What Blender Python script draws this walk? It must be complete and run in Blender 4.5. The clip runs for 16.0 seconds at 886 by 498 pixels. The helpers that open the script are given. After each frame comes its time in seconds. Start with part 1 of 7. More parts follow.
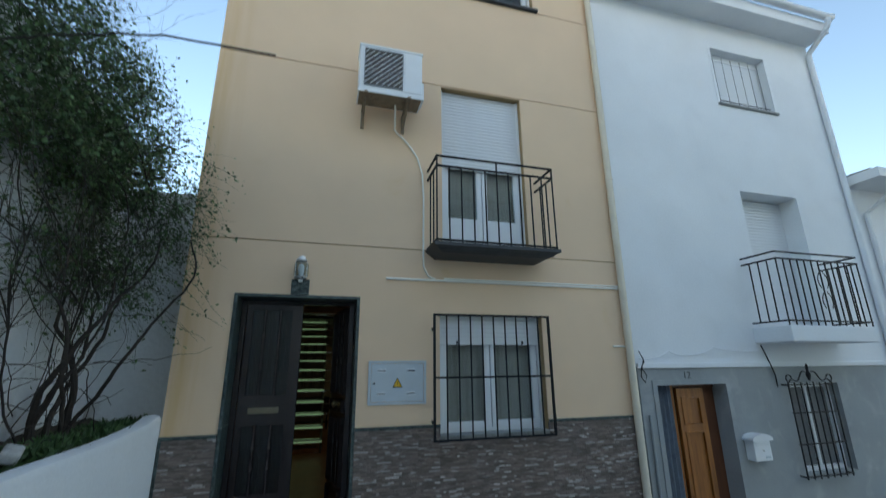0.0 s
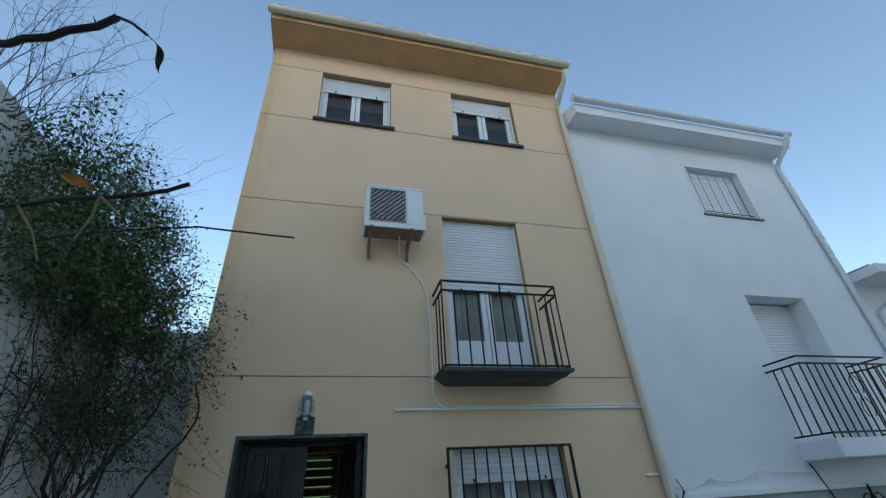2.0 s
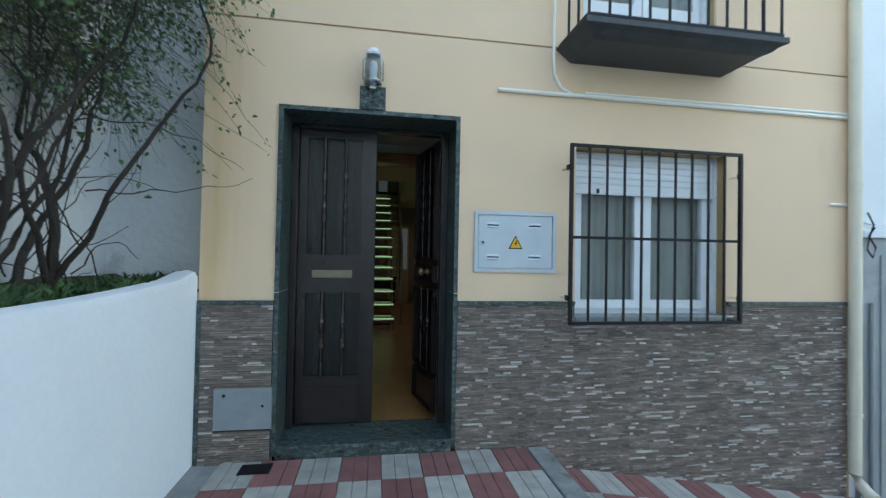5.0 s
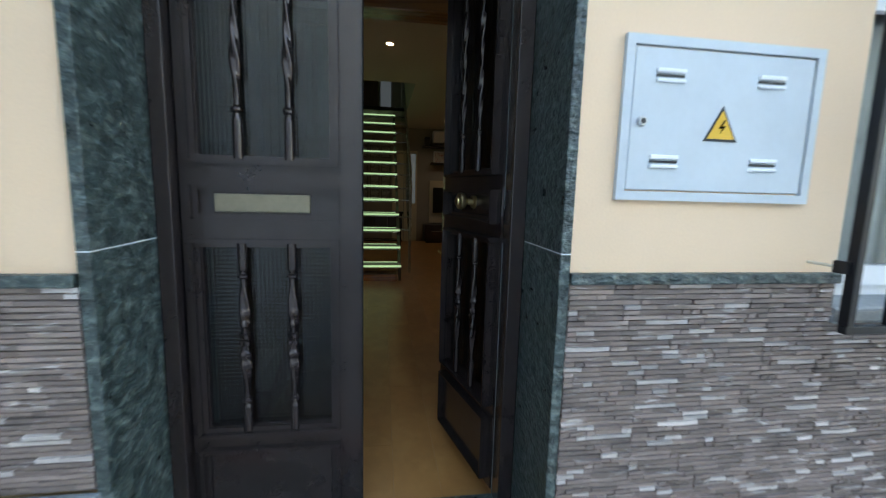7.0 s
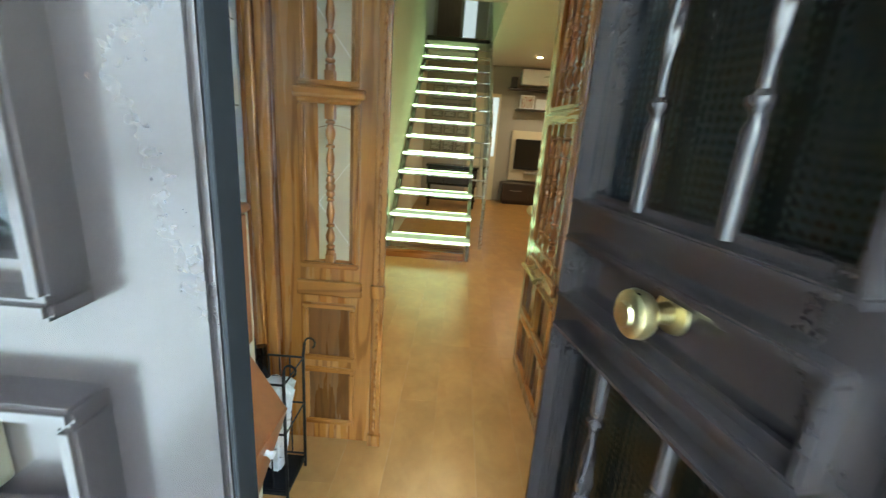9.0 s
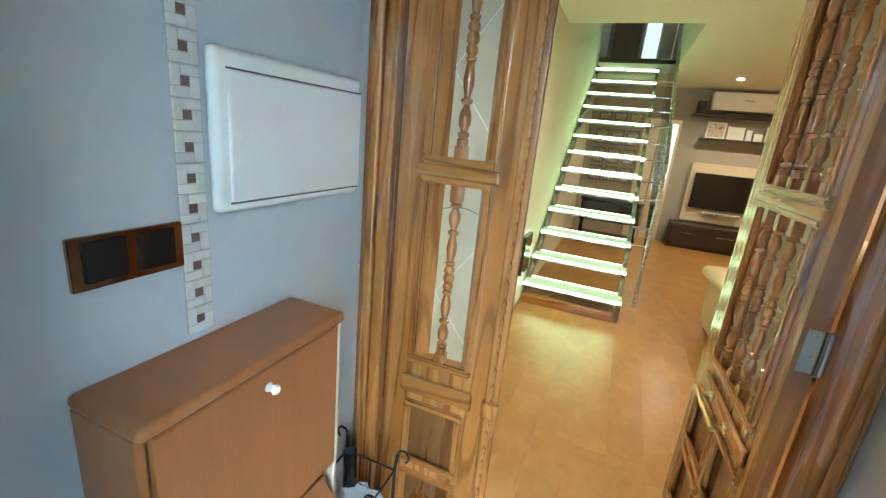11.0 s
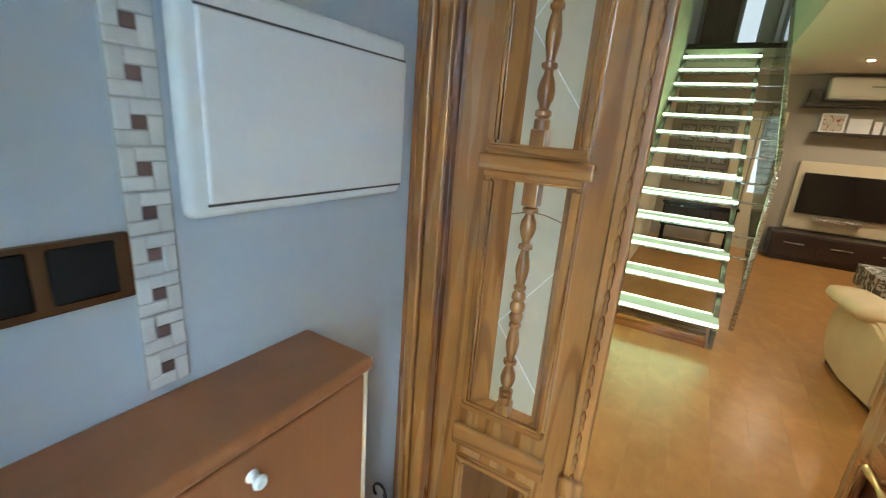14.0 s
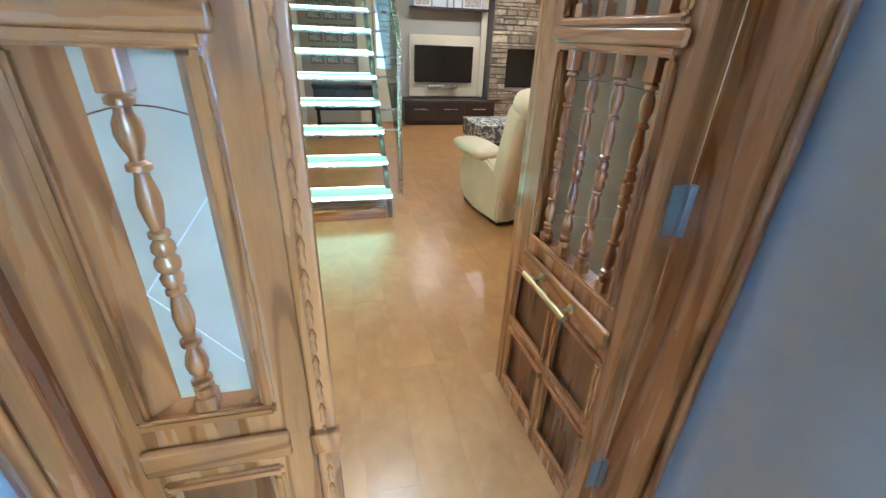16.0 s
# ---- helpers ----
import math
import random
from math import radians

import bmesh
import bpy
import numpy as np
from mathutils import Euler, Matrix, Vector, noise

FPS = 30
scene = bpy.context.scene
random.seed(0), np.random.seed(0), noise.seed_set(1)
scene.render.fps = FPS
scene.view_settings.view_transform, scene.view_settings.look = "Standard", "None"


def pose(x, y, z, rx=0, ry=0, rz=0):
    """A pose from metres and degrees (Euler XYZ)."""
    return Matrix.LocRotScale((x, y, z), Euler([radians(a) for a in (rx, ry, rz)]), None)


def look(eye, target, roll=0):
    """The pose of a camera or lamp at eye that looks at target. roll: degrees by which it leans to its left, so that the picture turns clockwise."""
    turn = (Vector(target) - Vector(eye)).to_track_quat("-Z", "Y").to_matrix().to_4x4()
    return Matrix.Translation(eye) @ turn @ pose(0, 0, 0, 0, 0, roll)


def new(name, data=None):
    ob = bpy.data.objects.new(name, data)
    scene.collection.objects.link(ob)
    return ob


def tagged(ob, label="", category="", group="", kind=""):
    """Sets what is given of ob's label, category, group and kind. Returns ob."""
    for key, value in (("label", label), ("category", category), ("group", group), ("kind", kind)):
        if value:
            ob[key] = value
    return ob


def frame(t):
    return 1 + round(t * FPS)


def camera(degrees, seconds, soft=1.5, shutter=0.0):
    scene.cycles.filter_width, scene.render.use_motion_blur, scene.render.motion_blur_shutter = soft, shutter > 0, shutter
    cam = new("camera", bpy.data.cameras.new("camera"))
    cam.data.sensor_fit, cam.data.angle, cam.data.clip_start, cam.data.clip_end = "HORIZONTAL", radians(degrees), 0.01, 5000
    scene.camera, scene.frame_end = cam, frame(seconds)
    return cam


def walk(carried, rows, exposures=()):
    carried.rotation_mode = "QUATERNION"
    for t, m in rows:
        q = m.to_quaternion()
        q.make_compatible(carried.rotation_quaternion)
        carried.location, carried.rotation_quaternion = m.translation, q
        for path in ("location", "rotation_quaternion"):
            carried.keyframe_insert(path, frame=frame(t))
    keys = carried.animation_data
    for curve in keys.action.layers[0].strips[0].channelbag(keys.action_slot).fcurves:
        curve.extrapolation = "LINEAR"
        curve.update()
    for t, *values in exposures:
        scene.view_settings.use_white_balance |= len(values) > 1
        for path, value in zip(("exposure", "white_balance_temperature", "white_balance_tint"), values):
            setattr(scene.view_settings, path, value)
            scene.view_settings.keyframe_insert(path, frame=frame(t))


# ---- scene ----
cam = camera(92.9, 16.0, soft=1.2, shutter=0.4)
METRES, EYE, TILT, LEAN, TURN = 6.0, 1.56, 0.0, 0.0, -15.8
ROWS = [
    (0.0, 0.0, 0.0, 0.0, 0.14, 15.39, 0.5),
    (0.5, 0.0005, -0.0073, 0.0069, 0.63, 22.7, 1.25),
    (1.0, 0.0002, -0.0113, 0.0104, 1.05, 27.82, 2.4),
    (1.5, -0.0006, -0.0145, 0.0119, 1.79, 31.2, 3.13),
    (2.0, 0.0012, -0.0139, 0.0105, 2.2, 31.07, 3.24),
    (2.5, -0.001, -0.0023, 0.0017, 2.08, 20.94, 2.17),
    (3.0, -0.0091, 0.0166, -0.0108, 2.54, 13.13, 0.53),
    (3.5, -0.0336, 0.0566, -0.0251, 4.97, 7.08, -1.15),
    (6.0, -0.1451, 0.3901, -0.0534, 7.12, -1.57, -1.18),
    (6.5, -0.1635, 0.462, -0.0589, 7.18, -4.86, -1.22),
    (7.0, -0.1758, 0.5283, -0.0611, 7.57, -7.74, -1.51),
    (7.5, -0.1847, 0.59, -0.0613, 8.6, -9.04, -2.31),
    (8.0, -0.2035, 0.6469, -0.0513, 10.54, -10.03, -1.57),
    (8.5, -0.2140, 0.6871, -0.0317, 10.9, -14.33, -2.51),
    (9.0, -0.2172, 0.7177, -0.0316, 18.09, -15.9, -4.1),
    (9.5, -0.2219, 0.7349, -0.0312, 26.28, -19.83, -4.01),
    (10.0, -0.2343, 0.7583, -0.0174, 34.47, -19.38, -5.44),
    (12.5, -0.2433, 0.791, 0.0094, 39.86, -12.39, -5.91),
    (13.0, -0.2527, 0.8, 0.0054, 37.64, -13.82, -4.15),
    (13.5, -0.2619, 0.8037, 0.0017, 44.49, -15.5, -3.59),
    (14.0, -0.274, 0.8185, -0.0051, 47.33, -16.16, -4.3),
    (14.5, -0.2897, 0.8451, -0.0096, 42.15, -18.0, -5.04),
    (15.0, -0.2958, 0.8596, -0.0142, 29.76, -19.88, -4.05),
    (15.5, -0.2952, 0.8597, -0.0178, 10.47, -23.55, -1.46),
    (16.0, -0.2928, 0.8596, -0.0178, 2.7, -26.94, -2.07),
]
EXPOSURES = [(0.0, 1.8, 6900, 10), (1.5, 1.5, 6500, 10), (2.0, 1.42, 6500, 10), (2.5, 1.65, 6650, 10), (3.0, 1.82, 6950, 10), (3.5, 2.35, 6900, 10), (6.0, 3.15, 6900, 10), (6.5, 3.45, 6950, 10),
             (7.5, 4.0, 7900, 22), (8.0, 4.85, 8400, 20), (8.5, 6.7, 6900, 7), (9.0, 7.05, 7400, 4), (9.5, 7.3, 7500, 3), (10.2, 7.7, 6900, 4), (12.5, 7.35, 7400, 13), (13.5, 7.35, 6800, 10),
             (14.5, 7.1, 7100, 10), (15.0, 7.25, 6600, 10), (15.5, 7.7, 5100, 8), (16.0, 7.75, 4800, 8)]
walk(cam, [(t, pose(0, 0, EYE, TILT, LEAN, TURN) @ pose(METRES * x, METRES * y, METRES * z, 90 + pitch, roll, yaw)) for t, x, y, z, yaw, pitch, roll in ROWS], EXPOSURES)

# ---- world, sun, lamps ----
world = bpy.data.worlds.new("sky")
scene.world = world
world.use_nodes = True
wn = world.node_tree.nodes
sky = wn.new("ShaderNodeTexSky")
sky.sky_type, sky.sun_disc = "NISHITA", False
sky.sun_elevation, sky.sun_rotation = radians(10), radians(180)
sky.air_density, sky.dust_density, sky.ozone_density = 1.0, 0.8, 1.5
world.node_tree.links.new(sky.outputs[0], wn["Background"].inputs[0])
wn["Background"].inputs[1].default_value = 0.15

sun = new("sun", bpy.data.lights.new("sun", "SUN"))
sun.data.energy, sun.data.angle, sun.data.color = 2.0, radians(0.5), (1.0, 0.9, 0.75)
sun.matrix_world = look((0, 0, 30), (0, 10, 30 - 10 * math.tan(radians(10))))


def spot_lamp(x, y, z, power, size=0.05, color=(1.0, 0.88, 0.72)):
    ob = new("downlight_glow", bpy.data.lights.new("downlight_glow", "SPOT"))
    ob.data.energy, ob.data.shadow_soft_size, ob.data.color = power, size, color
    ob.data.spot_size, ob.data.spot_blend = radians(150), 0.6
    ob.matrix_world = look((x, y, z), (x, y + 0.001, z - 1))
    return ob


# sky light that falls in through the open front door
doorway = new("doorway_daylight", bpy.data.lights.new("doorway_daylight", "AREA"))
doorway.data.shape, doorway.data.size, doorway.data.size_y = "RECTANGLE", 0.46, 2.05
doorway.data.energy, doorway.data.color = 0.003, (0.72, 0.86, 1.0)
doorway.matrix_world = look((0.02, 4.71, 1.10), (0.02, 5.71, 1.10))


# daylight from the window of the upper landing
landing_sky = new("landing_daylight", bpy.data.lights.new("landing_daylight", "AREA"))
landing_sky.data.shape, landing_sky.data.size, landing_sky.data.size_y = "RECTANGLE", 0.26, 1.40
landing_sky.data.energy, landing_sky.data.color = 0.010, (0.80, 0.90, 1.0)
landing_sky.matrix_world = look((-0.06, 14.44, 3.80), (-0.06, 13.44, 3.60))


# ---- mesh tools ----
def box(bm, x0, x1, y0, y1, z0, z1, m=None):
    v = [bm.verts.new((x, y, z)) for x in (x0, x1) for y in (y0, y1) for z in (z0, z1)]
    for f in ((0, 1, 3, 2), (4, 6, 7, 5), (0, 4, 5, 1), (2, 3, 7, 6), (0, 2, 6, 4), (1, 5, 7, 3)):
        bm.faces.new([v[i] for i in f])
    if m is not None:
        bmesh.ops.transform(bm, matrix=m, verts=v)
    return bm


def soft_box(x0, x1, y0, y1, z0, z1, r=0.004, seg=2):
    bm = bmesh.new()
    box(bm, x0, x1, y0, y1, z0, z1)
    bmesh.ops.bevel(bm, geom=bm.edges[:], offset=min(r, 0.45 * min(x1 - x0, y1 - y0, z1 - z0)), segments=seg, affect="EDGES", profile=0.5)
    return bm


def tube(bm, pts, r, seg=8, r_end=None, closed_ends=True):
    pts = [Vector(p) for p in pts]
    rings, n = [], len(pts)
    up = Vector((0.13, 0.31, 0.94))
    for i, p in enumerate(pts):
        d = (pts[min(i + 1, n - 1)] - pts[max(i - 1, 0)]).normalized()
        a = d.cross(up)
        if a.length < 0.1:
            a = d.cross(Vector((1, 0, 0)))
        a.normalize()
        b = d.cross(a)
        rr = r if r_end is None else r + (r_end - r) * i / max(n - 1, 1)
        rings.append([bm.verts.new(p + rr * (math.cos(2 * math.pi * k / seg) * a + math.sin(2 * math.pi * k / seg) * b)) for k in range(seg)])
    for ra, rb in zip(rings, rings[1:]):
        for k in range(seg):
            bm.faces.new((ra[k], ra[(k + 1) % seg], rb[(k + 1) % seg], rb[k]))
    if closed_ends and seg > 2:
        bm.faces.new(rings[0][::-1])
        bm.faces.new(rings[-1])
    return bm


def lathe(bm, profile, at=(0, 0, 0), seg=12, axis="z", flute=0, twist=0.0, depth=0.0):
    """A turned body: profile rows (height, radius); flute and twist cut a rope pattern into it."""
    rings = []
    for h, r, *cut in profile:
        ring = []
        deep = depth * (cut[0] if cut else 1)
        for k in range(seg):
            a = 2 * math.pi * k / seg
            rr = r * (1 + deep * math.cos(flute * a + twist * h)) if flute else r
            c, s = rr * math.cos(a), rr * math.sin(a)
            p = {"z": (c, s, h), "y": (c, h, s), "x": (h, c, s)}[axis]
            ring.append(bm.verts.new((p[0] + at[0], p[1] + at[1], p[2] + at[2])))
        rings.append(ring)
    for ra, rb in zip(rings, rings[1:]):
        for k in range(seg):
            f = (ra[k], ra[(k + 1) % seg], rb[(k + 1) % seg], rb[k])
            bm.faces.new(f if axis != "y" else f[::-1])
    bm.faces.new(rings[0][::-1] if axis != "y" else rings[0])
    bm.faces.new(rings[-1] if axis != "y" else rings[-1][::-1])
    return bm


def holed(us, vs, holes):
    """Rows of solid cells of a sheet u by v with oblong holes (u0, u1, v0, v1)."""
    ucut = sorted({us[0], us[1], *[h[i] for h in holes for i in (0, 1) if us[0] < h[i] < us[1]]})
    vcut = sorted({vs[0], vs[1], *[h[i] for h in holes for i in (2, 3) if vs[0] < h[i] < vs[1]]})
    solid = {}
    for i in range(len(ucut) - 1):
        for j in range(len(vcut) - 1):
            u, v = (ucut[i] + ucut[i + 1]) / 2, (vcut[j] + vcut[j + 1]) / 2
            solid[i, j] = not any(h[0] < u < h[1] and h[2] < v < h[3] for h in holes)
    return ucut, vcut, solid


def sheet(us, vs, depth, holes=(), plane="xz"):
    """A slab with holes right through it. plane xz: a wall across y; yz: across x; xy: a floor across z."""
    ucut, vcut, solid = holed(us, vs, holes)
    bm, made = bmesh.new(), {}

    def vert(i, j, k):
        if (i, j, k) not in made:
            u, v, w = ucut[i], vcut[j], depth[k]
            made[i, j, k] = bm.verts.new({"xz": (u, w, v), "yz": (w, u, v), "xy": (u, v, w)}[plane])
        return made[i, j, k]

    for (i, j), s in solid.items():
        if not s:
            continue
        bm.faces.new((vert(i, j, 0), vert(i + 1, j, 0), vert(i + 1, j + 1, 0), vert(i, j + 1, 0)))
        bm.faces.new((vert(i, j, 1), vert(i, j + 1, 1), vert(i + 1, j + 1, 1), vert(i + 1, j, 1)))
        for di, dj, a, b in ((-1, 0, (i, j), (i, j + 1)), (1, 0, (i + 1, j), (i + 1, j + 1)), (0, -1, (i, j), (i + 1, j)), (0, 1, (i, j + 1), (i + 1, j + 1))):
            if not solid.get((i + di, j + dj), False):
                bm.faces.new((vert(*a, 0), vert(*b, 0), vert(*b, 1), vert(*a, 1)))
    bmesh.ops.recalc_face_normals(bm, faces=bm.faces[:])
    return bm


def finish(name, bm, material, smooth=False):
    bmesh.ops.recalc_face_normals(bm, faces=bm.faces[:])
    data = bpy.data.meshes.new(name)
    bm.to_mesh(data)
    bm.free()
    data.materials.append(material)
    if smooth:
        data.polygons.foreach_set("use_smooth", [True] * len(data.polygons))
        data.set_sharp_from_angle(angle=radians(40))
        areas = [p.area for p in data.polygons]
        ob = new(name, data)
        if max(areas) > 25 * sum(areas) / len(areas) or len(areas) < 120:
            # broad flat faces keep their own normals beside rounded edges
            even = ob.modifiers.new("even_normals", "WEIGHTED_NORMAL")
            even.keep_sharp = True
        return ob
    return new(name, data)


def part(name, bm, material, parent, label="", smooth=False):
    ob = finish(name, bm, material, smooth)
    ob.parent = parent
    return tagged(ob, label)


def thing(name, at, label, category, group="", turn=0):
    ob = new(name)
    ob.matrix_basis = pose(*at, 0, 0, turn)
    ob.empty_display_size = 0.1
    return tagged(ob, label, category, group)


def structure(name, bm, material, label, category, smooth=False):
    return tagged(finish(name, bm, material, smooth), label, category, kind="structure")


def quad_box(x0, x1, y0, y1, z0, z1):
    return box(bmesh.new(), x0, x1, y0, y1, z0, z1)


# ---- materials ----
def material(name, color, rough=0.7, metal=0.0, spread=0.12, scale=3.0, fine=60.0, bump=0.1, bump_dist=0.004, second=None, second_at=(0.5, 0.75),
             stretch=(1, 1, 1), coat=0.0, per_object=0.0, per_island=0.0, spec=0.5, rings=0.0, sheen_spread=0.12):
    """A painted, stone or wood surface: a base colour with broad and fine variation, an optional second colour in patches, and fine relief."""
    m = bpy.data.materials.new(name)
    m.use_nodes = True
    n, link = m.node_tree.nodes, m.node_tree.links.new
    shader = n["Principled BSDF"]
    coord = n.new("ShaderNodeTexCoord")
    mapping = n.new("ShaderNodeMapping")
    mapping.inputs["Scale"].default_value = stretch
    link(coord.outputs["Object"], mapping.inputs[0])
    where = mapping.outputs[0]
    if per_object:
        info = n.new("ShaderNodeObjectInfo")
        shift = n.new("ShaderNodeVectorMath")
        shift.operation = "MULTIPLY_ADD"
        link(info.outputs["Random"], shift.inputs[0])
        shift.inputs[1].default_value = (13.7, 7.1, 5.3)
        link(where, shift.inputs[2])
        where = shift.outputs[0]
    broad, grain = n.new("ShaderNodeTexNoise"), n.new("ShaderNodeTexNoise")
    broad.inputs["Scale"].default_value, broad.inputs["Detail"].default_value = scale, 4
    grain.inputs["Scale"].default_value, grain.inputs["Detail"].default_value = fine, 3
    link(where, broad.inputs[0]), link(where, grain.inputs[0])
    mixed = n.new("ShaderNodeMath")
    mixed.operation = "MULTIPLY_ADD"
    link(grain.outputs[0], mixed.inputs[0])
    mixed.inputs[1].default_value = 0.4
    link(broad.outputs[0], mixed.inputs[2])
    ramp = n.new("ShaderNodeMapRange")
    link(mixed.outputs[0], ramp.inputs[0])
    ramp.inputs[1].default_value, ramp.inputs[2].default_value = 0.45, 0.95
    ramp.inputs[3].default_value, ramp.inputs[4].default_value = 1 - spread, 1 + spread
    value = ramp.outputs[0]
    for amount, source in ((per_object, "object"), (per_island, "island")):
        if amount:
            src = n.new("ShaderNodeObjectInfo").outputs["Random"] if source == "object" else n.new("ShaderNodeNewGeometry").outputs["Random Per Island"]
            r2 = n.new("ShaderNodeMapRange")
            link(src, r2.inputs[0])
            r2.inputs[3].default_value, r2.inputs[4].default_value = 1 - amount, 1 + amount
            mul = n.new("ShaderNodeMath")
            mul.operation = "MULTIPLY"
            link(value, mul.inputs[0]), link(r2.outputs[0], mul.inputs[1])
            value = mul.outputs[0]
    tint = n.new("ShaderNodeVectorMath")
    tint.operation = "SCALE"
    tint.inputs[0].default_value = color
    if second:
        patch = n.new("ShaderNodeMapRange")
        patch.interpolation_type = "SMOOTHSTEP"
        spots = n.new("ShaderNodeTexNoise")
        spots.inputs["Scale"].default_value, spots.inputs["Detail"].default_value, spots.inputs["Distortion"].default_value = scale * 1.7, 6, 0.6
        link(where, spots.inputs[0])
        if rings:
            spots.inputs["Scale"].default_value, spots.inputs["Detail"].default_value, spots.inputs["Distortion"].default_value = scale * 0.6, 1.5, 0.2
            growth, line = n.new("ShaderNodeMath"), n.new("ShaderNodeMath")
            growth.operation, line.operation = "MULTIPLY", "SINE"
            growth.inputs[1].default_value = rings
            link(spots.outputs[0], growth.inputs[0]), link(growth.outputs[0], line.inputs[0]), link(line.outputs[0], patch.inputs[0])
        else:
            link(spots.outputs[0], patch.inputs[0])
        patch.inputs[1].default_value, patch.inputs[2].default_value = second_at
        mix = n.new("ShaderNodeMix")
        mix.data_type = "RGBA"
        mix.inputs["A"].default_value, mix.inputs["B"].default_value = (*color, 1), (*second, 1)
        link(patch.outputs[0], mix.inputs["Factor"])
        link(mix.outputs["Result"], tint.inputs[0])
    link(value, tint.inputs["Scale"])
    link(tint.outputs[0], shader.inputs["Base Color"])
    rr = n.new("ShaderNodeMapRange")
    link(broad.outputs[0], rr.inputs[0])
    rr.inputs[3].default_value, rr.inputs[4].default_value = max(0.02, rough - sheen_spread), min(1, rough + sheen_spread)
    link(rr.outputs[0], shader.inputs["Roughness"])
    shader.inputs["Metallic"].default_value = metal
    shader.inputs["Coat Weight"].default_value = coat
    shader.inputs["Coat Roughness"].default_value = 0.15
    shader.inputs["Specular IOR Level"].default_value = spec
    if bump:
        b = n.new("ShaderNodeBump")
        b.inputs["Strength"].default_value, b.inputs["Distance"].default_value = bump, bump_dist
        link(mixed.outputs[0], b.inputs["Height"])
        link(b.outputs[0], shader.inputs["Normal"])
    return m


def glow(name, color, strength):
    m = bpy.data.materials.new(name)
    m.use_nodes = True
    s = m.node_tree.nodes["Principled BSDF"]
    s.inputs["Base Color"].default_value = (*color, 1)
    s.inputs["Emission Color"].default_value, s.inputs["Emission Strength"].default_value = (*color, 1), strength
    return m


def glass(name, color=(1, 1, 1), rough=0.0, relief=0.0, relief_scale=150.0, ior=1.45):
    """Clear or ribbed pane: a thin see-through sheet with a mirror gloss by Fresnel."""
    m = bpy.data.materials.new(name)
    m.use_nodes = True
    n, link = m.node_tree.nodes, m.node_tree.links.new
    n.remove(n["Principled BSDF"])
    clear, gloss, mix = n.new("ShaderNodeBsdfTransparent"), n.new("ShaderNodeBsdfGlossy"), n.new("ShaderNodeMixShader")
    facing, steep, fres = n.new("ShaderNodeLayerWeight"), n.new("ShaderNodeMath"), n.new("ShaderNodeMapRange")
    clear.inputs[0].default_value = (*color, 1)
    gloss.inputs["Roughness"].default_value = rough
    # gloss that rises alike on both faces of the sheet
    facing.inputs["Blend"].default_value = 0.5
    steep.operation = "POWER"
    steep.inputs[1].default_value = 5.0
    fres.inputs[3].default_value, fres.inputs[4].default_value = ((ior - 1) / (ior + 1)) ** 2, 1.0
    link(facing.outputs["Facing"], steep.inputs[0]), link(steep.outputs[0], fres.inputs[0])
    link(fres.outputs[0], mix.inputs[0]), link(clear.outputs[0], mix.inputs[1]), link(gloss.outputs[0], mix.inputs[2])
    link(mix.outputs[0], n["Material Output"].inputs[0])
    if relief:
        coord, total, b = n.new("ShaderNodeTexCoord"), n.new("ShaderNodeMath"), n.new("ShaderNodeBump")
        total.operation = "MULTIPLY"
        for slot, way in enumerate(("X", "Z")):
            w = n.new("ShaderNodeTexWave")
            w.bands_direction = way
            w.inputs["Scale"].default_value = relief_scale
            link(coord.outputs["Object"], w.inputs[0]), link(w.outputs["Fac"], total.inputs[slot])
        link(total.outputs[0], b.inputs["Height"])
        b.inputs["Strength"].default_value, b.inputs["Distance"].default_value = relief, 0.01
        link(b.outputs[0], gloss.inputs["Normal"])
    return m


STUCCO = material("yellow_render", (0.80, 0.580, 0.395), 0.9, spread=0.05, scale=1.2, fine=130, bump=0.35, bump_dist=0.003, second=(0.74, 0.51, 0.28), second_at=(0.62, 0.9))
def stain(m, color, x_from, x_to, amount):
    """Ochre weather streaks running down a wall between two places along x."""
    n, link = m.node_tree.nodes, m.node_tree.links.new
    shader = n["Principled BSDF"]
    old = shader.inputs["Base Color"].links[0].from_socket
    coord, mapping, tex, split = n.new("ShaderNodeTexCoord"), n.new("ShaderNodeMapping"), n.new("ShaderNodeTexNoise"), n.new("ShaderNodeSeparateXYZ")
    mapping.inputs["Scale"].default_value = (9, 9, 0.6)
    tex.inputs["Scale"].default_value, tex.inputs["Detail"].default_value = 1.0, 5
    link(coord.outputs["Object"], mapping.inputs[0]), link(mapping.outputs[0], tex.inputs[0]), link(coord.outputs["Object"], split.inputs[0])
    fade, streak, both, mix = n.new("ShaderNodeMapRange"), n.new("ShaderNodeMapRange"), n.new("ShaderNodeMath"), n.new("ShaderNodeMix")
    link(split.outputs[0], fade.inputs[0])
    fade.inputs[1].default_value, fade.inputs[2].default_value, fade.inputs[3].default_value, fade.inputs[4].default_value = x_from, x_to, amount, 0.0
    link(tex.outputs[0], streak.inputs[0])
    streak.inputs[1].default_value, streak.inputs[2].default_value = 0.35, 0.65
    both.operation, mix.data_type = "MULTIPLY", "RGBA"
    link(fade.outputs[0], both.inputs[0]), link(streak.outputs[0], both.inputs[1]), link(both.outputs[0], mix.inputs["Factor"])
    link(old, mix.inputs["A"])
    mix.inputs["B"].default_value = (*color, 1)
    link(mix.outputs["Result"], shader.inputs["Base Color"])


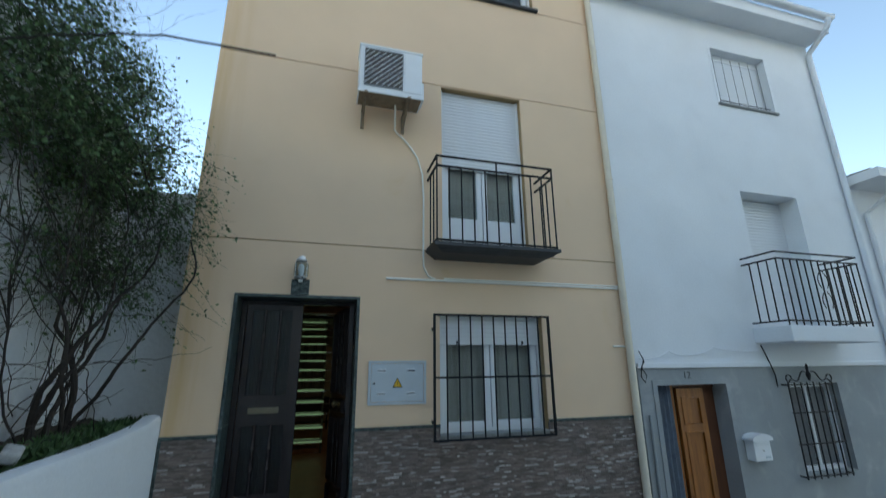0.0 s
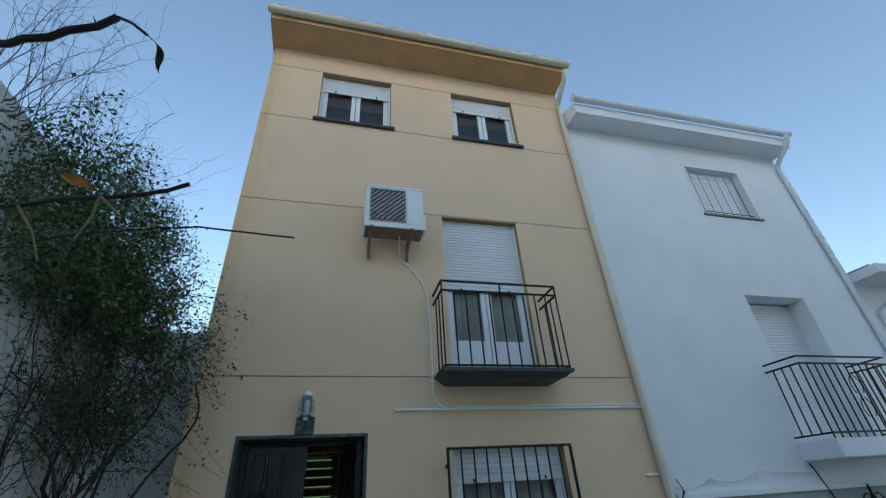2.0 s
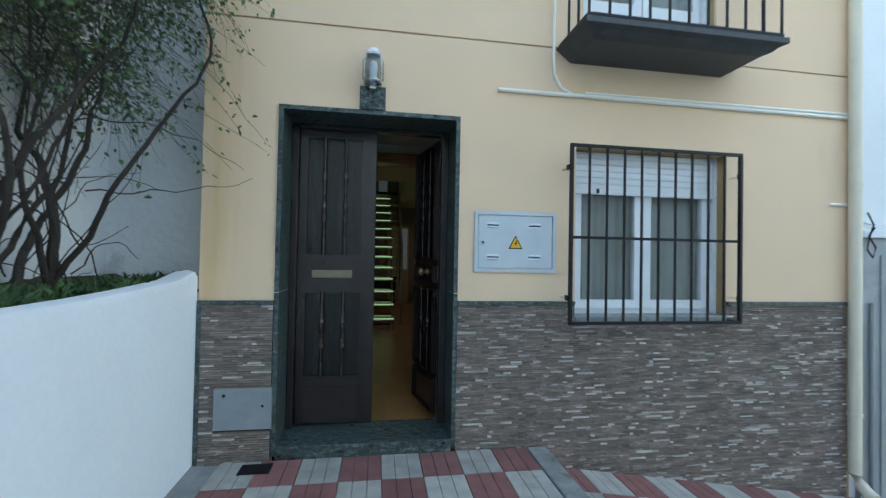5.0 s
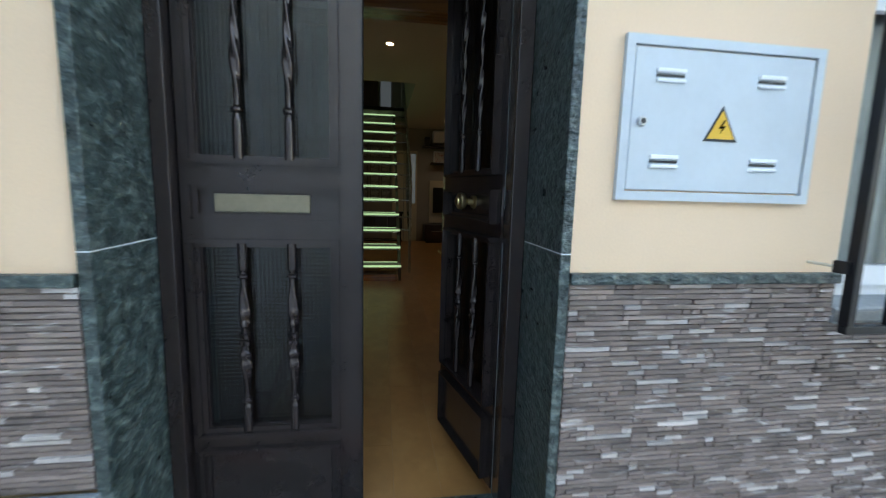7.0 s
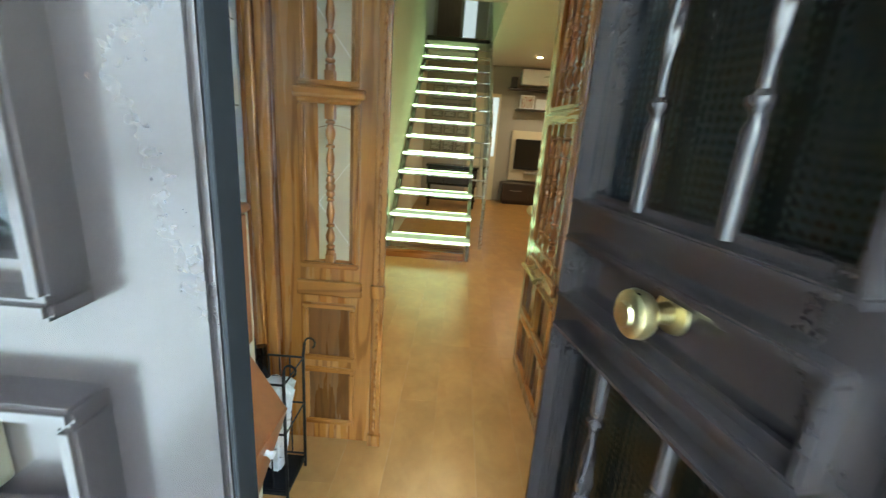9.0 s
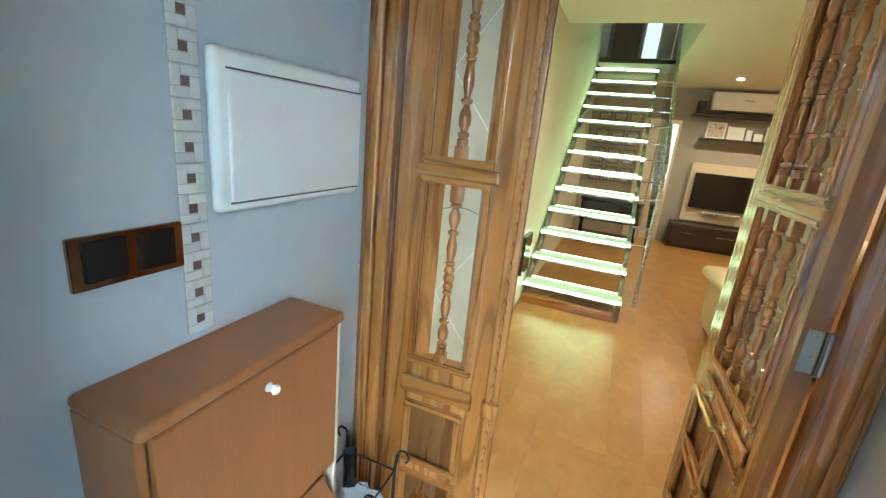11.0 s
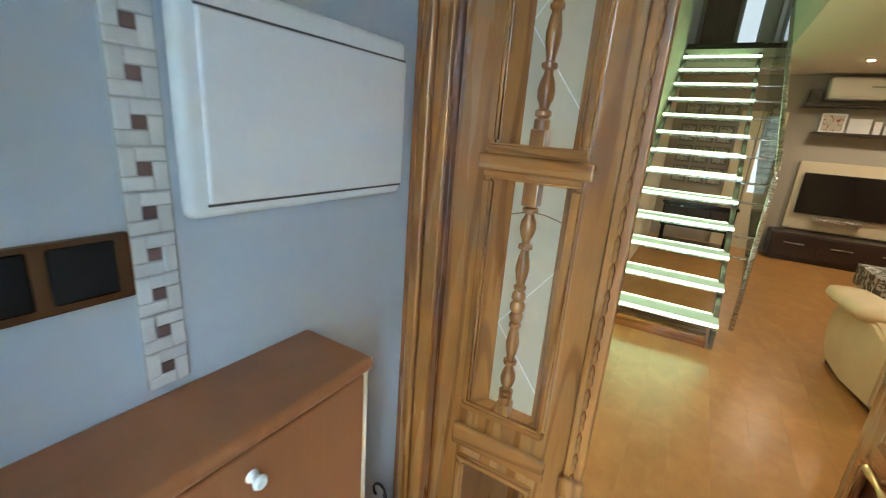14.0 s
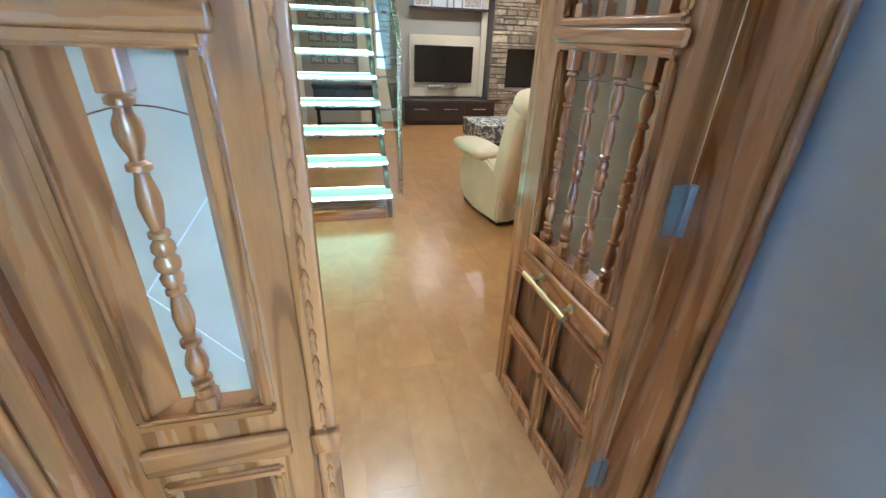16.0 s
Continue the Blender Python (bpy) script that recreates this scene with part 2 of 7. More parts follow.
stain(STUCCO, (0.62, 0.36, 0.10), -1.27, -0.95, 0.6)
STUCCO_GROOVE = material("render_joint", (0.42, 0.28, 0.14), 0.95)
WHITEWASH = material("whitewashed_render", (0.78, 0.80, 0.82), 0.92, spread=0.06, scale=1.0, fine=40, bump=0.5, bump_dist=0.008, second=(0.72, 0.74, 0.76), second_at=(0.55, 0.95))
GREY_RENDER = material("grey_render", (0.31, 0.33, 0.335), 0.92, spread=0.1, scale=2.0, fine=50, bump=0.5, bump_dist=0.006, second=(0.39, 0.40, 0.405), second_at=(0.5, 0.75))
BEIGE_RENDER = material("pale_render", (0.80, 0.77, 0.72), 0.9, spread=0.08)
MARBLE = material("green_serpentine", (0.034, 0.053, 0.051), 0.32, spread=0.6, scale=20, fine=75, bump=1.0, bump_dist=0.018, second=(0.105, 0.138, 0.130), second_at=(0.46, 0.66), stretch=(1.0, 1.0, 1.5), spec=0.55)
SLIP = material("stone_slip", (0.225, 0.178, 0.157), 0.85, spread=0.35, scale=9, fine=90, bump=0.7, bump_dist=0.006, second=(0.42, 0.38, 0.355), second_at=(0.57, 0.70), per_object=0.28, stretch=(0.6, 1, 4))
SLIP_FAR = material("stone_slip_field", (0.225, 0.178, 0.157), 0.85, spread=0.35, scale=9, fine=90, bump=0.7, bump_dist=0.006, second=(0.42, 0.38, 0.355), second_at=(0.57, 0.70), per_island=0.28, stretch=(0.6, 1, 4))
SLIP_PALE = material("pale_stone_slip", (0.47, 0.43, 0.405), 0.8, spread=0.3, scale=14, fine=110, bump=0.7, bump_dist=0.006, per_island=0.25, per_object=0.2, stretch=(0.6, 1, 4))
JOINT = material("dark_mortar", (0.17, 0.14, 0.128), 0.95, spread=0.2)
DOOR_METAL = material("dark_brown_enamel", (0.036, 0.027, 0.026), 0.24, metal=0.40, spread=0.12, scale=8, fine=160, bump=0.06, bump_dist=0.0012, spec=0.5, coat=0.28, sheen_spread=0.06)
EDGE_BLACK = material("matt_edge_black", (0.008, 0.008, 0.009), 0.8, spread=0.2, spec=0.2, bump=0.0)
IRON = material("black_ironwork", (0.010, 0.010, 0.012), 0.5, metal=0.0, spec=0.3, spread=0.3, scale=20, fine=150, bump=0.2)
BRASS = material("aged_brass", (0.62, 0.50, 0.26), 0.32, metal=1.0, spread=0.15, scale=30, fine=200, bump=0.05)
HATCH_PAINT = material("grey_hinge_paint", (0.10, 0.12, 0.125), 0.5, spread=0.1)
ZINC = material("zinc_plate", (0.33, 0.35, 0.34), 0.45, metal=0.8, spread=0.08, bump=0.0)
SLOT = material("letter_flap_metal", (0.23, 0.20, 0.14), 0.38, metal=0.7, spread=0.1, scale=20)
STEEL = material("brushed_steel", (0.55, 0.55, 0.54), 0.28, metal=1.0, spread=0.1, scale=20, fine=300, bump=0.05, stretch=(1, 1, 6))
PVC = material("white_pvc", (0.78, 0.80, 0.82), 0.35, spread=0.03, scale=5, bump=0.03)
SHUTTER = material("white_shutter", (0.74, 0.76, 0.78), 0.5, spread=0.04, scale=4, bump=0.05)
CREAM_PAINT = material("cream_paint", (0.72, 0.65, 0.52), 0.5, spread=0.06, scale=6, bump=0.05)
BOX_GREY = material("pale_blue_enamel", (0.51, 0.565, 0.600), 0.4, spread=0.05, scale=6, bump=0.05)
def oak(name, color, dark, along, coat=0.85, rings=42.0):
    """Varnished oak: long streaks of grain along one axis, with fine pores."""
    stretch = {"z": (12, 12, 0.9), "x": (0.9, 12, 12)}[along]
    return material(name, color, 0.27, spread=0.20, scale=1.3, fine=16, bump=0.10, bump_dist=0.0015, stretch=stretch, second=dark, second_at=(0.15, 1.0), coat=coat, rings=rings)


OAK = oak("honey_oak", (0.40, 0.158, 0.040), (0.26, 0.092, 0.022), "z")
CASING = oak("dark_red_oak", (0.27, 0.088, 0.026), (0.17, 0.052, 0.016), "z", 0.4)
OAK_ACROSS = oak("honey_oak_rail", (0.40, 0.158, 0.040), (0.26, 0.092, 0.022), "x")
OAK_DARK = oak("oak_panel", (0.16, 0.060, 0.018), (0.13, 0.047, 0.014), "z", 0.3)
ENTRANCE_WOOD = material("varnished_pine", (0.33, 0.12, 0.026), 0.45, spread=0.3, scale=2.5, fine=20, bump=0.15, bump_dist=0.003, stretch=(8, 8, 0.6), second=(0.25, 0.08, 0.02), second_at=(0.5, 0.8))
LAMINATE = material("oak_laminate", (0.41, 0.200, 0.064), 0.29, spread=0.12, scale=2.2, fine=14, bump=0.0, bump_dist=0.001, stretch=(2.0, 1.5, 2.0), per_object=0.05, sheen_spread=0.02, second=(0.455, 0.240, 0.084), second_at=(0.40, 0.70))
CABINET_WOOD = material("cherry_laminate", (0.345, 0.130, 0.050), 0.4, spread=0.12, scale=2, fine=18, bump=0.04, bump_dist=0.001, stretch=(8, 8, 0.8))
WALL_BLUE = material("blue_grey_tile", (0.50, 0.555, 0.62), 0.45, spread=0.05, scale=1.5, fine=30, bump=0.04)
WALL_CREAM = material("cream_wall", (0.68, 0.65, 0.55), 0.8, spread=0.04, scale=1.5, fine=60, bump=0.1)
WALL_GREY = material("warm_grey_wall", (0.36, 0.33, 0.29), 0.85, spread=0.04, scale=1.5, fine=60, bump=0.1)
CEILING = material("ceiling_paint", (0.70, 0.67, 0.57), 0.85, spread=0.03, scale=1.0, bump=0.05)
LED = glow("led_strip", (0.58, 1.0, 0.56), 0.052)
TREAD = glow("edge_lit_glass_tread", (0.26, 0.36, 0.27), 0.0062)
CLEAR = glass("clear_pane", (0.84, 0.93, 0.88))
PANE = glass("window_pane", (0.82, 0.86, 0.88))
RIBBED = glass("ribbed_glass", (0.22, 0.26, 0.25), 0.14, 0.14, 24.0, 1.6)
def frosted(name, color):
    """Etched glass that lets light through but no clear view."""
    m = bpy.data.materials.new(name)
    m.use_nodes = True
    n, link = m.node_tree.nodes, m.node_tree.links.new
    n.remove(n["Principled BSDF"])
    through_it, face, gloss, a, b = n.new("ShaderNodeBsdfTranslucent"), n.new("ShaderNodeBsdfDiffuse"), n.new("ShaderNodeBsdfGlossy"), n.new("ShaderNodeMixShader"), n.new("ShaderNodeMixShader")
    coord, tex, tone = n.new("ShaderNodeTexCoord"), n.new("ShaderNodeTexNoise"), n.new("ShaderNodeMapRange")
    tex.inputs["Scale"].default_value = 7.0
    tone.inputs[3].default_value, tone.inputs[4].default_value = 0.85, 1.1
    scale_it = n.new("ShaderNodeVectorMath")
    scale_it.operation = "SCALE"
    scale_it.inputs[0].default_value = color
    link(coord.outputs["Object"], tex.inputs[0]), link(tex.outputs[0], tone.inputs[0]), link(tone.outputs[0], scale_it.inputs["Scale"])
    link(scale_it.outputs[0], through_it.inputs[0]), link(scale_it.outputs[0], face.inputs[0])
    gloss.inputs["Roughness"].default_value = 0.15
    a.inputs[0].default_value, b.inputs[0].default_value = 0.55, 0.06
    link(through_it.outputs[0], a.inputs[1]), link(face.outputs[0], a.inputs[2]), link(a.outputs[0], b.inputs[1]), link(gloss.outputs[0], b.inputs[2])
    link(b.outputs[0], n["Material Output"].inputs[0])
    return m


ETCHED = frosted("etched_glass", (0.60, 0.57, 0.45))
LEATHER = material("cream_leather", (0.66, 0.53, 0.34), 0.45, spread=0.08, scale=5, fine=180, bump=0.15, bump_dist=0.002)
BLACK_GLOSS = material("black_gloss", (0.012, 0.012, 0.013), 0.18, spread=0.2, bump=0.0)
DARK_WOOD = material("espresso_wood", (0.035, 0.022, 0.018), 0.35, spread=0.2, scale=3, fine=30, stretch=(0.8, 8, 8), bump=0.05)
RUBBLE = material("rough_stone", (0.33, 0.265, 0.18), 0.9, spread=0.4, scale=8, fine=60, bump=0.8, bump_dist=0.01, second=(0.19, 0.16, 0.12), second_at=(0.5, 0.7), per_object=0.35)
ASPHALT = material("concrete_road", (0.25, 0.25, 0.24), 0.95, spread=0.25, scale=3, fine=120, bump=0.5, bump_dist=0.006)
KERB = material("kerb_concrete", (0.24, 0.245, 0.235), 0.95, spread=0.3, scale=8, fine=100, bump=0.6, bump_dist=0.006, second=(0.15, 0.16, 0.13), second_at=(0.55, 0.75), per_object=0.1)
TILE_RED = material("red_paving", (0.25, 0.105, 0.095), 0.85, spread=0.2, scale=9, fine=90, bump=0.3, per_object=0.15)
TILE_WHITE = material("pale_paving", (0.40, 0.375, 0.335), 0.85, spread=0.2, scale=9, fine=90, bump=0.3, per_object=0.12)
SOIL = material("dark_soil", (0.045, 0.033, 0.022), 1.0, spread=0.5, scale=12, fine=80, bump=1.0, bump_dist=0.02)
BARK = material("vine_bark", (0.036, 0.027, 0.022), 0.9, spread=0.4, scale=20, fine=80, bump=0.5)
TWIG = material("green_brown_shoots", (0.05, 0.055, 0.032), 0.8, spread=0.4, scale=9, bump=0.0, per_island=0.4)
LEAF = material("vine_leaf", (0.068, 0.130, 0.044), 0.55, spread=0.35, scale=5, bump=0.0, second=(0.085, 0.105, 0.035), second_at=(0.5, 0.75), per_island=0.35)
CURTAIN = material("curtain_cloth", (0.46, 0.41, 0.34), 0.95, spread=0.1, scale=6, bump=0.1)
# Shade of unlit rooms, recess and seams put into the colour; also the badge.
SHADE_AND_BADGE = material("shade_and_badge_dark", (0.10, 0.09, 0.08), 0.95)
YELLOW = material("yellow_sign", (0.75, 0.42, 0.02), 0.45, spread=0.05, bump=0.0)
ROOF_TILE = material("clay_roof", (0.35, 0.17, 0.09), 0.9, spread=0.3, scale=8)

# ---- setting: street ----
FACE = 4.40          # plane of both house fronts
def street_z(x):
    return -0.20 - 0.135 * x


ground = bmesh.new()
xs = [-2000, -60, -12, -6, -1.32, 1.0, 4.0, 9.0, 14.0, 60, 2000]
ys = [-2000, -60, 4.42, 60, 2000]
gv = [[ground.verts.new((x, y, street_z(max(-12, min(14, x))))) for y in ys] for x in xs]
for i in range(len(xs) - 1):
    for j in range(len(ys) - 1):
        ground.faces.new((gv[i][j], gv[i + 1][j], gv[i + 1][j + 1], gv[i][j + 1]))
structure("road", ground, ASPHALT, "grey concrete village street sloping down the hill", "road")

# ---- setting: yellow house ----
HOLES = [(-0.83, 0.345, -1.0, 2.235), (1.20, 2.42, 0.87, 2.09), (1.24, 2.32, 2.80, 4.94), (-0.53, 0.545, 6.47, 7.53), (1.54, 2.63, 6.47, 7.53)]
JOINTS = [(-3, 9, z - 0.006, z + 0.006) for z in (2.79, 4.953, 6.435, 7.52)]
structure("wall_front", sheet((-1.285, 3.56), (-0.9, 8.15), (FACE + 0.02, FACE + 0.30), HOLES), STUCCO_GROOVE, "masonry core of the yellow house front", "wall")
structure("wall_front_render", sheet((-1.285, 3.56), (0.985, 8.0), (FACE, FACE + 0.02), HOLES + JOINTS), STUCCO, "pale yellow rendered house front with fine joints", "wall")
structure("wall_gable", quad_box(-1.285, -1.0, FACE + 0.30, 12.9, -0.9, 8.0), STUCCO, "yellow rendered side wall", "wall")
structure("wall_gable_right", quad_box(3.30, 3.56, FACE + 0.30, 13.7, -0.9, 8.0), STUCCO, "plain party wall", "wall")

# ---- setting: rooms ----
LEFT, BACK, CEIL = -0.856, 13.45, 2.64
structure("wall_vestibule", quad_box(LEFT - 0.14, LEFT, FACE + 0.30, 6.03, -0.05, CEIL), WALL_BLUE, "blue-grey tiled vestibule wall", "wall")
structure("wall_vestibule_right", quad_box(0.505, 0.80, FACE + 0.30, 6.03, -0.05, CEIL), WALL_BLUE, "blue-grey painted vestibule wall", "wall")
structure("wall_stair", quad_box(LEFT - 0.14, LEFT + 0.03, 6.17, BACK + 1.5, -0.05, 5.4), WALL_CREAM, "cream wall beside the staircase", "wall")
structure("wall_partition", sheet((LEFT - 0.14, 3.3), (-0.05, CEIL), (6.03, 6.17), [(-0.85, 0.50, -1, 2.30)]), WALL_CREAM, "partition round the inner door", "wall")
structure("wall_back", quad_box(LEFT + 0.03, 3.3, BACK, BACK + 0.15, -0.05, CEIL), WALL_GREY, "warm grey back wall of the living room", "wall")
structure("ceiling", sheet((LEFT + 0.03, 3.3), (6.17, BACK), (CEIL, CEIL + 0.24), [(LEFT + 0.0, 0.30, 9.30, 12.72)], "xy"), CEILING, "cream painted ceiling with a stairwell opening", "ceiling")
structure("ceiling_vestibule", quad_box(LEFT, 0.66, FACE + 0.30, 6.03, 2.45, 2.6), CEILING, "plain vestibule ceiling", "ceiling")
structure("wall_upper", quad_box(LEFT + 0.03, 3.3, 14.5, 14.65, 2.9, 5.4), WALL_CREAM, "upper landing wall", "wall")
structure("wall_upper_right", quad_box(0.32, 0.45, 9.0, 14.5, 2.9, 5.4), WALL_CREAM, "upper landing side wall", "wall")
structure("wall_upper_front", quad_box(LEFT + 0.03, 0.32, 9.0, 9.12, 2.9, 5.4), WALL_CREAM, "wall over the stairwell", "wall")
structure("ceiling_upper", quad_box(LEFT + 0.03, 0.75, 9.0, 14.6, 5.4, 5.5), CEILING, "upper landing ceiling", "ceiling")
FLOOR = structure("floor", quad_box(LEFT - 0.1, 3.3, FACE + 0.34, BACK, -0.06, -0.008), LAMINATE, "honey oak laminate floor", "floor")

# ---- yellow house: entrance ----
def marble_surround():
    t = thing("door_surround", (0, FACE, 0), "polished dark green serpentine marble door surround on the yellow house", "door frame")
    for a, b in ((-0.836, -0.806), (0.321, 0.351)):
        for z0, z1 in ((0.0, 1.035), (1.038, 2.245)):
            part("jamb_slab", soft_box(a, b, -0.012, 0.34, z0, z1, 0.003), MARBLE, t)
        part("grout_line", quad_box(a + 0.001, b - 0.001, -0.0125, 0.338, 1.0352, 1.0378), PVC, t)
    part("head_slab", soft_box(-0.806, 0.321, -0.012, 0.34, 2.215, 2.245, 0.003), MARBLE, t)
    part("threshold", soft_box(-0.806, 0.321, -0.02, 0.36, -0.03, 0.06, 0.004), MARBLE, t)
    return t


marble_surround()


def spindle_profile(z0, z1, r, kind):
    """Heights and radii of a turned baluster: square-ish ends, collars, a swelling middle."""
    h = z1 - z0
    rows = []
    steps = 110
    for i in range(steps + 1):
        u = i / steps
        e = min(u, 1 - u)
        if e < 0.14:
            k = 1.02
        elif e < 0.155:
            k = 0.7
        elif e < 0.18:
            k = 1.25
        elif e < 0.20:
            k = 0.65
        else:
            k = 0.62 + 0.42 * math.sin(math.pi * (e - 0.20) / 0.30) ** 2
            if kind == "beads":
                for c in (0.36, 0.42, 0.48):
                    if abs(e - c) < 0.016:
                        k = 1.2
        rows.append((z0 + h * u, r * k, max(0.0, min(1.0, (e - 0.20) / 0.06))))
    return rows


def metal_leaf(name, label, width, a, b, D, knob, at, turn):
    """A door leaf in local x from 0 (hinge) to width, D thick, its outer face at y 0, bottom at z 0, its ribs from a to b."""
    t = thing(name, at, label, "door", "front door leaves", turn)
    W, H = width, 2.12
    frame_bm = sheet((0, W), (0, H), (0.0, D), [(a + 0.030, b - 0.030, 0.345, 0.945), (a + 0.030, b - 0.030, 1.222, H - 0.06), (a + 0.018, b - 0.018, 1.036, 1.125)])
    bmesh.ops.bevel(frame_bm, geom=[e for e in frame_bm.edges if len(e.link_faces) == 2 and e.calc_face_angle() > 1], offset=0.004, segments=2, affect="EDGES")
    part("leaf_frame", frame_bm, DOOR_METAL, t, smooth=True)
    for z0, z1 in ((0.318, 0.968), (1.195, H - 0.03), (1.018, 1.142), (0.02, 0.275)):
        m = bmesh.new()
        w = 0.012
        for x0, x1, q0, q1 in ((a, b, z0, z0 + w), (a, b, z1 - w, z1), (a, a + w, z0 + w, z1 - w), (b - w, b, z0 + w, z1 - w)):
            box(m, x0, x1, -0.028, 0.004, q0, q1)
        bmesh.ops.bevel(m, geom=m.edges[:], offset=0.003, segments=2, affect="EDGES")
        for x0, x1, q0, q1 in ((a + w, b - w, z0 + w, z0 + w + 0.014), (a + w, b - w, z1 - w - 0.014, z1 - w), (a + w, a + w + 0.014, z0 + w + 0.014, z1 - w - 0.014), (b - w - 0.014, b - w, z0 + w + 0.014, z1 - w - 0.014)):
            box(m, x0, x1, -0.006, 0.004, q0, q1)
        part("moulding", m, DOOR_METAL, t, smooth=True)
    part("kick_panel", soft_box(a + 0.030, b - 0.030, -0.006, 0.002, 0.042, 0.253, 0.003), DOOR_METAL, t)
    part("lock_panel", quad_box(a + 0.012, b - 0.012, 0.012, 0.03, 1.03, 1.132), DOOR_METAL, t)
    for z0, z1 in ((0.34, 0.95), (1.217, H - 0.055)):
        p = part("ribbed_pane", quad_box(a + 0.024, b - 0.024, 0.022, 0.028, z0, z1), RIBBED, t, "dark ribbed glass pane")
        p.visible_shadow = False
        for k in (1, 2):
            x = a + (b - a) * k / 3
            turned = bmesh.new()
            lathe(turned, spindle_profile(z0 - 0.005, z1 + 0.005, 0.0120 if knob else 0.0145, "beads" if z0 < 1 else "rope"), (x, -0.004, 0), 24, "z", 3, 60.0 if z0 > 1 else 34.0, 0.20)
            part("spindle", turned, DOOR_METAL, t, smooth=True)
    if knob:
        k = bmesh.new()
        lathe(k, [(0.012, 0.030), (0.002, 0.031), (-0.006, 0.028), (-0.010, 0.016), (-0.030, 0.013), (-0.036, 0.018), (-0.044, 0.029), (-0.056, 0.034), (-0.066, 0.032), (-0.071, 0.025), (-0.073, 0.018), (-0.078, 0.016), (-0.081, 0.006)],
              (0.258, 0.012, 1.094), 24, "y")
        part("door_knob", k, BRASS, t, "round aged brass knob", smooth=True)
        part("latch_plate", soft_box(W - 0.001, W + 0.002, 0.008, 0.036, 1.0, 1.2, 0.001), BRASS, t, "narrow brass latch plate")
        for z in (0.25, 1.1, 1.9):
            h = bmesh.new()
            lathe(h, [(z - 0.05, 0.009), (z + 0.05, 0.009)], (-0.004, 0.0, 0), 10)
            part("hinge", h, DOOR_METAL, t, smooth=True)
    else:
        # Matt black strip added to make the leaf's free edge read dark.
        part("edge_strip", soft_box(W + 0.0005, W + 0.004, 0.004, D, 0.0, H, 0.001, 1), EDGE_BLACK, t, "matt black strip on the leaf's free edge")
        part("letter_flap", soft_box(0.097, 0.381, -0.004, 0.014, 1.050, 1.107, 0.004), SLOT, t, "pale brass letter flap")
    return t


def front_door():
    f = thing("door_frame", (0, 4.70, 0), "dark brown enamelled metal front door frame", "door frame")
    part("frame_side", soft_box(-0.804, -0.757, -0.03, 0.05, 0.06, 2.213, 0.004), DOOR_METAL, f)
    part("frame_side", soft_box(0.268, 0.319, -0.03, 0.05, 0.06, 2.213, 0.004), DOOR_METAL, f)
    part("frame_head", soft_box(-0.757, 0.268, -0.03, 0.05, 2.185, 2.213, 0.004), DOOR_METAL, f)
    # steel hinge post that shows beside the open leaf
    for z0, z1 in ((0.062, 1.02), (1.14, 2.18)):
        b = bmesh.new()
        lathe(b, [(z0, 0.009), (z1, 0.009)], (0.277, 0.058, 0), 14)
        part("hinge_post", b, HATCH_PAINT, f, "grey painted hinge post", smooth=True)
    b = bmesh.new()
    lathe(b, [(1.022, 0.008), (1.138, 0.008)], (0.277, 0.058, 0), 14)
    part("hinge_knuckle", b, DOOR_METAL, f, smooth=True)
    metal_leaf("front_door_leaf", "closed dark brown metal door leaf with spindles and letter flap", 0.540, 0.026, 0.470, 0.030, False, (-0.754, 4.716, 0.064), 0)
    # the open leaf is the same built the other way round, hinged on its right
    leaf = metal_leaf("front_door_leaf", "open dark brown metal door leaf with round brass knob", 0.55, 0.040, 0.504, 0.038, True, (0.267, 4.771, 0.064), 0)
    leaf.matrix_basis = pose(0.267, 4.771, 0.064, 0, 0, -76.8) @ Matrix.Diagonal((-1, 1, 1, 1))


front_door()


def wall_lantern():
    t = thing("wall_lantern", (-0.245, FACE, 2.245), "small glass jar lantern on a green marble block", "wall lamp")
    part("marble_block", soft_box(-0.085, 0.085, -0.022, 0.0, 0.001, 0.155, 0.004), MARBLE, t)
    b = bmesh.new()
    lathe(b, [(0.150, 0.055), (0.158, 0.062), (0.165, 0.062), (0.172, 0.05)], (0, -0.075, 0), 20)
    part("base_ring", b, STEEL, t, smooth=True)
    b = bmesh.new()
    lathe(b, [(0.172, 0.058), (0.18, 0.070), (0.29, 0.070), (0.315, 0.055), (0.33, 0.042)], (0, -0.075, 0), 20)
    jar = part("glass_jar", b, FROST, t, "clear ribbed glass jar", smooth=True)
    jar.visible_shadow = False
    b = bmesh.new()
    lathe(b, [(0.175, 0.022), (0.22, 0.026), (0.26, 0.030), (0.29, 0.022), (0.30, 0.008)], (0, -0.075, 0), 16)
    part("bulb", b, PVC, t, "unlit white bulb", smooth=True)
    b = bmesh.new()
    lathe(b, [(0.33, 0.046), (0.345, 0.050), (0.36, 0.034), (0.375, 0.030), (0.385, 0.01)], (0, -0.075, 0), 20)
    part("cap", b, PVC, t, smooth=True)
    for k in range(4):
        a = math.pi / 4 + k * math.pi / 2
        b = bmesh.new()
        x, y = 0.076 * math.cos(a), -0.075 + 0.076 * math.sin(a)
        tube(b, [(x, y, 0.165), (x, y, 0.30), (x * 0.7, -0.075 + (y + 0.075) * 0.7, 0.35)], 0.004, 6)
        part("cage_bar", b, STEEL, t, smooth=True)
    b = bmesh.new()
    box(b, -0.02, 0.02, -0.075, -0.0, 0.120, 0.150)
    part("arm", b, STEEL, t)


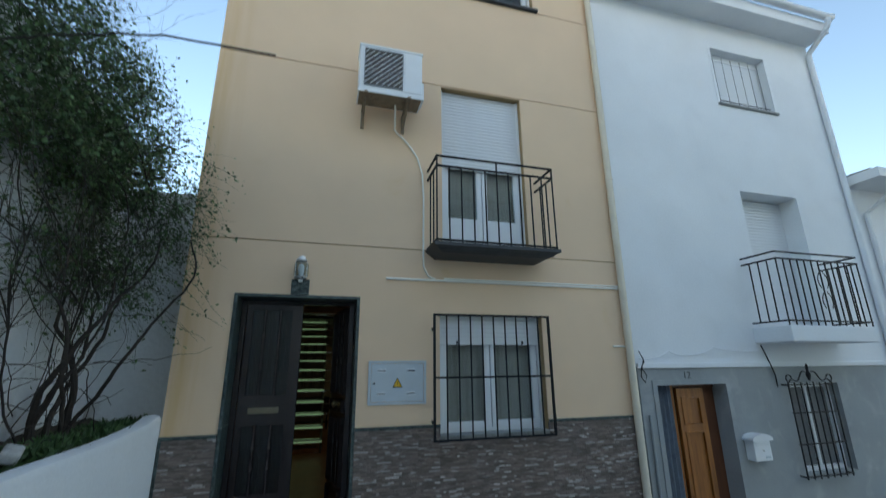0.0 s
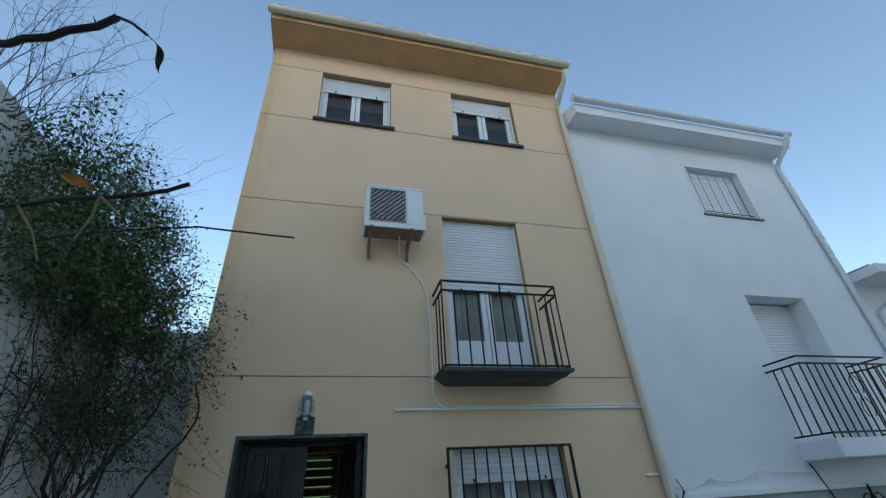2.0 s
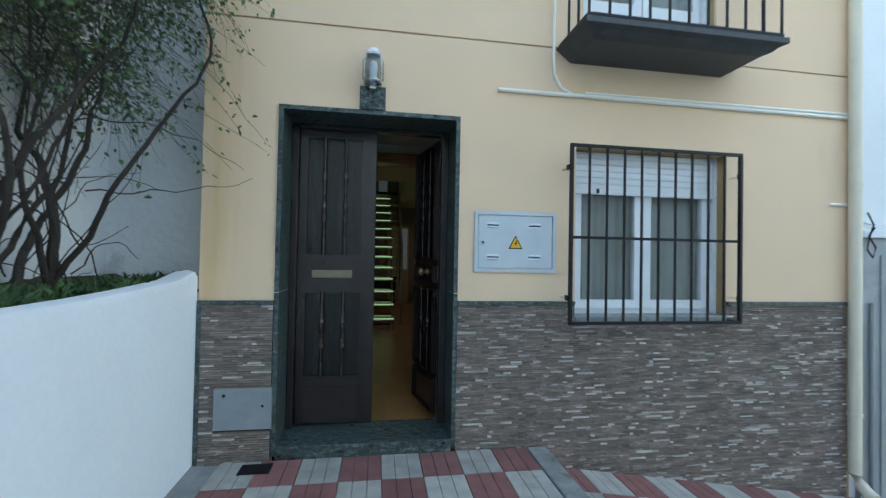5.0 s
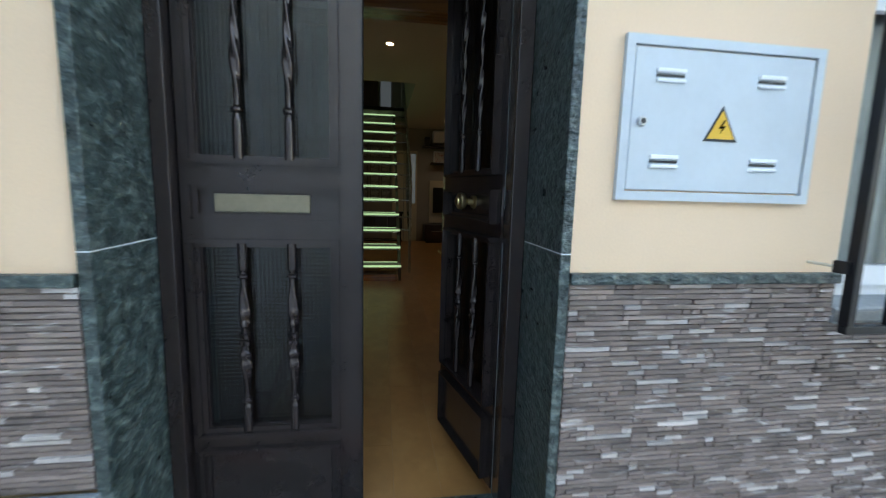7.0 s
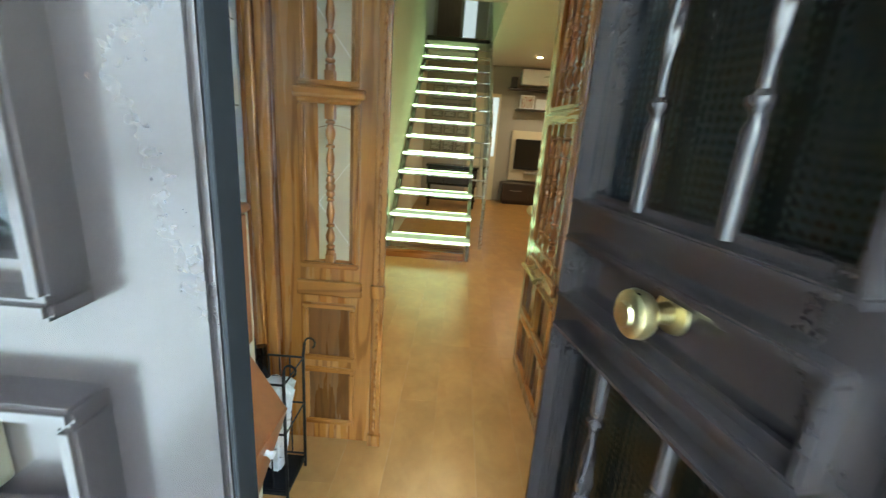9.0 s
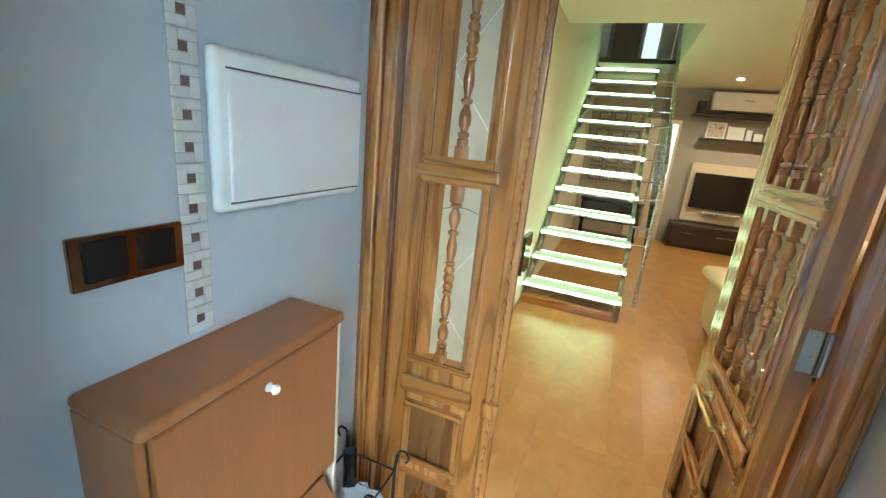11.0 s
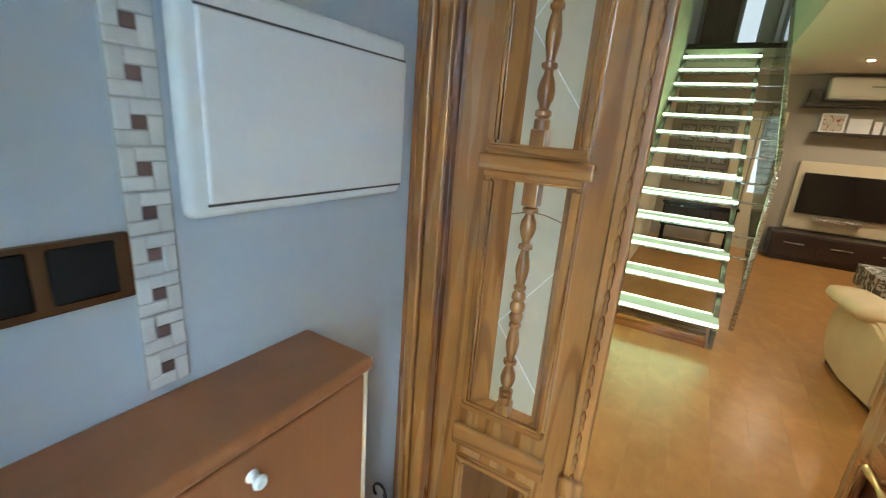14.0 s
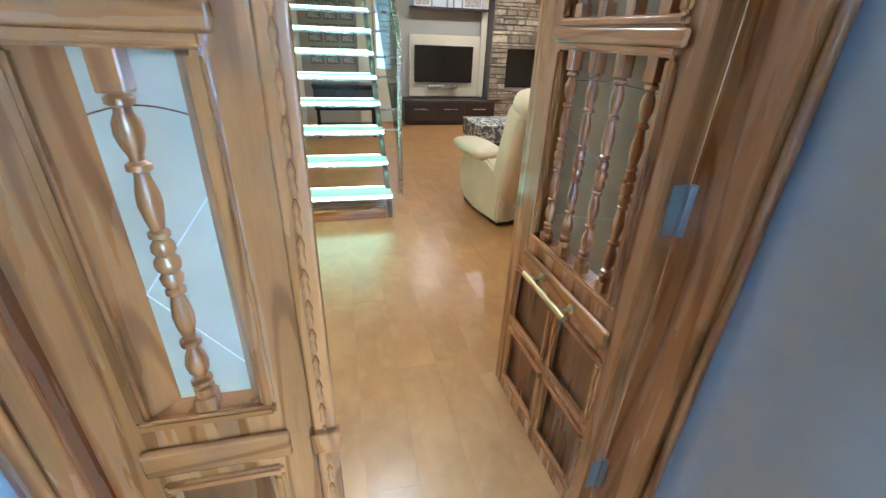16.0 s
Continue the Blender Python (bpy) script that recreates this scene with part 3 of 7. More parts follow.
FROST = glass("lantern_glass", (0.74, 0.78, 0.78), 0.08, 0.2, 30.0, 1.6)
wall_lantern()


def meter_box():
    t = thing("meter_box", (0.462, FACE, 1.185), "pale blue metal electricity meter box with a yellow hazard triangle", "meter box")
    part("rim", sheet((0, 0.588), (0, 0.42), (-0.014, 0.004), [(0.024, 0.564, 0.024, 0.396)]), BOX_GREY, t)
    part("door", soft_box(0.028, 0.560, -0.010, 0.002, 0.028, 0.392, 0.003), BOX_GREY, t)
    for x in (0.13, 0.43):
        for z in (0.100, 0.32):
            v = thing_part("vent", t)
            part("hood", soft_box(x - 0.042, x + 0.042, -0.017, -0.009, z + 0.009, z + 0.021, 0.003), PVC, v)
            part("hood", soft_box(x - 0.042, x + 0.042, -0.017, -0.009, z - 0.014, z - 0.004, 0.003), PVC, v)
            part("slit", quad_box(x - 0.04, x + 0.04, -0.0125, -0.009, z + 0.000, z + 0.006), BLACK_GLOSS, v)
    k = bmesh.new()
    lathe(k, [(-0.020, 0.011), (-0.012, 0.014), (-0.006, 0.014)], (0.058, 0, 0.205), 16, "y")
    part("lock", k, STEEL, t, smooth=True)
    k = bmesh.new()
    lathe(k, [(-0.0215, 0.007), (-0.0195, 0.007)], (0.058, 0, 0.205), 12, "y")
    part("keyhole", k, BLACK_GLOSS, t)
    tri = bmesh.new()
    v = [tri.verts.new((x, y, z)) for y in (-0.012, -0.0095) for x, z in ((0.241, 0.162), (0.343, 0.162), (0.292, 0.255))]
    tri.faces.new((v[0], v[2], v[1])), tri.faces.new((v[3], v[4], v[5]))
    for i in range(3):
        tri.faces.new((v[i], v[(i + 1) % 3], v[3 + (i + 1) % 3], v[3 + i]))
    sign = part("hazard_sign", tri, BLACK_GLOSS, t, "yellow triangle with a black lightning bolt")
    tri = bmesh.new()
    v = [tri.verts.new((x, y, z)) for y in (-0.0135, -0.012) for x, z in ((0.252, 0.169), (0.332, 0.169), (0.292, 0.243))]
    tri.faces.new((v[0], v[2], v[1])), tri.faces.new((v[3], v[4], v[5]))
    for i in range(3):
        tri.faces.new((v[i], v[(i + 1) % 3], v[3 + (i + 1) % 3], v[3 + i]))
    part("sign_field", tri, YELLOW, sign)
    bolt = bmesh.new()
    pts = ((0.296, 0.218), (0.283, 0.196), (0.293, 0.196), (0.287, 0.178), (0.303, 0.203), (0.293, 0.203), (0.302, 0.218))
    bolt.faces.new([bolt.verts.new((x, -0.0142, z)) for x, z in pts])
    bmesh.ops.solidify(bolt, geom=bolt.faces[:], thickness=0.0006)
    part("bolt", bolt, BLACK_GLOSS, sign)
    return t


def thing_part(name, parent):
    """An empty mesh part that holds small pieces of its own."""
    ob = new(name)
    ob.parent = parent
    ob.empty_display_size = 0.02
    return ob


meter_box()


def gas_hatch():
    t = thing("utility_hatch", (-1.175, FACE - 0.012, 0.18), "flat grey metal utility hatch set in the stone plinth", "hatch")
    part("plate", soft_box(0.0, 0.345, -0.012, 0.004, 0, 0.26, 0.003), HATCH, t)
    for x, z, r in ((0.06, 0.215, 0.010), (0.29, 0.145, 0.008)):
        k = bmesh.new()
        lathe(k, [(-0.014, r), (-0.011, r)], (x, 0, z), 14, "y")
        part("lock_hole", k, BLACK_GLOSS, t)


HATCH = material("galvanised_plate", (0.30, 0.33, 0.35), 0.45, metal=0.4, spread=0.12, scale=7, fine=120, bump=0.1)
gas_hatch()


# ---- windows and shutters ----
def slatted_shutter(parent, x0, x1, z0, z1, y, pitch=0.045):
    holder = thing_part("roller_shutter", parent)
    tagged(holder, "white roller shutter")
    n = max(1, round((z1 - z0) / pitch))
    data = None
    for i in range(n):
        za = z0 + (z1 - z0) * i / n
        if data is None:
            b = soft_box(x0, x1, y - 0.010, y + 0.004, 0.0, (z1 - z0) / n - 0.003, 0.004, 2)
            s = part("slat", b, SHUTTER, holder, smooth=True)
            data = s.data
            s.location.z = za
        else:
            s = new("slat", data)
            s.parent, s.location.z = holder, za
    part("shutter_backing", quad_box(x0, x1, y + 0.005, y + 0.012, z0, z1), SHUTTER, holder)
    return holder


def casement(number, x0, x1, z0, z1, shutter_z, label, sill, low_panel=0.0, curtain=True, depth=0.14):
    """A white two-leaf window or balcony door standing back in its opening, with a roller shutter, curtains and a dark
    board for the unlit room.
    """
    t = thing("window_%d" % number, (0, FACE, 0), label, "window")
    t["kind"] = "structure"
    y = depth
    mid, w = (x0 + x1) / 2, 0.045
    part("window_frame", sheet((x0, x1), (z0, z1), (y, y + 0.06), [(x0 + w, x1 - w, z0 + w, z1 - w)]), PVC, t)
    for a, b in ((x0 + w, mid - 0.006), (mid + 0.006, x1 - w)):
        zl = z0 + w
        leaf_frame = sheet((a, b), (zl, z1 - w), (y - 0.018, y + 0.03), [(a + 0.062, b - 0.062, zl + 0.065 + low_panel, z1 - w - 0.06)])
        sash = part("sash", leaf_frame, PVC, t)
        p = part("pane", quad_box(a + 0.05, b - 0.05, y + 0.004, y + 0.009, zl + 0.05 + low_panel, z1 - w - 0.05), PANE, sash)
        p.visible_shadow = False
        if low_panel:
            part("low_panel", soft_box(a + 0.07, b - 0.07, y - 0.024, y - 0.016, zl + 0.07, zl + low_panel, 0.004), PVC, sash)
    if curtain:
        c = bmesh.new()
        for a, b in ((x0 + 0.05, mid - 0.02), (mid + 0.03, x1 - 0.05)):
            cols = [[c.verts.new((a + (b - a) * i / 40, y + 0.060 + 0.007 * math.sin(i * 0.55) + 0.003 * math.sin(i * 1.4), z)) for z in (z0, z1)] for i in range(41)]
            for p, q in zip(cols, cols[1:]):
                c.faces.new((p[0], q[0], q[1], p[1]))
        part("curtain", c, CURTAIN, t, "pleated beige curtain", smooth=True)
    # Dark board: the unlit room's shade is in its colour.
    part("room_shade_board", quad_box(x0 - 0.3, x1 + 0.3, 0.75, 0.78, z0 - 0.1, z1 + 0.1), SHADE_AND_BADGE, t)
    if shutter_z < z1:
        slatted_shutter(t, x0 + 0.03, x1 - 0.03, shutter_z, z1 - 0.002, y - 0.03)
        part("shutter_rail", soft_box(x0 + 0.03, x1 - 0.03, y - 0.045, y - 0.022, shutter_z - 0.03, shutter_z, 0.004), SHUTTER, t)
        for gx in (x0 + 0.003, x1 - 0.033):
            part("shutter_guide", quad_box(gx, gx + 0.03, y - 0.052, y - 0.001, z0, z1), PVC, t)
        for gx in (x0 + 0.22, x1 - 0.22):
            part("shutter_stop", soft_box(gx - 0.01, gx + 0.01, y - 0.058, y - 0.044, shutter_z - 0.022, shutter_z + 0.012, 0.003), IRON, t)
    if sill is not None:
        part("window_sill", soft_box(x0 - (0.05 if number > 1 else -0.002), x1 + (0.05 if number > 1 else -0.002), -0.05 if number > 1 else -0.012, y, z0 - 0.045, z0 - 0.001 if number > 1 else z0 + 0.008, 0.006), sill, t)
    return t


KERB_SILL = material("grey_stone_sill", (0.26, 0.28, 0.28), 0.6, spread=0.2, scale=20)
SLATE = material("dark_slate", (0.05, 0.055, 0.06), 0.6, spread=0.3, scale=12)
casement(1, 1.20, 2.42, 0.872, 2.09, 1.80, "white two-leaf ground floor window with half-raised roller shutter and curtains", KERB_SILL)
casement(2, 1.24, 2.32, 2.802, 4.935, 3.90, "white balcony door with the roller shutter halfway down and curtains", None, low_panel=0.33, depth=0.13)
casement(3, -0.53, 0.545, 6.475, 7.525, 7.22, "white top floor window with a slightly lowered shutter and slate sill", SLATE, curtain=False)
casement(4, 1.54, 2.63, 6.475, 7.525, 7.22, "white top floor window with a slightly lowered shutter and slate sill", SLATE, curtain=False)
part_sill = structure("window_ledge", soft_box(1.205, 2.415, FACE - 0.02, FACE + 0.135, 0.835, 0.871, 0.004), KERB, "grey stone ledge under the ground floor window", "window sill")


def bars(parent, name, xs_, y, z0, z1, r=0.007):
    data = None
    for x in xs_:
        if data is None:
            s = part(name, soft_box(-r, r, -r, r, z0, z1, 0.0015, 1), IRON, parent)
            data = s.data
        else:
            s = new(name, data)
            s.parent = parent
        s.location = (x, y, 0)


def window_grille():
    t = thing("window_grille", (0, 4.285, 0), "black square-bar iron grille bolted over the ground floor window", "window grille")
    z0, z1, x0, x1 = 0.835, 2.08, 1.102, 2.440
    for z in (z0, z1 - 0.022):
        part("flat_rail", soft_box(x0, x1, -0.012, 0.012, z, z + 0.022, 0.002), IRON, t)
    part("cross_rail", soft_box(x0, x1, 0.004, 0.012, 1.425, 1.445, 0.002), IRON, t)
    for x in (x0, x1 - 0.022):
        part("end_bar", soft_box(x, x + 0.022, -0.014, 0.014, z0 + 0.022, z1 - 0.022, 0.002), IRON, t)
    bars(t, "bar", [x0 + 0.011 + (x1 - x0 - 0.022) * k / 10 for k in range(1, 10)], 0, z0 + 0.022, z1 - 0.022)
    for x in (x0, x1 - 0.022):
        for z in (1.0, 1.9):
            part("wall_bracket", soft_box(x + (-0.012 if x < 2 else 0.018), x + (0.004 if x < 2 else 0.034), 0.0, 0.040, z, z + 0.035, 0.003), IRON, t)
            pin = bmesh.new()
            tube(pin, [(x + (-0.004 if x < 2 else 0.026), 0.039, z + 0.017), (x + (-0.004 if x < 2 else 0.026), 0.118, z + 0.017)], 0.005, 6)
            part("wall_pin", pin, CREAM_PAINT, t, "pin painted over with the wall")
    part("side_return", soft_box(x1 - 0.016, x1 - 0.004, 0.012, 0.124, z0 + 0.004, z0 + 0.018, 0.002), IRON, t)


window_grille()


def balcony():
    t = thing("balcony", (0, FACE, 0), "small balcony with a dark moulded slab and black iron railing", "balcony")
    x0, x1, y = 1.045, 2.46, -0.44
    b = bmesh.new()
    prof = ((0.0, 2.688), (y + 0.10, 2.688), (y + 0.055, 2.702), (y + 0.03, 2.724), (y - 0.01, 2.738), (y - 0.01, 2.775), (0.0, 2.775))
    ends = []
    for s, xe in ((-1, x0), (1, x1)):
        ends.append([b.verts.new((xe + s * (-0.10 if z < 2.70 else -0.055 if z < 2.71 else -0.03 if z < 2.73 else 0.01), yy, z)) for yy, z in prof])
    for i in range(len(prof)):
        j = (i + 1) % len(prof)
        b.faces.new((ends[0][i], ends[0][j], ends[1][j], ends[1][i]))
    b.faces.new(ends[0]), b.faces.new(ends[1][::-1])
    part("slab", b, SLATE, t, "dark moulded slab")
    r = 0.011
    yf = y + 0.02
    for z in (2.80, 3.63, 3.745):
        part("front_rail", soft_box(x0 + 0.01, x1 - 0.01, yf - r, yf + r, z - 0.01, z + 0.01, 0.003), IRON, t)
        for x in (x0 + 0.02, x1 - 0.02):
            part("side_rail", soft_box(x - r, x + r, yf + r, 0.0, z - 0.01, z + 0.01, 0.003), IRON, t)
    bars(t, "bar", [x0 + 0.02 + (x1 - x0 - 0.04) * k / 10 for k in range(0, 11)], yf, 2.78, 3.63)
    for x in (x0 + 0.02, x1 - 0.02):
        bars(t, "bar", [x], yf + 0.14, 2.80, 3.63)
        bars(t, "bar", [x], yf + 0.28, 2.80, 3.63)
    for k in (0, 5, 10):
        x = x0 + 0.02 + (x1 - x0 - 0.04) * k / 10
        part("spacer", soft_box(x - 0.008, x + 0.008, yf - 0.008, yf + 0.008, 3.64, 3.735, 0.002), IRON, t)


balcony()


def outdoor_unit():
    t = thing("air_conditioner", (0.205, 4.0, 4.43), "white wall-hung outdoor air conditioning unit on two brackets", "air conditioner")
    part("case", soft_box(0, 0.70, 0.0, 0.26, 0.0, 0.575, 0.012, 3), PVC, t, smooth=True)
    part("top_lid", soft_box(-0.008, 0.708, -0.008, 0.268, 0.565, 0.595, 0.006), PVC, t)
    part("base_pan", soft_box(0.01, 0.69, 0.006, 0.254, -0.022, -0.017, 0.002), RUSTY, t, "stained base pan")
    part("foot_rim", soft_box(-0.004, 0.704, -0.006, 0.266, -0.018, 0.03, 0.004), PVC, t)
    # Dark plate and disc carry the shade behind the grille in their colour.
    part("grille_shade_plate", soft_box(0.055, 0.475, -0.004, 0.0, 0.07, 0.53, 0.002), SHADE_AND_BADGE, t)
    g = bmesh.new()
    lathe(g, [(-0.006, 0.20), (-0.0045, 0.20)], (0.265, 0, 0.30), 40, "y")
    part("fan_shade_disc", g, BLACK_GLOSS, t)
    for k in range(5):
        a = k * 2 * math.pi / 5
        b = bmesh.new()
        box(b, 0.03, 0.18, -0.0075, -0.006, -0.035, 0.035, Matrix.Translation((0.265, 0, 0.30)) @ pose(0, 0, 0, 0, math.degrees(a), 0))
        part("fan_blade", b, DARK_WOOD, t)
    for k in range(-6, 7):
        b = bmesh.new()
        s = 0.032 * k
        half = 0.21
        p0 = (-half, -half + s * 2) if s >= 0 else (-half - s * 2, -half)
        p1 = (half - s * 2, half) if s >= 0 else (half, half + s * 2)
        if abs(s) * 2 < 2 * half - 0.02:
            tube(b, [(0.265 + p0[0], -0.011, 0.30 + p0[1]), (0.265 + p1[0], -0.011, 0.30 + p1[1])], 0.0050, 5)
            part("grille_rib", b, SHUTTER, t)
    part("grille_frame", sheet((0.05, 0.48), (0.065, 0.535), (-0.014, -0.002), [(0.060, 0.470, 0.075, 0.525)]), HATCH_RIM, t)
    part("badge", quad_box(0.53, 0.66, -0.0035, -0.001, 0.49, 0.515), SHADE_AND_BADGE, t)
    part("service_panel", soft_box(0.50, 0.695, -0.006, 0.0, 0.04, 0.55, 0.004), PVC, t)
    part("valve_cover", soft_box(0.70, 0.735, 0.06, 0.24, 0.02, 0.26, 0.01), PVC, t)
    for x in (0.08, 0.55):
        b = bmesh.new()
        box(b, x - 0.018, x + 0.018, -0.03, 0.40, -0.045, -0.018)
        box(b, x - 0.018, x + 0.018, 0.37, 0.399, -0.24, -0.045)
        tube(b, [(x, 0.06, -0.045), (x, 0.385, -0.20)], 0.012, 6)
        part("bracket", b, RUSTY, t, "pale rust-streaked steel bracket")
    return t


HATCH_RIM = material("grey_plastic_grille", (0.22, 0.23, 0.24), 0.5)
RUSTY = material("stained_steel", (0.26, 0.20, 0.14), 0.7, spread=0.3, scale=14, second=(0.22, 0.11, 0.05), second_at=(0.55, 0.75))
outdoor_unit()


CONDUIT = material("pale_cream_plastic", (0.86, 0.83, 0.76), 0.4, spread=0.05, bump=0.0)


def run(name, pts, r, mat, label, category, seg=8):
    t = thing(name, pts[0], label, category)
    b = bmesh.new()
    tube(b, [Vector(p) - Vector(pts[0]) for p in pts], r, seg)
    part("run", b, mat, t, smooth=True)
    return t


def arc(p, q, sag, n=10):
    """Points from p to q that hang by sag."""
    p, q = Vector(p), Vector(q)
    return [p.lerp(q, i / n) - Vector((0, 0, sag * 4 * (i / n) * (1 - i / n))) for i in range(n + 1)]


run("cable", arc((0.63, 4.16, 4.42), (0.66, 4.37, 4.22), 0.02, 4) + arc((0.70, 4.385, 4.18), (0.94, 4.388, 3.90), -0.03, 6) + [(1.0, 4.388, 3.70), (1.015, 4.388, 3.4), (1.015, 4.388, 2.72), (1.02, 4.388, 2.60), (1.07, 4.388, 2.50), (1.16, 4.388, 2.455), (1.3, 4.388, 2.45)], 0.011, CONDUIT, "cream insulated air conditioning hose on the wall", "hose")
run("conduit", [(0.612, 4.388, 2.452), (3.53, 4.388, 2.452)], 0.014, CONDUIT, "cream conduit running along the house front", "conduit")
run("conduit", [(1.25, 4.388, 2.475), (3.53, 4.388, 2.482)], 0.010, CONDUIT, "thin cream conduit running along the house front", "conduit")
run("conduit", [(3.33, 4.388, 1.755), (3.53, 4.388, 1.755)], 0.012, CONDUIT, "short stub of cream conduit", "conduit")


def drain_pipe(name, x, y, z_top, z_low, mat, label, lean, r=0.043):
    t = thing(name, (x, y, z_low), label, "drainpipe")
    h = z_top - z_low
    b = bmesh.new()
    tube(b, [(0.0, -0.14, 0.03), (0, -0.10, 0.045), (0, -0.04, 0.09), (0, 0, 0.16), (0, 0, h - 0.50), (0, -0.02, h - 0.42), (lean, -0.36, h - 0.16), (lean, -0.40, h - 0.08), (lean, -0.40, h)], r, 14)
    part("pipe", b, mat, t, smooth=True)
    for z in (0.6, 2.4, 4.4, 6.4):
        if z < h - 0.6:
            c = bmesh.new()
            lathe(c, [(z, r + 0.006), (z + 0.025, r + 0.006)], (0, 0, 0), 14)
            part("clip", c, mat, t)


drain_pipe("drainpipe", 3.52, FACE - 0.052, 8.02, -0.50, CREAM_PAINT, "cream painted drainpipe at the corner of the yellow house", 0.0)


def eaves(name, x0, x1, z, out, mat, label, slope, gut, drop=0.0):
    t = thing(name, (0, FACE, z), label, "roof")
    b = bmesh.new()
    prof = ((0.0, -drop), (-out, slope - drop), (-out, slope + 0.07 if drop else slope + 0.12), (0.3, slope + 0.30), (0.3, -drop))
    e0, e1 = ([b.verts.new((x, y, zz)) for y, zz in prof] for x in (x0, x1))
    for i in range(len(prof)):
        j = (i + 1) % len(prof)
        b.faces.new((e0[i], e0[j], e1[j], e1[i]))
    b.faces.new(e0), b.faces.new(e1[::-1])
    part("soffit", b, mat, t)
    g = bmesh.new()
    cols = []
    for x in (x0 - 0.03, x1 + 0.03):
        cols.append([g.verts.new((x, -out - 0.065 + rr * math.cos(a), slope + 0.13 + rr * math.sin(a))) for rr, steps in ((0.066, range(13)), (0.060, range(12, -1, -1))) for a in [math.pi + math.pi * s / 12 for s in steps]])
    n = len(cols[0])
    for i in range(n):
        j = (i + 1) % n
        g.faces.new((cols[0][i], cols[0][j], cols[1][j], cols[1][i]))
    g.faces.new(cols[0]), g.faces.new(cols[1][::-1])
    part("gutter", g, gut, t, smooth=True)
    for s, x in ((-1, x0 - 0.03), (1, x1 + 0.03)):
        c = bmesh.new()
        lathe(c, [(x - 0.006, 0.07), (x + 0.006, 0.07)], (0, -out - 0.065, slope + 0.13), 18, "x")
        part("gutter_end", c, gut, t)
    r = bmesh.new()
    n = int((x1 - x0) / 0.24)
    for i in range(n):
        xa = x0 + (i + 0.5) * (x1 - x0) / n
        pts = []
        for yy, zz in ((-out - 0.03, slope + 0.20), (2.5, slope + 1.25)) if not drop else ((-out + 0.10, slope + 0.10), (2.5, slope + 0.75)):
            pts.append((xa, yy, zz))
        tube(r, pts, 0.085, 8)
    part("roof_tiles", r, ROOF_TILE, t)
    return t


# A darker ochre than the wall render, used on the eaves only.
EAVES_OCHRE = material("ochre_eaves", (0.60, 0.38, 0.19), 0.85, spread=0.10, scale=2.5, fine=90, bump=0.2, second=(0.48, 0.28, 0.12), second_at=(0.55, 0.85))
eaves("eaves", -1.33, 3.56, 7.93, 0.46, EAVES_OCHRE, "yellow sloping eaves with a cream gutter", 0.05, CREAM_PAINT)
structure("wall_top", quad_box(-1.285, 3.56, FACE + 0.30, 13.0, 7.8, 8.2), STUCCO, "closed roof space of the yellow house", "roof")
structure("trim_plinth", soft_box(-1.285, -0.84, FACE - 0.024, FACE + 0.004, 0.955, 0.985, 0.003), MARBLE, "green marble capping strip over the stone plinth", "trim")
structure("trim_plinth_right", soft_box(0.353, 1.198, FACE - 0.024, FACE + 0.004, 0.955, 0.985, 0.003), MARBLE, "green marble capping strip over the stone plinth", "trim")
structure("trim_plinth_end", soft_box(2.422, 3.50, FACE - 0.024, FACE + 0.004, 0.955, 0.985, 0.003), MARBLE, "green marble capping strip over the stone plinth", "trim")
structure("trim_corner", soft_box(-1.287, -1.262, FACE - 0.024, FACE + 0.004, -0.1, 0.954, 0.003), MARBLE, "green marble corner strip beside the stone plinth", "trim")

# ---- white house next door ----
WX0, WX1 = 3.62, 8.15
WHOLES = [(3.86, 4.90, -1.0, 1.305), (5.84, 6.97, 2.02, 4.02), (5.83, 6.98, 5.52, 6.56), (5.95, 6.85, 0.20, 1.28)]
structure("wall_neighbour_lower", sheet((WX0, WX1), (-1.6, 1.52), (FACE - 0.02, FACE + 0.35), WHOLES), GREY_RENDER, "grey rendered ground floor of the white house", "wall")
structure("wall_neighbour", sheet((WX0, WX1), (1.52, 7.45), (FACE, FACE + 0.35), WHOLES), WHITEWASH, "white rendered front of the neighbouring house", "wall")
structure("wall_neighbour_body", quad_box(WX0, WX1, FACE + 0.36, 13, -1.6, 7.7), WHITEWASH, "body of the white house", "wall")
structure("wall_neighbour_left", quad_box(3.562, WX0, FACE + 0.02, 13, -1.6, 7.45), WHITEWASH, "side of the white house", "wall")
structure("trim_band", soft_box(WX0, WX1, FACE - 0.045, FACE + 0.004, 1.50, 1.56, 0.006), WHITEWASH, "narrow white rendered string course", "trim")
structure("trim_door_surround", sheet((3.80, 4.96), (-1.2, 1.36), (FACE - 0.034, FACE - 0.021), [(3.862, 4.898, -2, 1.303)]), GREY_RENDER, "pale painted band round the neighbour's doorway", "trim")


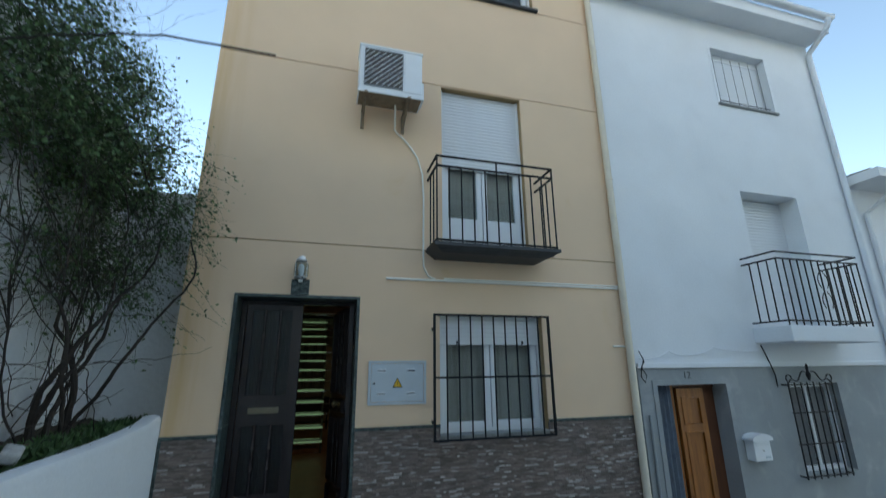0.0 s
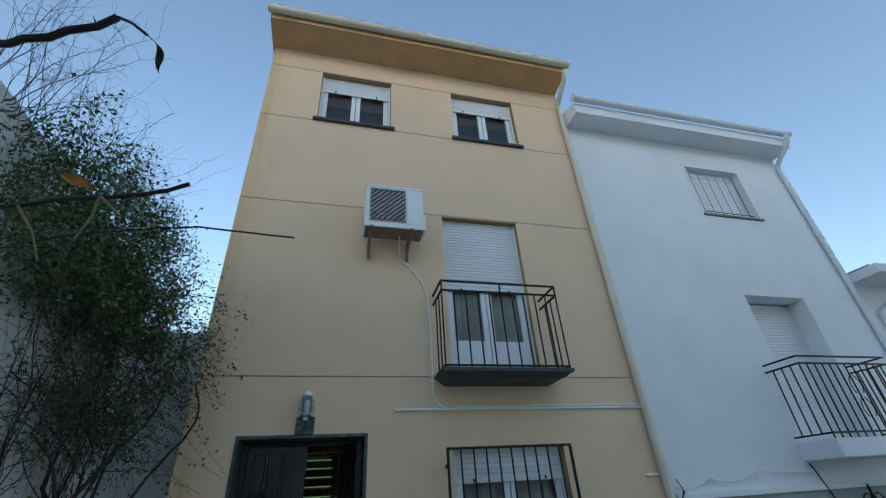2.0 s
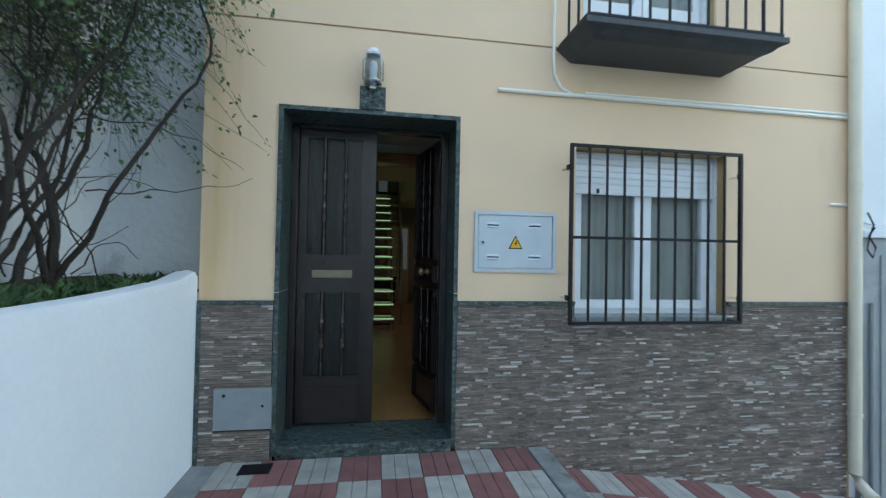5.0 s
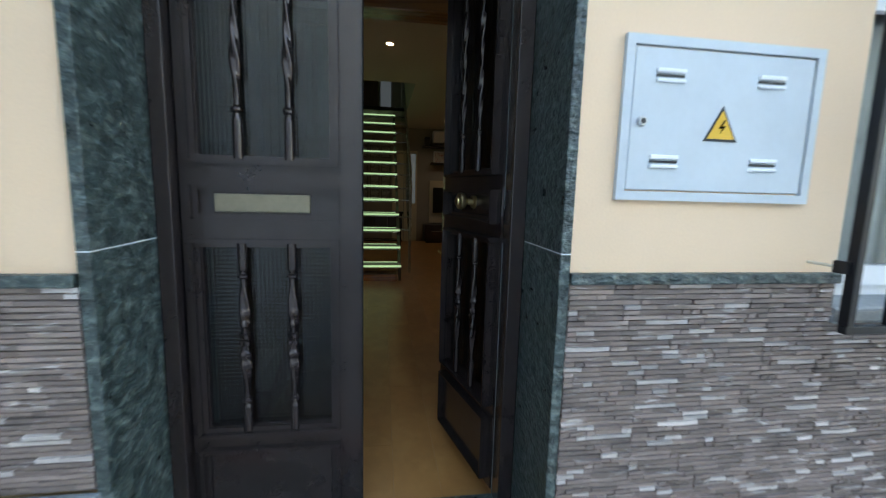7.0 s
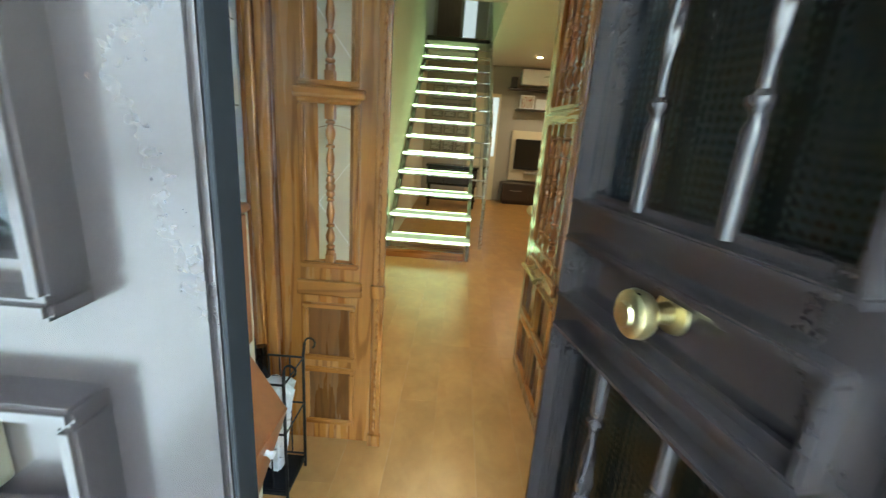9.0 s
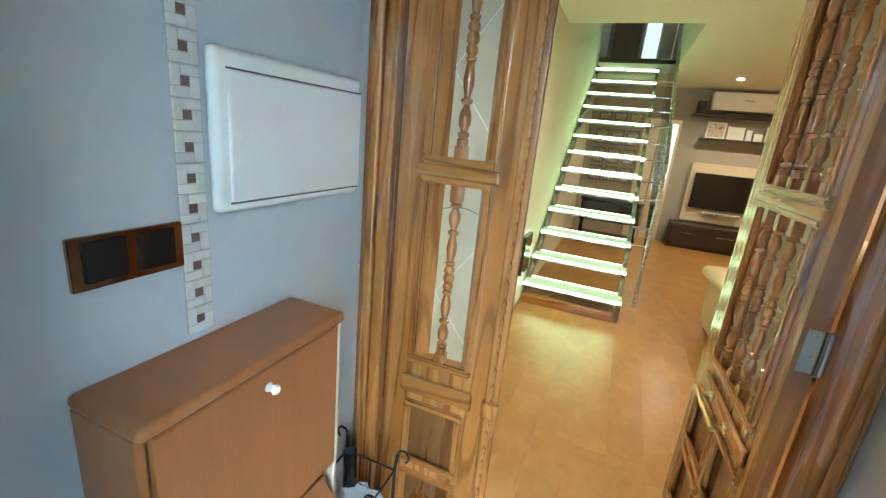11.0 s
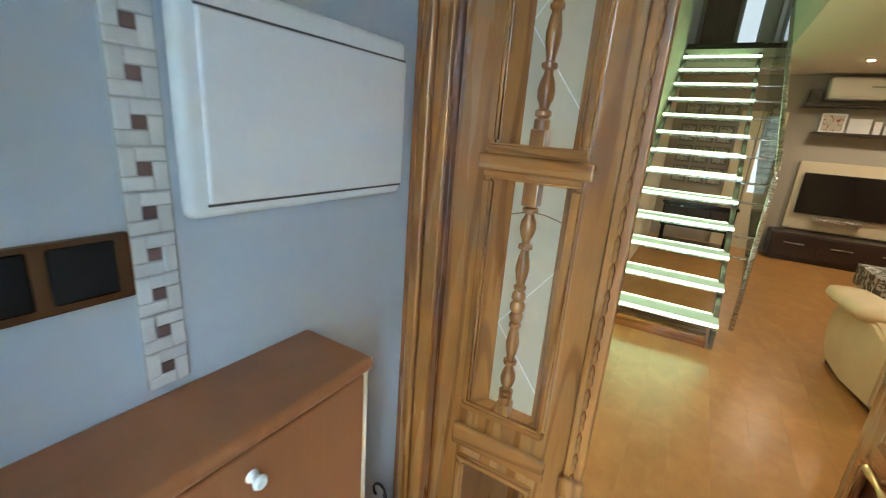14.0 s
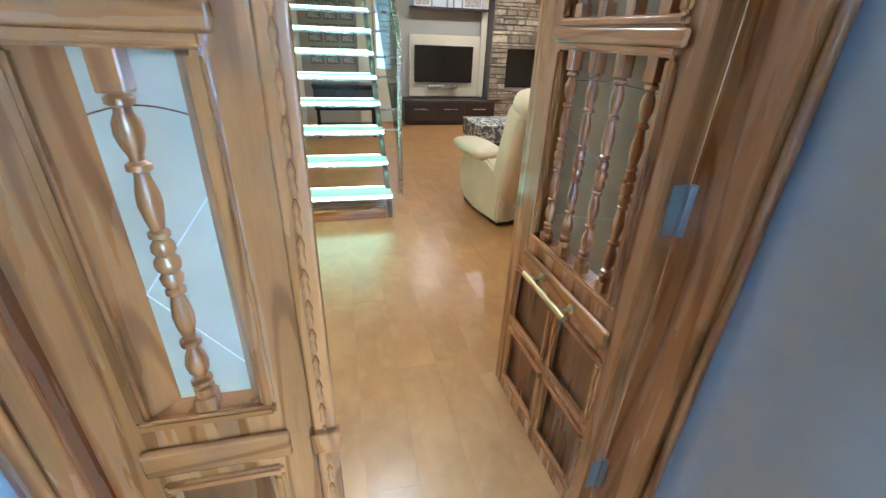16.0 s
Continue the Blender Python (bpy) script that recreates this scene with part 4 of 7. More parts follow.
def neighbour_door():
    t = thing("neighbour_door", (3.86, FACE, -0.68), "varnished orange-brown panelled wooden door standing half open", "door")
    d = 0.17
    part("frame_side", soft_box(0.33, 0.385, d - 0.02, d + 0.06, 0, 1.97, 0.004), ENTRANCE_WOOD, t)
    part("frame_side", soft_box(0.85, 1.038, d + 0.01, d + 0.09, 0, 1.97, 0.004), ENTRANCE_DARK, t, "darker red-brown door frame")
    part("frame_head", soft_box(0.002, 1.038, d - 0.01, d + 0.06, 1.935, 1.983, 0.004), ENTRANCE_DARK, t)
    leaf = part("leaf", sheet((0.415, 0.825), (0.02, 1.93), (d - 0.04, d + 0.004), [(0.475, 0.755, 0.12, 0.55), (0.475, 0.755, 0.63, 1.42), (0.475, 0.755, 1.51, 1.82)]), ENTRANCE_WOOD, t)
    for z0, z1 in ((0.12, 0.55), (0.63, 1.42), (1.51, 1.82)):
        part("panel", soft_box(0.475, 0.755, d - 0.022, d, z0, z1, 0.016, 2), ENTRANCE_WOOD, leaf)
        m = bmesh.new()
        for q in ((0.468, 0.762, z0 - 0.007, z0 + 0.012), (0.468, 0.762, z1 - 0.012, z1 + 0.007), (0.468, 0.487, z0 + 0.012, z1 - 0.012), (0.743, 0.762, z0 + 0.012, z1 - 0.012)):
            box(m, q[0], q[1], d - 0.050, d - 0.030, q[2], q[3])
        bmesh.ops.bevel(m, geom=m.edges[:], offset=0.004, segments=2, affect="EDGES")
        part("moulding", m, ENTRANCE_WOOD, leaf)
    # Board behind the leaf, coloured dark for the hall's shade.
    part("hall_shade_board", quad_box(0.0, 1.04, d + 0.10, d + 0.11, 0, 1.98), SHADE_AND_BADGE, t)
    part("door_step", soft_box(0.002, 1.038, 0.0, d + 0.1, -0.16, 0.0, 0.006), KERB, t)
    c = bmesh.new()
    cols = [[c.verts.new((0.015 + 0.29 * i / 30, 0.09 + 0.016 * math.sin(i * 1.1) + 0.01 * math.sin(i * 0.4 + z), z)) for z in (0.03, 0.7, 1.4, 1.97)] for i in range(31)]
    for p, q in zip(cols, cols[1:]):
        for k in range(3):
            c.faces.new((p[k], q[k], q[k + 1], p[k + 1]))
    bmesh.ops.solidify(c, geom=c.faces[:], thickness=0.004)
    cl = thing("door_curtain", (3.86, FACE, -0.68), "faded blue-grey cloth door curtain drawn aside", "curtain")
    part("cloth", c, BLUE_CLOTH, cl, smooth=True)


ENTRANCE_DARK = material("red_brown_frame", (0.13, 0.045, 0.018), 0.5, spread=0.3, scale=2.5, fine=20, bump=0.15, bump_dist=0.003, stretch=(8, 8, 0.6))
BLUE_CLOTH = material("blue_grey_cloth", (0.28, 0.33, 0.40), 0.95, spread=0.15, scale=12)
neighbour_door()


def letter_box():
    t = thing("letter_box", (5.165, FACE - 0.02, 0.42), "white metal letter box with a rounded lid", "letter box")
    part("body", soft_box(-0.132, 0.132, -0.12, 0.0, 0.0, 0.245, 0.012, 3), PVC, t, smooth=True)
    b = bmesh.new()
    ring = [(-0.158, 0.228)] + [(0.158 * math.cos(math.pi - math.pi * k / 12), 0.242 + 0.065 * math.sin(math.pi * k / 12)) for k in range(13)] + [(0.158, 0.228)]
    r0, r1 = ([b.verts.new((x, y, z)) for x, z in ring] for y in (-0.145, 0.0))
    for i in range(len(ring)):
        j = (i + 1) % len(ring)
        b.faces.new((r0[i], r0[j], r1[j], r1[i]))
    b.faces.new(r0), b.faces.new(r1[::-1])
    part("lid", b, PVC, t)
    part("slot", soft_box(-0.105, 0.105, -0.128, -0.118, 0.175, 0.215, 0.004), SHUTTER, t)
    k = bmesh.new()
    lathe(k, [(-0.128, 0.011), (-0.119, 0.011)], (0, 0, 0.12), 14, "y")
    part("lock", k, STEEL, t)
    part("name_plate", quad_box(0.02, 0.10, -0.123, -0.119, 0.03, 0.055), BOX_GREY, t)


letter_box()


NUMBER_GREY = material("faded_grey_paint", (0.15, 0.16, 0.165), 0.8, spread=0.3, scale=30)


def house_number():
    c = bpy.data.curves.new("house_number", "FONT")
    c.body, c.size, c.extrude, c.align_x = "12", 0.12, 0.004, "CENTER"
    tmp = bpy.data.objects.new("tmp", c)
    scene.collection.objects.link(tmp)
    bpy.context.view_layer.update()
    data = bpy.data.meshes.new_from_object(tmp)
    bpy.data.objects.remove(tmp)
    data.materials.append(NUMBER_GREY)
    ob = new("house_number", data)
    ob.matrix_basis = pose(4.325, FACE - 0.026, 1.375, 90, 0, 0)
    tagged(ob, "dark painted house number 12 over the neighbour's doorway", "house number")


house_number()


MESH_BLIND = material("grey_mesh_blind", (0.16, 0.165, 0.17), 0.8, spread=0.2, scale=14, fine=120)


def neighbour_window():
    t = thing("window_5", (0, FACE, 0), "small white barred ground floor window of the neighbour", "window")
    t["kind"] = "structure"
    part("window_frame", sheet((5.95, 6.85), (0.20, 1.28), (0.10, 0.16), [(6.0, 6.38, 0.25, 1.23), (6.42, 6.80, 0.25, 1.23)]), SHUTTER, t)
    part("shutter_board", quad_box(6.0, 6.80, 0.14, 0.15, 0.25, 1.23), MESH_BLIND, t)
    g = thing("window_grille", (0, FACE - 0.10, 0), "black iron window grille with scrolled crest", "window grille")
    x0, x1, z0, z1 = 5.84, 6.62, 0.16, 1.30
    bars(g, "bar", [x0 + (x1 - x0) * k / 7 for k in range(8)], 0, z0, z1)
    for z in (z0 + 0.03, 0.56, 0.93, z1 - 0.03):
        part("cross_rail", soft_box(x0 - 0.02, x1 + 0.02, -0.010, 0.010, z - 0.008, z + 0.008, 0.002), IRON, g)
    for x in (x0 - 0.01, x1 + 0.01):
        for z in (z0 + 0.03, z1 - 0.03):
            part("wall_stay", soft_box(x - 0.008, x + 0.008, 0.01, 0.085, z - 0.008, z + 0.008, 0.002), IRON, g)
    for s in (-1, 1):
        b = bmesh.new()
        xm = (x0 + x1) / 2
        pts = [(xm + s * (0.06 + 0.3 * u + 0.0), 0, z1 + 0.13 * (1 - u) ** 1.3 + 0.03 * math.sin(u * 9)) for u in [k / 14 for k in range(15)]]
        pts += [(xm + s * (0.36 + 0.05 * math.sin(a)), 0, z1 + 0.05 - 0.045 * math.cos(a)) for a in [k * 0.5 for k in range(10)]]
        tube(b, pts, 0.008, 6)
        part("scroll", b, IRON, g, smooth=True)
    b = bmesh.new()
    lathe(b, [(z1 + 0.02, 0.012), (z1 + 0.10, 0.03), (z1 + 0.15, 0.012), (z1 + 0.19, 0.02), (z1 + 0.24, 0.004)], ((x0 + x1) / 2, 0, 0), 8)
    part("finial", b, IRON, g)


neighbour_window()


def neighbour_upper():
    t = thing("window_6", (0, FACE, 0), "white slatted top floor shutters behind a plain grille", "window")
    t["kind"] = "structure"
    x0, x1, z0, z1 = 5.83, 6.98, 5.52, 6.56
    slatted_shutter(t, x0 + 0.02, x1 - 0.02, z0 + 0.01, z1 - 0.12, 0.14, 0.05)
    bars(t, "grille_bar", [x0 + (x1 - x0) * (k + 0.5) / 6 for k in range(6)], 0.06, z0, z1 - 0.10, 0.003)
    part("grille_rail", soft_box(x0, x1, 0.052, 0.068, z0 + 0.10, z0 + 0.106, 0.002), IRON, t)
    part("blind_box", soft_box(x0 + 0.02, x1 - 0.02, 0.12, 0.2, z1 - 0.12, z1, 0.004), SHUTTER, t)
    part("window_sill", soft_box(x0 - 0.05, x1 + 0.05, -0.03, 0.12, z0 - 0.04, z0 - 0.001, 0.006), KERB, t)
    part("window_surround", sheet((x0 - 0.05, x1 + 0.05), (z0, z1 + 0.05), (-0.006, 0.004), [(x0, x1, z0, z1)]), WHITEWASH, t)
    part("window_back", quad_box(x0, x1, 0.18, 0.2, z0, z1), SHUTTER, t)
    d = thing("door_2", (0, FACE, 0), "white balcony opening with a lowered roller shutter", "door")
    d["kind"] = "structure"
    slatted_shutter(d, 5.845, 6.965, 2.02, 4.0, 0.28, 0.05)
    b = thing("balcony", (0, FACE, 0), "white slab balcony with a black iron railing", "balcony")
    bx0, bx1, y = 5.55, 7.10, -0.50
    part("slab", soft_box(bx0, bx1, y, 0.0, 1.80, 2.0, 0.012), WHITEWASH, b)
    r, yf = 0.012, y + 0.03
    for z in (2.06, 2.86, 2.95):
        part("front_rail", soft_box(bx0 + 0.02, bx1 - 0.02, yf - r, yf + r, z - 0.01, z + 0.01, 0.003), IRON, b)
        for x in (bx0 + 0.03, bx1 - 0.03):
            part("side_rail", soft_box(x - r, x + r, yf + r, 0.0, z - 0.01, z + 0.01, 0.003), IRON, b)
    bars(b, "bar", [bx0 + 0.03 + (bx1 - bx0 - 0.06) * k / 12 for k in range(13)], yf, 2.0, 2.86)
    for x in (bx0 + 0.03, bx1 - 0.03):
        for yy in (0.12, 0.24, 0.36):
            bars(b, "bar", [x], yf + yy, 2.06, 2.86)
    for s in (-1, 1):
        for zc in (2.33, 2.60):
            q = bmesh.new()
            tube(q, [((bx0 + bx1) / 2 + s * (0.02 + 0.05 * math.sin(a) ** 2 + 0.012 * a), yf - 0.012, zc + 0.11 * math.cos(a)) for a in [k * math.pi / 10 for k in range(11)]], 0.006, 5)
            part("scroll", q, IRON, b, smooth=True)


neighbour_upper()
eaves("eaves", WX0 - 0.02, WX1 + 0.05, 7.24, 0.36, WHITEWASH, "white boxed eaves with a pale gutter", 0.0, SHUTTER, 0.14)
drain_pipe("drainpipe", 8.08, FACE - 0.05, 7.30, -1.2, SHUTTER, "white drainpipe on the white house", 0.0)
run("conduit", [(3.70, FACE - 0.04, -0.7), (3.70, FACE - 0.04, 0.98)], 0.016, HATCH, "grey cable conduit rising beside the drainpipe", "conduit")
run("cable", arc((3.64, FACE - 0.03, 1.62), (4.1, FACE - 0.03, 1.70), 0.05, 6) + arc((4.2, FACE - 0.03, 1.66), (4.7, FACE - 0.03, 1.70), 0.03, 6) + arc((4.8, FACE - 0.03, 1.74), (5.6, FACE - 0.03, 1.70), 0.02, 6), 0.007, PVC, "white cables sagging along the string course", "cable")
run("cable", [(3.66, FACE - 0.035, 1.70), (3.70, FACE - 0.05, 1.60), (3.66, FACE - 0.05, 1.50), (3.72, FACE - 0.05, 1.42), (3.69, FACE - 0.05, 1.34), (3.64, FACE - 0.05, 1.40), (3.66, FACE - 0.05, 1.52), (3.71, FACE - 0.05, 1.58)], 0.006, IRON, "small coil of dark cable hanging at the house corner", "cable")
run("cable", [(5.60, FACE - 0.03, 1.78), (5.66, FACE - 0.04, 1.60), (5.72, FACE - 0.05, 1.40), (5.72, FACE - 0.05, 1.25)], 0.008, IRON, "black cable hanging from the balcony slab", "cable")

far = thing("far_house", (8.25, FACE, 0), "white house with a low tiled roof further down the street", "house")
part("wall", quad_box(0.0, 6.5, 0.05, 8.0, -2.5, 4.35), WHITEWASH, far)
part("roof", quad_box(-0.05, 6.6, -0.45, 8.1, 4.35, 4.50), WHITEWASH, far)
rt = bmesh.new()
for k in range(24):
    tube(rt, [(0.1 + k * 0.27, -0.3, 4.50), (0.1 + k * 0.27, 3.5, 4.62)], 0.07, 6)
part("roof_tiles", rt, KERB, far)
fp = bmesh.new()
tube(fp, [(0.25, -0.5, 4.3), (0.25, -0.42, 4.15), (0.25, 0.0, 3.9), (0.25, 0.0, -1.5)], 0.04, 8)
part("pipe", fp, SHUTTER, far)

# houses on the other side of the street close the view behind the walker
# Its unseen bulk also blocks the low sun and bounces light onto the fronts.
opp = thing("opposite_house", (0, -6.5, 0), "plain pale terrace house across the street", "house")
part("wall", sheet((-9, 17), (-3.2, 10.7), (-3.0, 0.0), [(x, x + 1.1, z, z + 1.3) for x in (-6, -2.6, 0.8, 4.2, 7.6) for z in (1.0, 4.0, 6.8)]), BEIGE_RENDER, opp)
for x in (-6, -2.6, 0.8, 4.2, 7.6):
    for z in (1.0, 4.0, 6.8):
        w = part("window", sheet((x, x + 1.1), (z, z + 1.3), (-0.16, -0.1), [(x + 0.06, x + 0.52, z + 0.06, z + 1.24), (x + 0.58, x + 1.04, z + 0.06, z + 1.24)]), PVC, opp)
        part("pane", quad_box(x + 0.05, x + 1.05, -0.15, -0.14, z + 0.05, z + 1.25), BLACK_GLOSS, w)

# ---- planter and garden wall ----
GX = -2.03
FLAKED = material("flaking_whitewash", (0.80, 0.82, 0.84), 0.92, spread=0.08, scale=1.6, fine=26, bump=1.0, bump_dist=0.02, second=(0.62, 0.63, 0.63), second_at=(0.60, 0.68))
structure("wall_garden", quad_box(GX - 0.3, GX, -4.0, 4.78, -0.8, 3.88), FLAKED, "tall whitewashed garden wall", "wall")
structure("wall_garden_end", quad_box(GX, -1.285, 4.78, 4.95, -0.8, 3.35), FLAKED, "whitewashed wall closing the planter beside the house", "wall")
pw = bmesh.new()
ring = []
n = 36
for i in range(n + 1):
    y = -4.0 + (FACE - 0.01 + 4.0) * i / n
    top = 1.135 - 0.028 * max(0, FACE - y) + 0.008 * math.sin(y * 3.1) + (0.03 if i == n else 0)
    wob = 0.006 * math.sin(y * 2.3)
    lean = -1.285 - 0.02 * max(0, FACE - y) * 0.3 + wob
    ring.append([pw.verts.new(p) for p in ((lean, y, -0.8), (lean, y, top - 0.045), (lean - 0.018, y, top - 0.012), (lean - 0.06, y, top), (lean - 0.13, y, top - 0.01), (lean - 0.15, y, top - 0.05), (lean - 0.15, y, -0.8))])
for a, b in zip(ring, ring[1:]):
    for k in range(6):
        pw.faces.new((a[k], b[k], b[k + 1], a[k + 1]))
pw.faces.new(ring[-1]), pw.faces.new(ring[0][::-1])
structure("wall_planter", pw, WHITEWASH, "low whitewashed planter wall with a rounded uneven top", "wall", True)
so = bmesh.new()
cells = [[so.verts.new((-1.40 - 0.63 * i / 10, -4 + 8.78 * j / 80, 1.02 - 0.022 * max(0, 4.4 - (-4 + 8.78 * j / 80)) + 0.10 * i / 10 + 0.05 * noise.noise((i * 0.6, j * 0.5, 0)))) for j in range(81)] for i in range(11)]
for i in range(10):
    for j in range(80):
        so.faces.new((cells[i][j], cells[i][j + 1], cells[i + 1][j + 1], cells[i + 1][j]))
structure("ground_bed", so, SOIL, "dark soil of the raised planting bed", "soil", True)
tap = thing("overflow_pipe", (-1.335, 2.57, 0.79), "short white overflow pipe stub in the planter wall", "pipe")
tb = bmesh.new()
tube(tb, [(-0.02, 0, -0.0), (0.05, 0.0, -0.002), (0.075, 0.0, -0.01)], 0.022, 12)
part("stub", tb, SHUTTER, tap, smooth=True)
tb = bmesh.new()
tube(tb, [(0.076, 0.0, -0.011), (0.079, 0, -0.012)], 0.017, 12)
part("mouth", tb, BLACK_GLOSS, tap)


# ---- vine ----
def wander(p, d, length, steps, bend, rng, pull=(0, 0, 0)):
    p, d = Vector(p), Vector(d).normalized()
    pts = [p.copy()]
    for _ in range(steps):
        d = (d + Vector([rng.gauss(0, bend) for _ in range(3)]) + Vector(pull)).normalized()
        p = p + d * (length / steps)
        p.x = max(p.x, GX + 0.03)
        pts.append(p.copy())
    return pts


def leaf_at(bm, p, size, rng):
    d = Vector([rng.gauss(0, 1) for _ in range(3)]).normalized()
    d.z -= 0.35
    d.normalize()
    s = d.cross(Vector((rng.gauss(0, 1), rng.gauss(0, 1), rng.gauss(0, 1)))).normalized() * size * 0.3
    m = p + d * size * 0.45 + Vector((0, 0, 0.1 * size))
    v = [bm.verts.new(q) for q in (p, m + s, p + d * size, m - s)]
    bm.faces.new(v)


def climbing_vine():
    rng = random.Random(7)
    base = Vector((-1.78, 3.80, 1.08))
    t = thing("climbing_shrub", base, "sprawling climbing shrub with bare tangled stems and small green leaves", "shrub")
    off = -base
    trunks, stems, twigs, leaves = bmesh.new(), bmesh.new(), bmesh.new(), bmesh.new()
    tips = []
    for k in range(9):
        b = base + Vector((rng.uniform(-0.08, 0.08), rng.uniform(-0.22, 0.12), 0))
        pts = wander(b, (rng.uniform(-0.05, 0.1), rng.uniform(-0.45, 0.30), 1), rng.uniform(1.1, 2.0), 22, 0.17, rng, (0, 0.012 * math.sin(k * 1.7), 0.10))
        tube(trunks, [p + off for p in pts], rng.uniform(0.008, 0.017) if k > 3 else rng.uniform(0.020, 0.027), 7, 0.006)
        tips += pts[6:]

    def reach(z):
        """How far the crown stands out from the wall at a height."""
        if z < 3.5:
            return 0.30 + 0.55 * max(0, min(1, (z - 1.9) / 1.0))
        return max(0.10, 0.85 - 0.70 * (z - 3.5))

    heads = []
    for k in range(85):
        p = rng.choice(tips)
        pts = wander(p, (rng.uniform(-0.1, 0.3), rng.uniform(-1.5, 0.9), rng.uniform(0.6, 1.8)), rng.uniform(0.9, 2.4), 16, 0.15, rng, (0.006, 0.004, -0.012))
        pts = [q for q in pts if q.x < GX + reach(q.z) and q.y < 4.5]
        if len(pts) > 3:
            tube(stems, [q + off for q in pts], rng.uniform(0.0022, 0.0055), 5, 0.0013)
            heads += pts[3:]
    for k in range(60):
        b = Vector((rng.uniform(-1.95, -1.6), rng.uniform(0.8, 4.2), rng.uniform(0.98, 1.4)))
        pts = wander(b, (0.08, rng.uniform(-0.9, 0.9), rng.uniform(0.1, 0.9)), rng.uniform(0.5, 1.6), 14, 0.15, rng, (0.0, 0, -0.03))
        pts = [q for q in pts if q.x < -1.46 or q.z > 1.25]
        if len(pts) < 4:
            continue
        tube(stems, [q + off for q in pts], 0.004, 5, 0.0015)
    high = [p for p in heads if p.z > 2.9]
    low = [p for p in heads if p.z <= 2.7]
    right = [p for p in heads if p.z > 2.2 and p.y > 3.5]
    for k in range(2950):
        kind = "top" if k < 2000 else "low" if k < 2250 else "spray"
        p = rng.choice({"top": high, "low": low, "spray": right}[kind])
        if kind == "top" and k % 5 < 3:
            y = rng.uniform(2.2, 4.25)
            p = Vector((GX + rng.uniform(0.04, 0.50), y, rng.uniform(2.85, 3.75 + 0.35 * (y - 2.2))))
        way = (rng.gauss(0.12, 0.4), rng.gauss(0.12, 0.8), rng.gauss(0.30, 0.6)) if kind != "spray" else (rng.gauss(0.4, 0.4), rng.gauss(0.30, 0.5), rng.gauss(-0.6, 0.5))
        pts = wander(p, way, rng.uniform(0.12, 0.5) if kind != "spray" else rng.uniform(0.25, 0.9), 8, 0.18, rng, (0.0, 0, -0.06))
        pts = [q for q in pts if q.x < GX + reach(q.z) + (rng.uniform(-0.12, 0.2) if kind != "spray" else rng.uniform(0.05, 0.5)) and q.y < 4.38]
        if len(pts) < 3:
            continue
        tube(twigs, [q + off for q in pts], 0.0017, 3, 0.0008, False)
        if rng.random() < {"top": 0.95, "low": 0.40, "spray": 0.62}[kind]:
            for q in pts[1:]:
                for _ in range(rng.choice((1, 1, 2, 2)) if kind == "top" else rng.choice((0, 1, 1, 2))):
                    leaf_at(leaves, q + off + Vector([rng.gauss(0, 0.028) for _ in range(3)]), rng.uniform(0.020, 0.042), rng)
    # long thin shoots that arch out towards the house and hang
    arching = [p for p in heads if 2.0 < p.z < 3.2 and 3.0 < p.y < 4.1]
    for k in range(95):
        p = rng.choice(arching)
        pts = wander(p, (rng.uniform(0.05, 0.7), rng.uniform(0.3, 1.0), rng.uniform(-0.1, 0.6)), rng.uniform(0.5, 1.25), 14, 0.10, rng, (0.01, 0.01, -0.085))
        pts = [q for q in pts if q.y < 4.36 and q.x < -0.85]
        if len(pts) < 5:
            continue
        tube(twigs, [q + off for q in pts], 0.0024, 4, 0.0010, False)
        for q in pts[4:]:
            if rng.random() < 0.6:
                for _ in range(rng.choice((1, 2, 3))):
                    leaf_at(leaves, q + off + Vector([rng.gauss(0, 0.02) for _ in range(3)]), rng.uniform(0.022, 0.045), rng)
    # bare winter twigs over the wall top
    for k in range(60):
        p = Vector((GX - rng.uniform(0.05, 0.5), rng.uniform(1.9, 3.9), 3.7))
        q = wander(p, (rng.gauss(0.1, 0.2), rng.gauss(0, 0.5), 1), rng.uniform(0.5, 1.35), 10, 0.13, rng)
        tube(twigs, [v + off for v in q], 0.0035, 4, 0.001, False)
        for r in q[3:]:
            w = wander(r, (rng.gauss(0, 0.6), rng.gauss(0, 0.8), 0.7), rng.uniform(0.12, 0.35), 5, 0.2, rng)
            tube(twigs, [v + off for v in w], 0.0014, 3, 0.0007, False)
    part("trunk", trunks, BARK, t, smooth=True)
    tagged(part("stem", stems, BARK, t, smooth=True), kind="stuff")
    tagged(part("twig", twigs, TWIG, t), kind="stuff")
    tagged(part("crown", leaves, LEAF, t), kind="stuff")
    # trailing shoots that reach across the house front
    for (y0, z0), (x1, y1, z1), sag in (((4.1, 1.60), (-0.93, 4.25, 1.72), 0.03), ((4.0, 1.95), (-1.0, 4.30, 1.78), -0.10), ((3.8, 3.0), (-0.95, 4.0, 2.9), -0.18), ((3.7, 3.3), (-0.77, 3.59, 3.07), -0.12), ((3.9, 2.8), (-0.95, 4.1, 2.45), -0.25), ((3.9, 3.3), (-1.05, 3.9, 3.25), -0.12), ((4.0, 3.2), (-1.0, 4.0, 2.70), -0.25), ((4.1, 3.1), (-1.1, 4.1, 2.55), -0.2)):
        b = bmesh.new()
        pts = arc((-1.75, y0, z0), (x1, y1, z1), sag, 16)
        pts = [q + Vector((0.012 * math.sin(i * 1.9), 0.01 * math.sin(i * 2.7), 0.012 * math.sin(i * 1.3))) for i, q in enumerate(pts)]
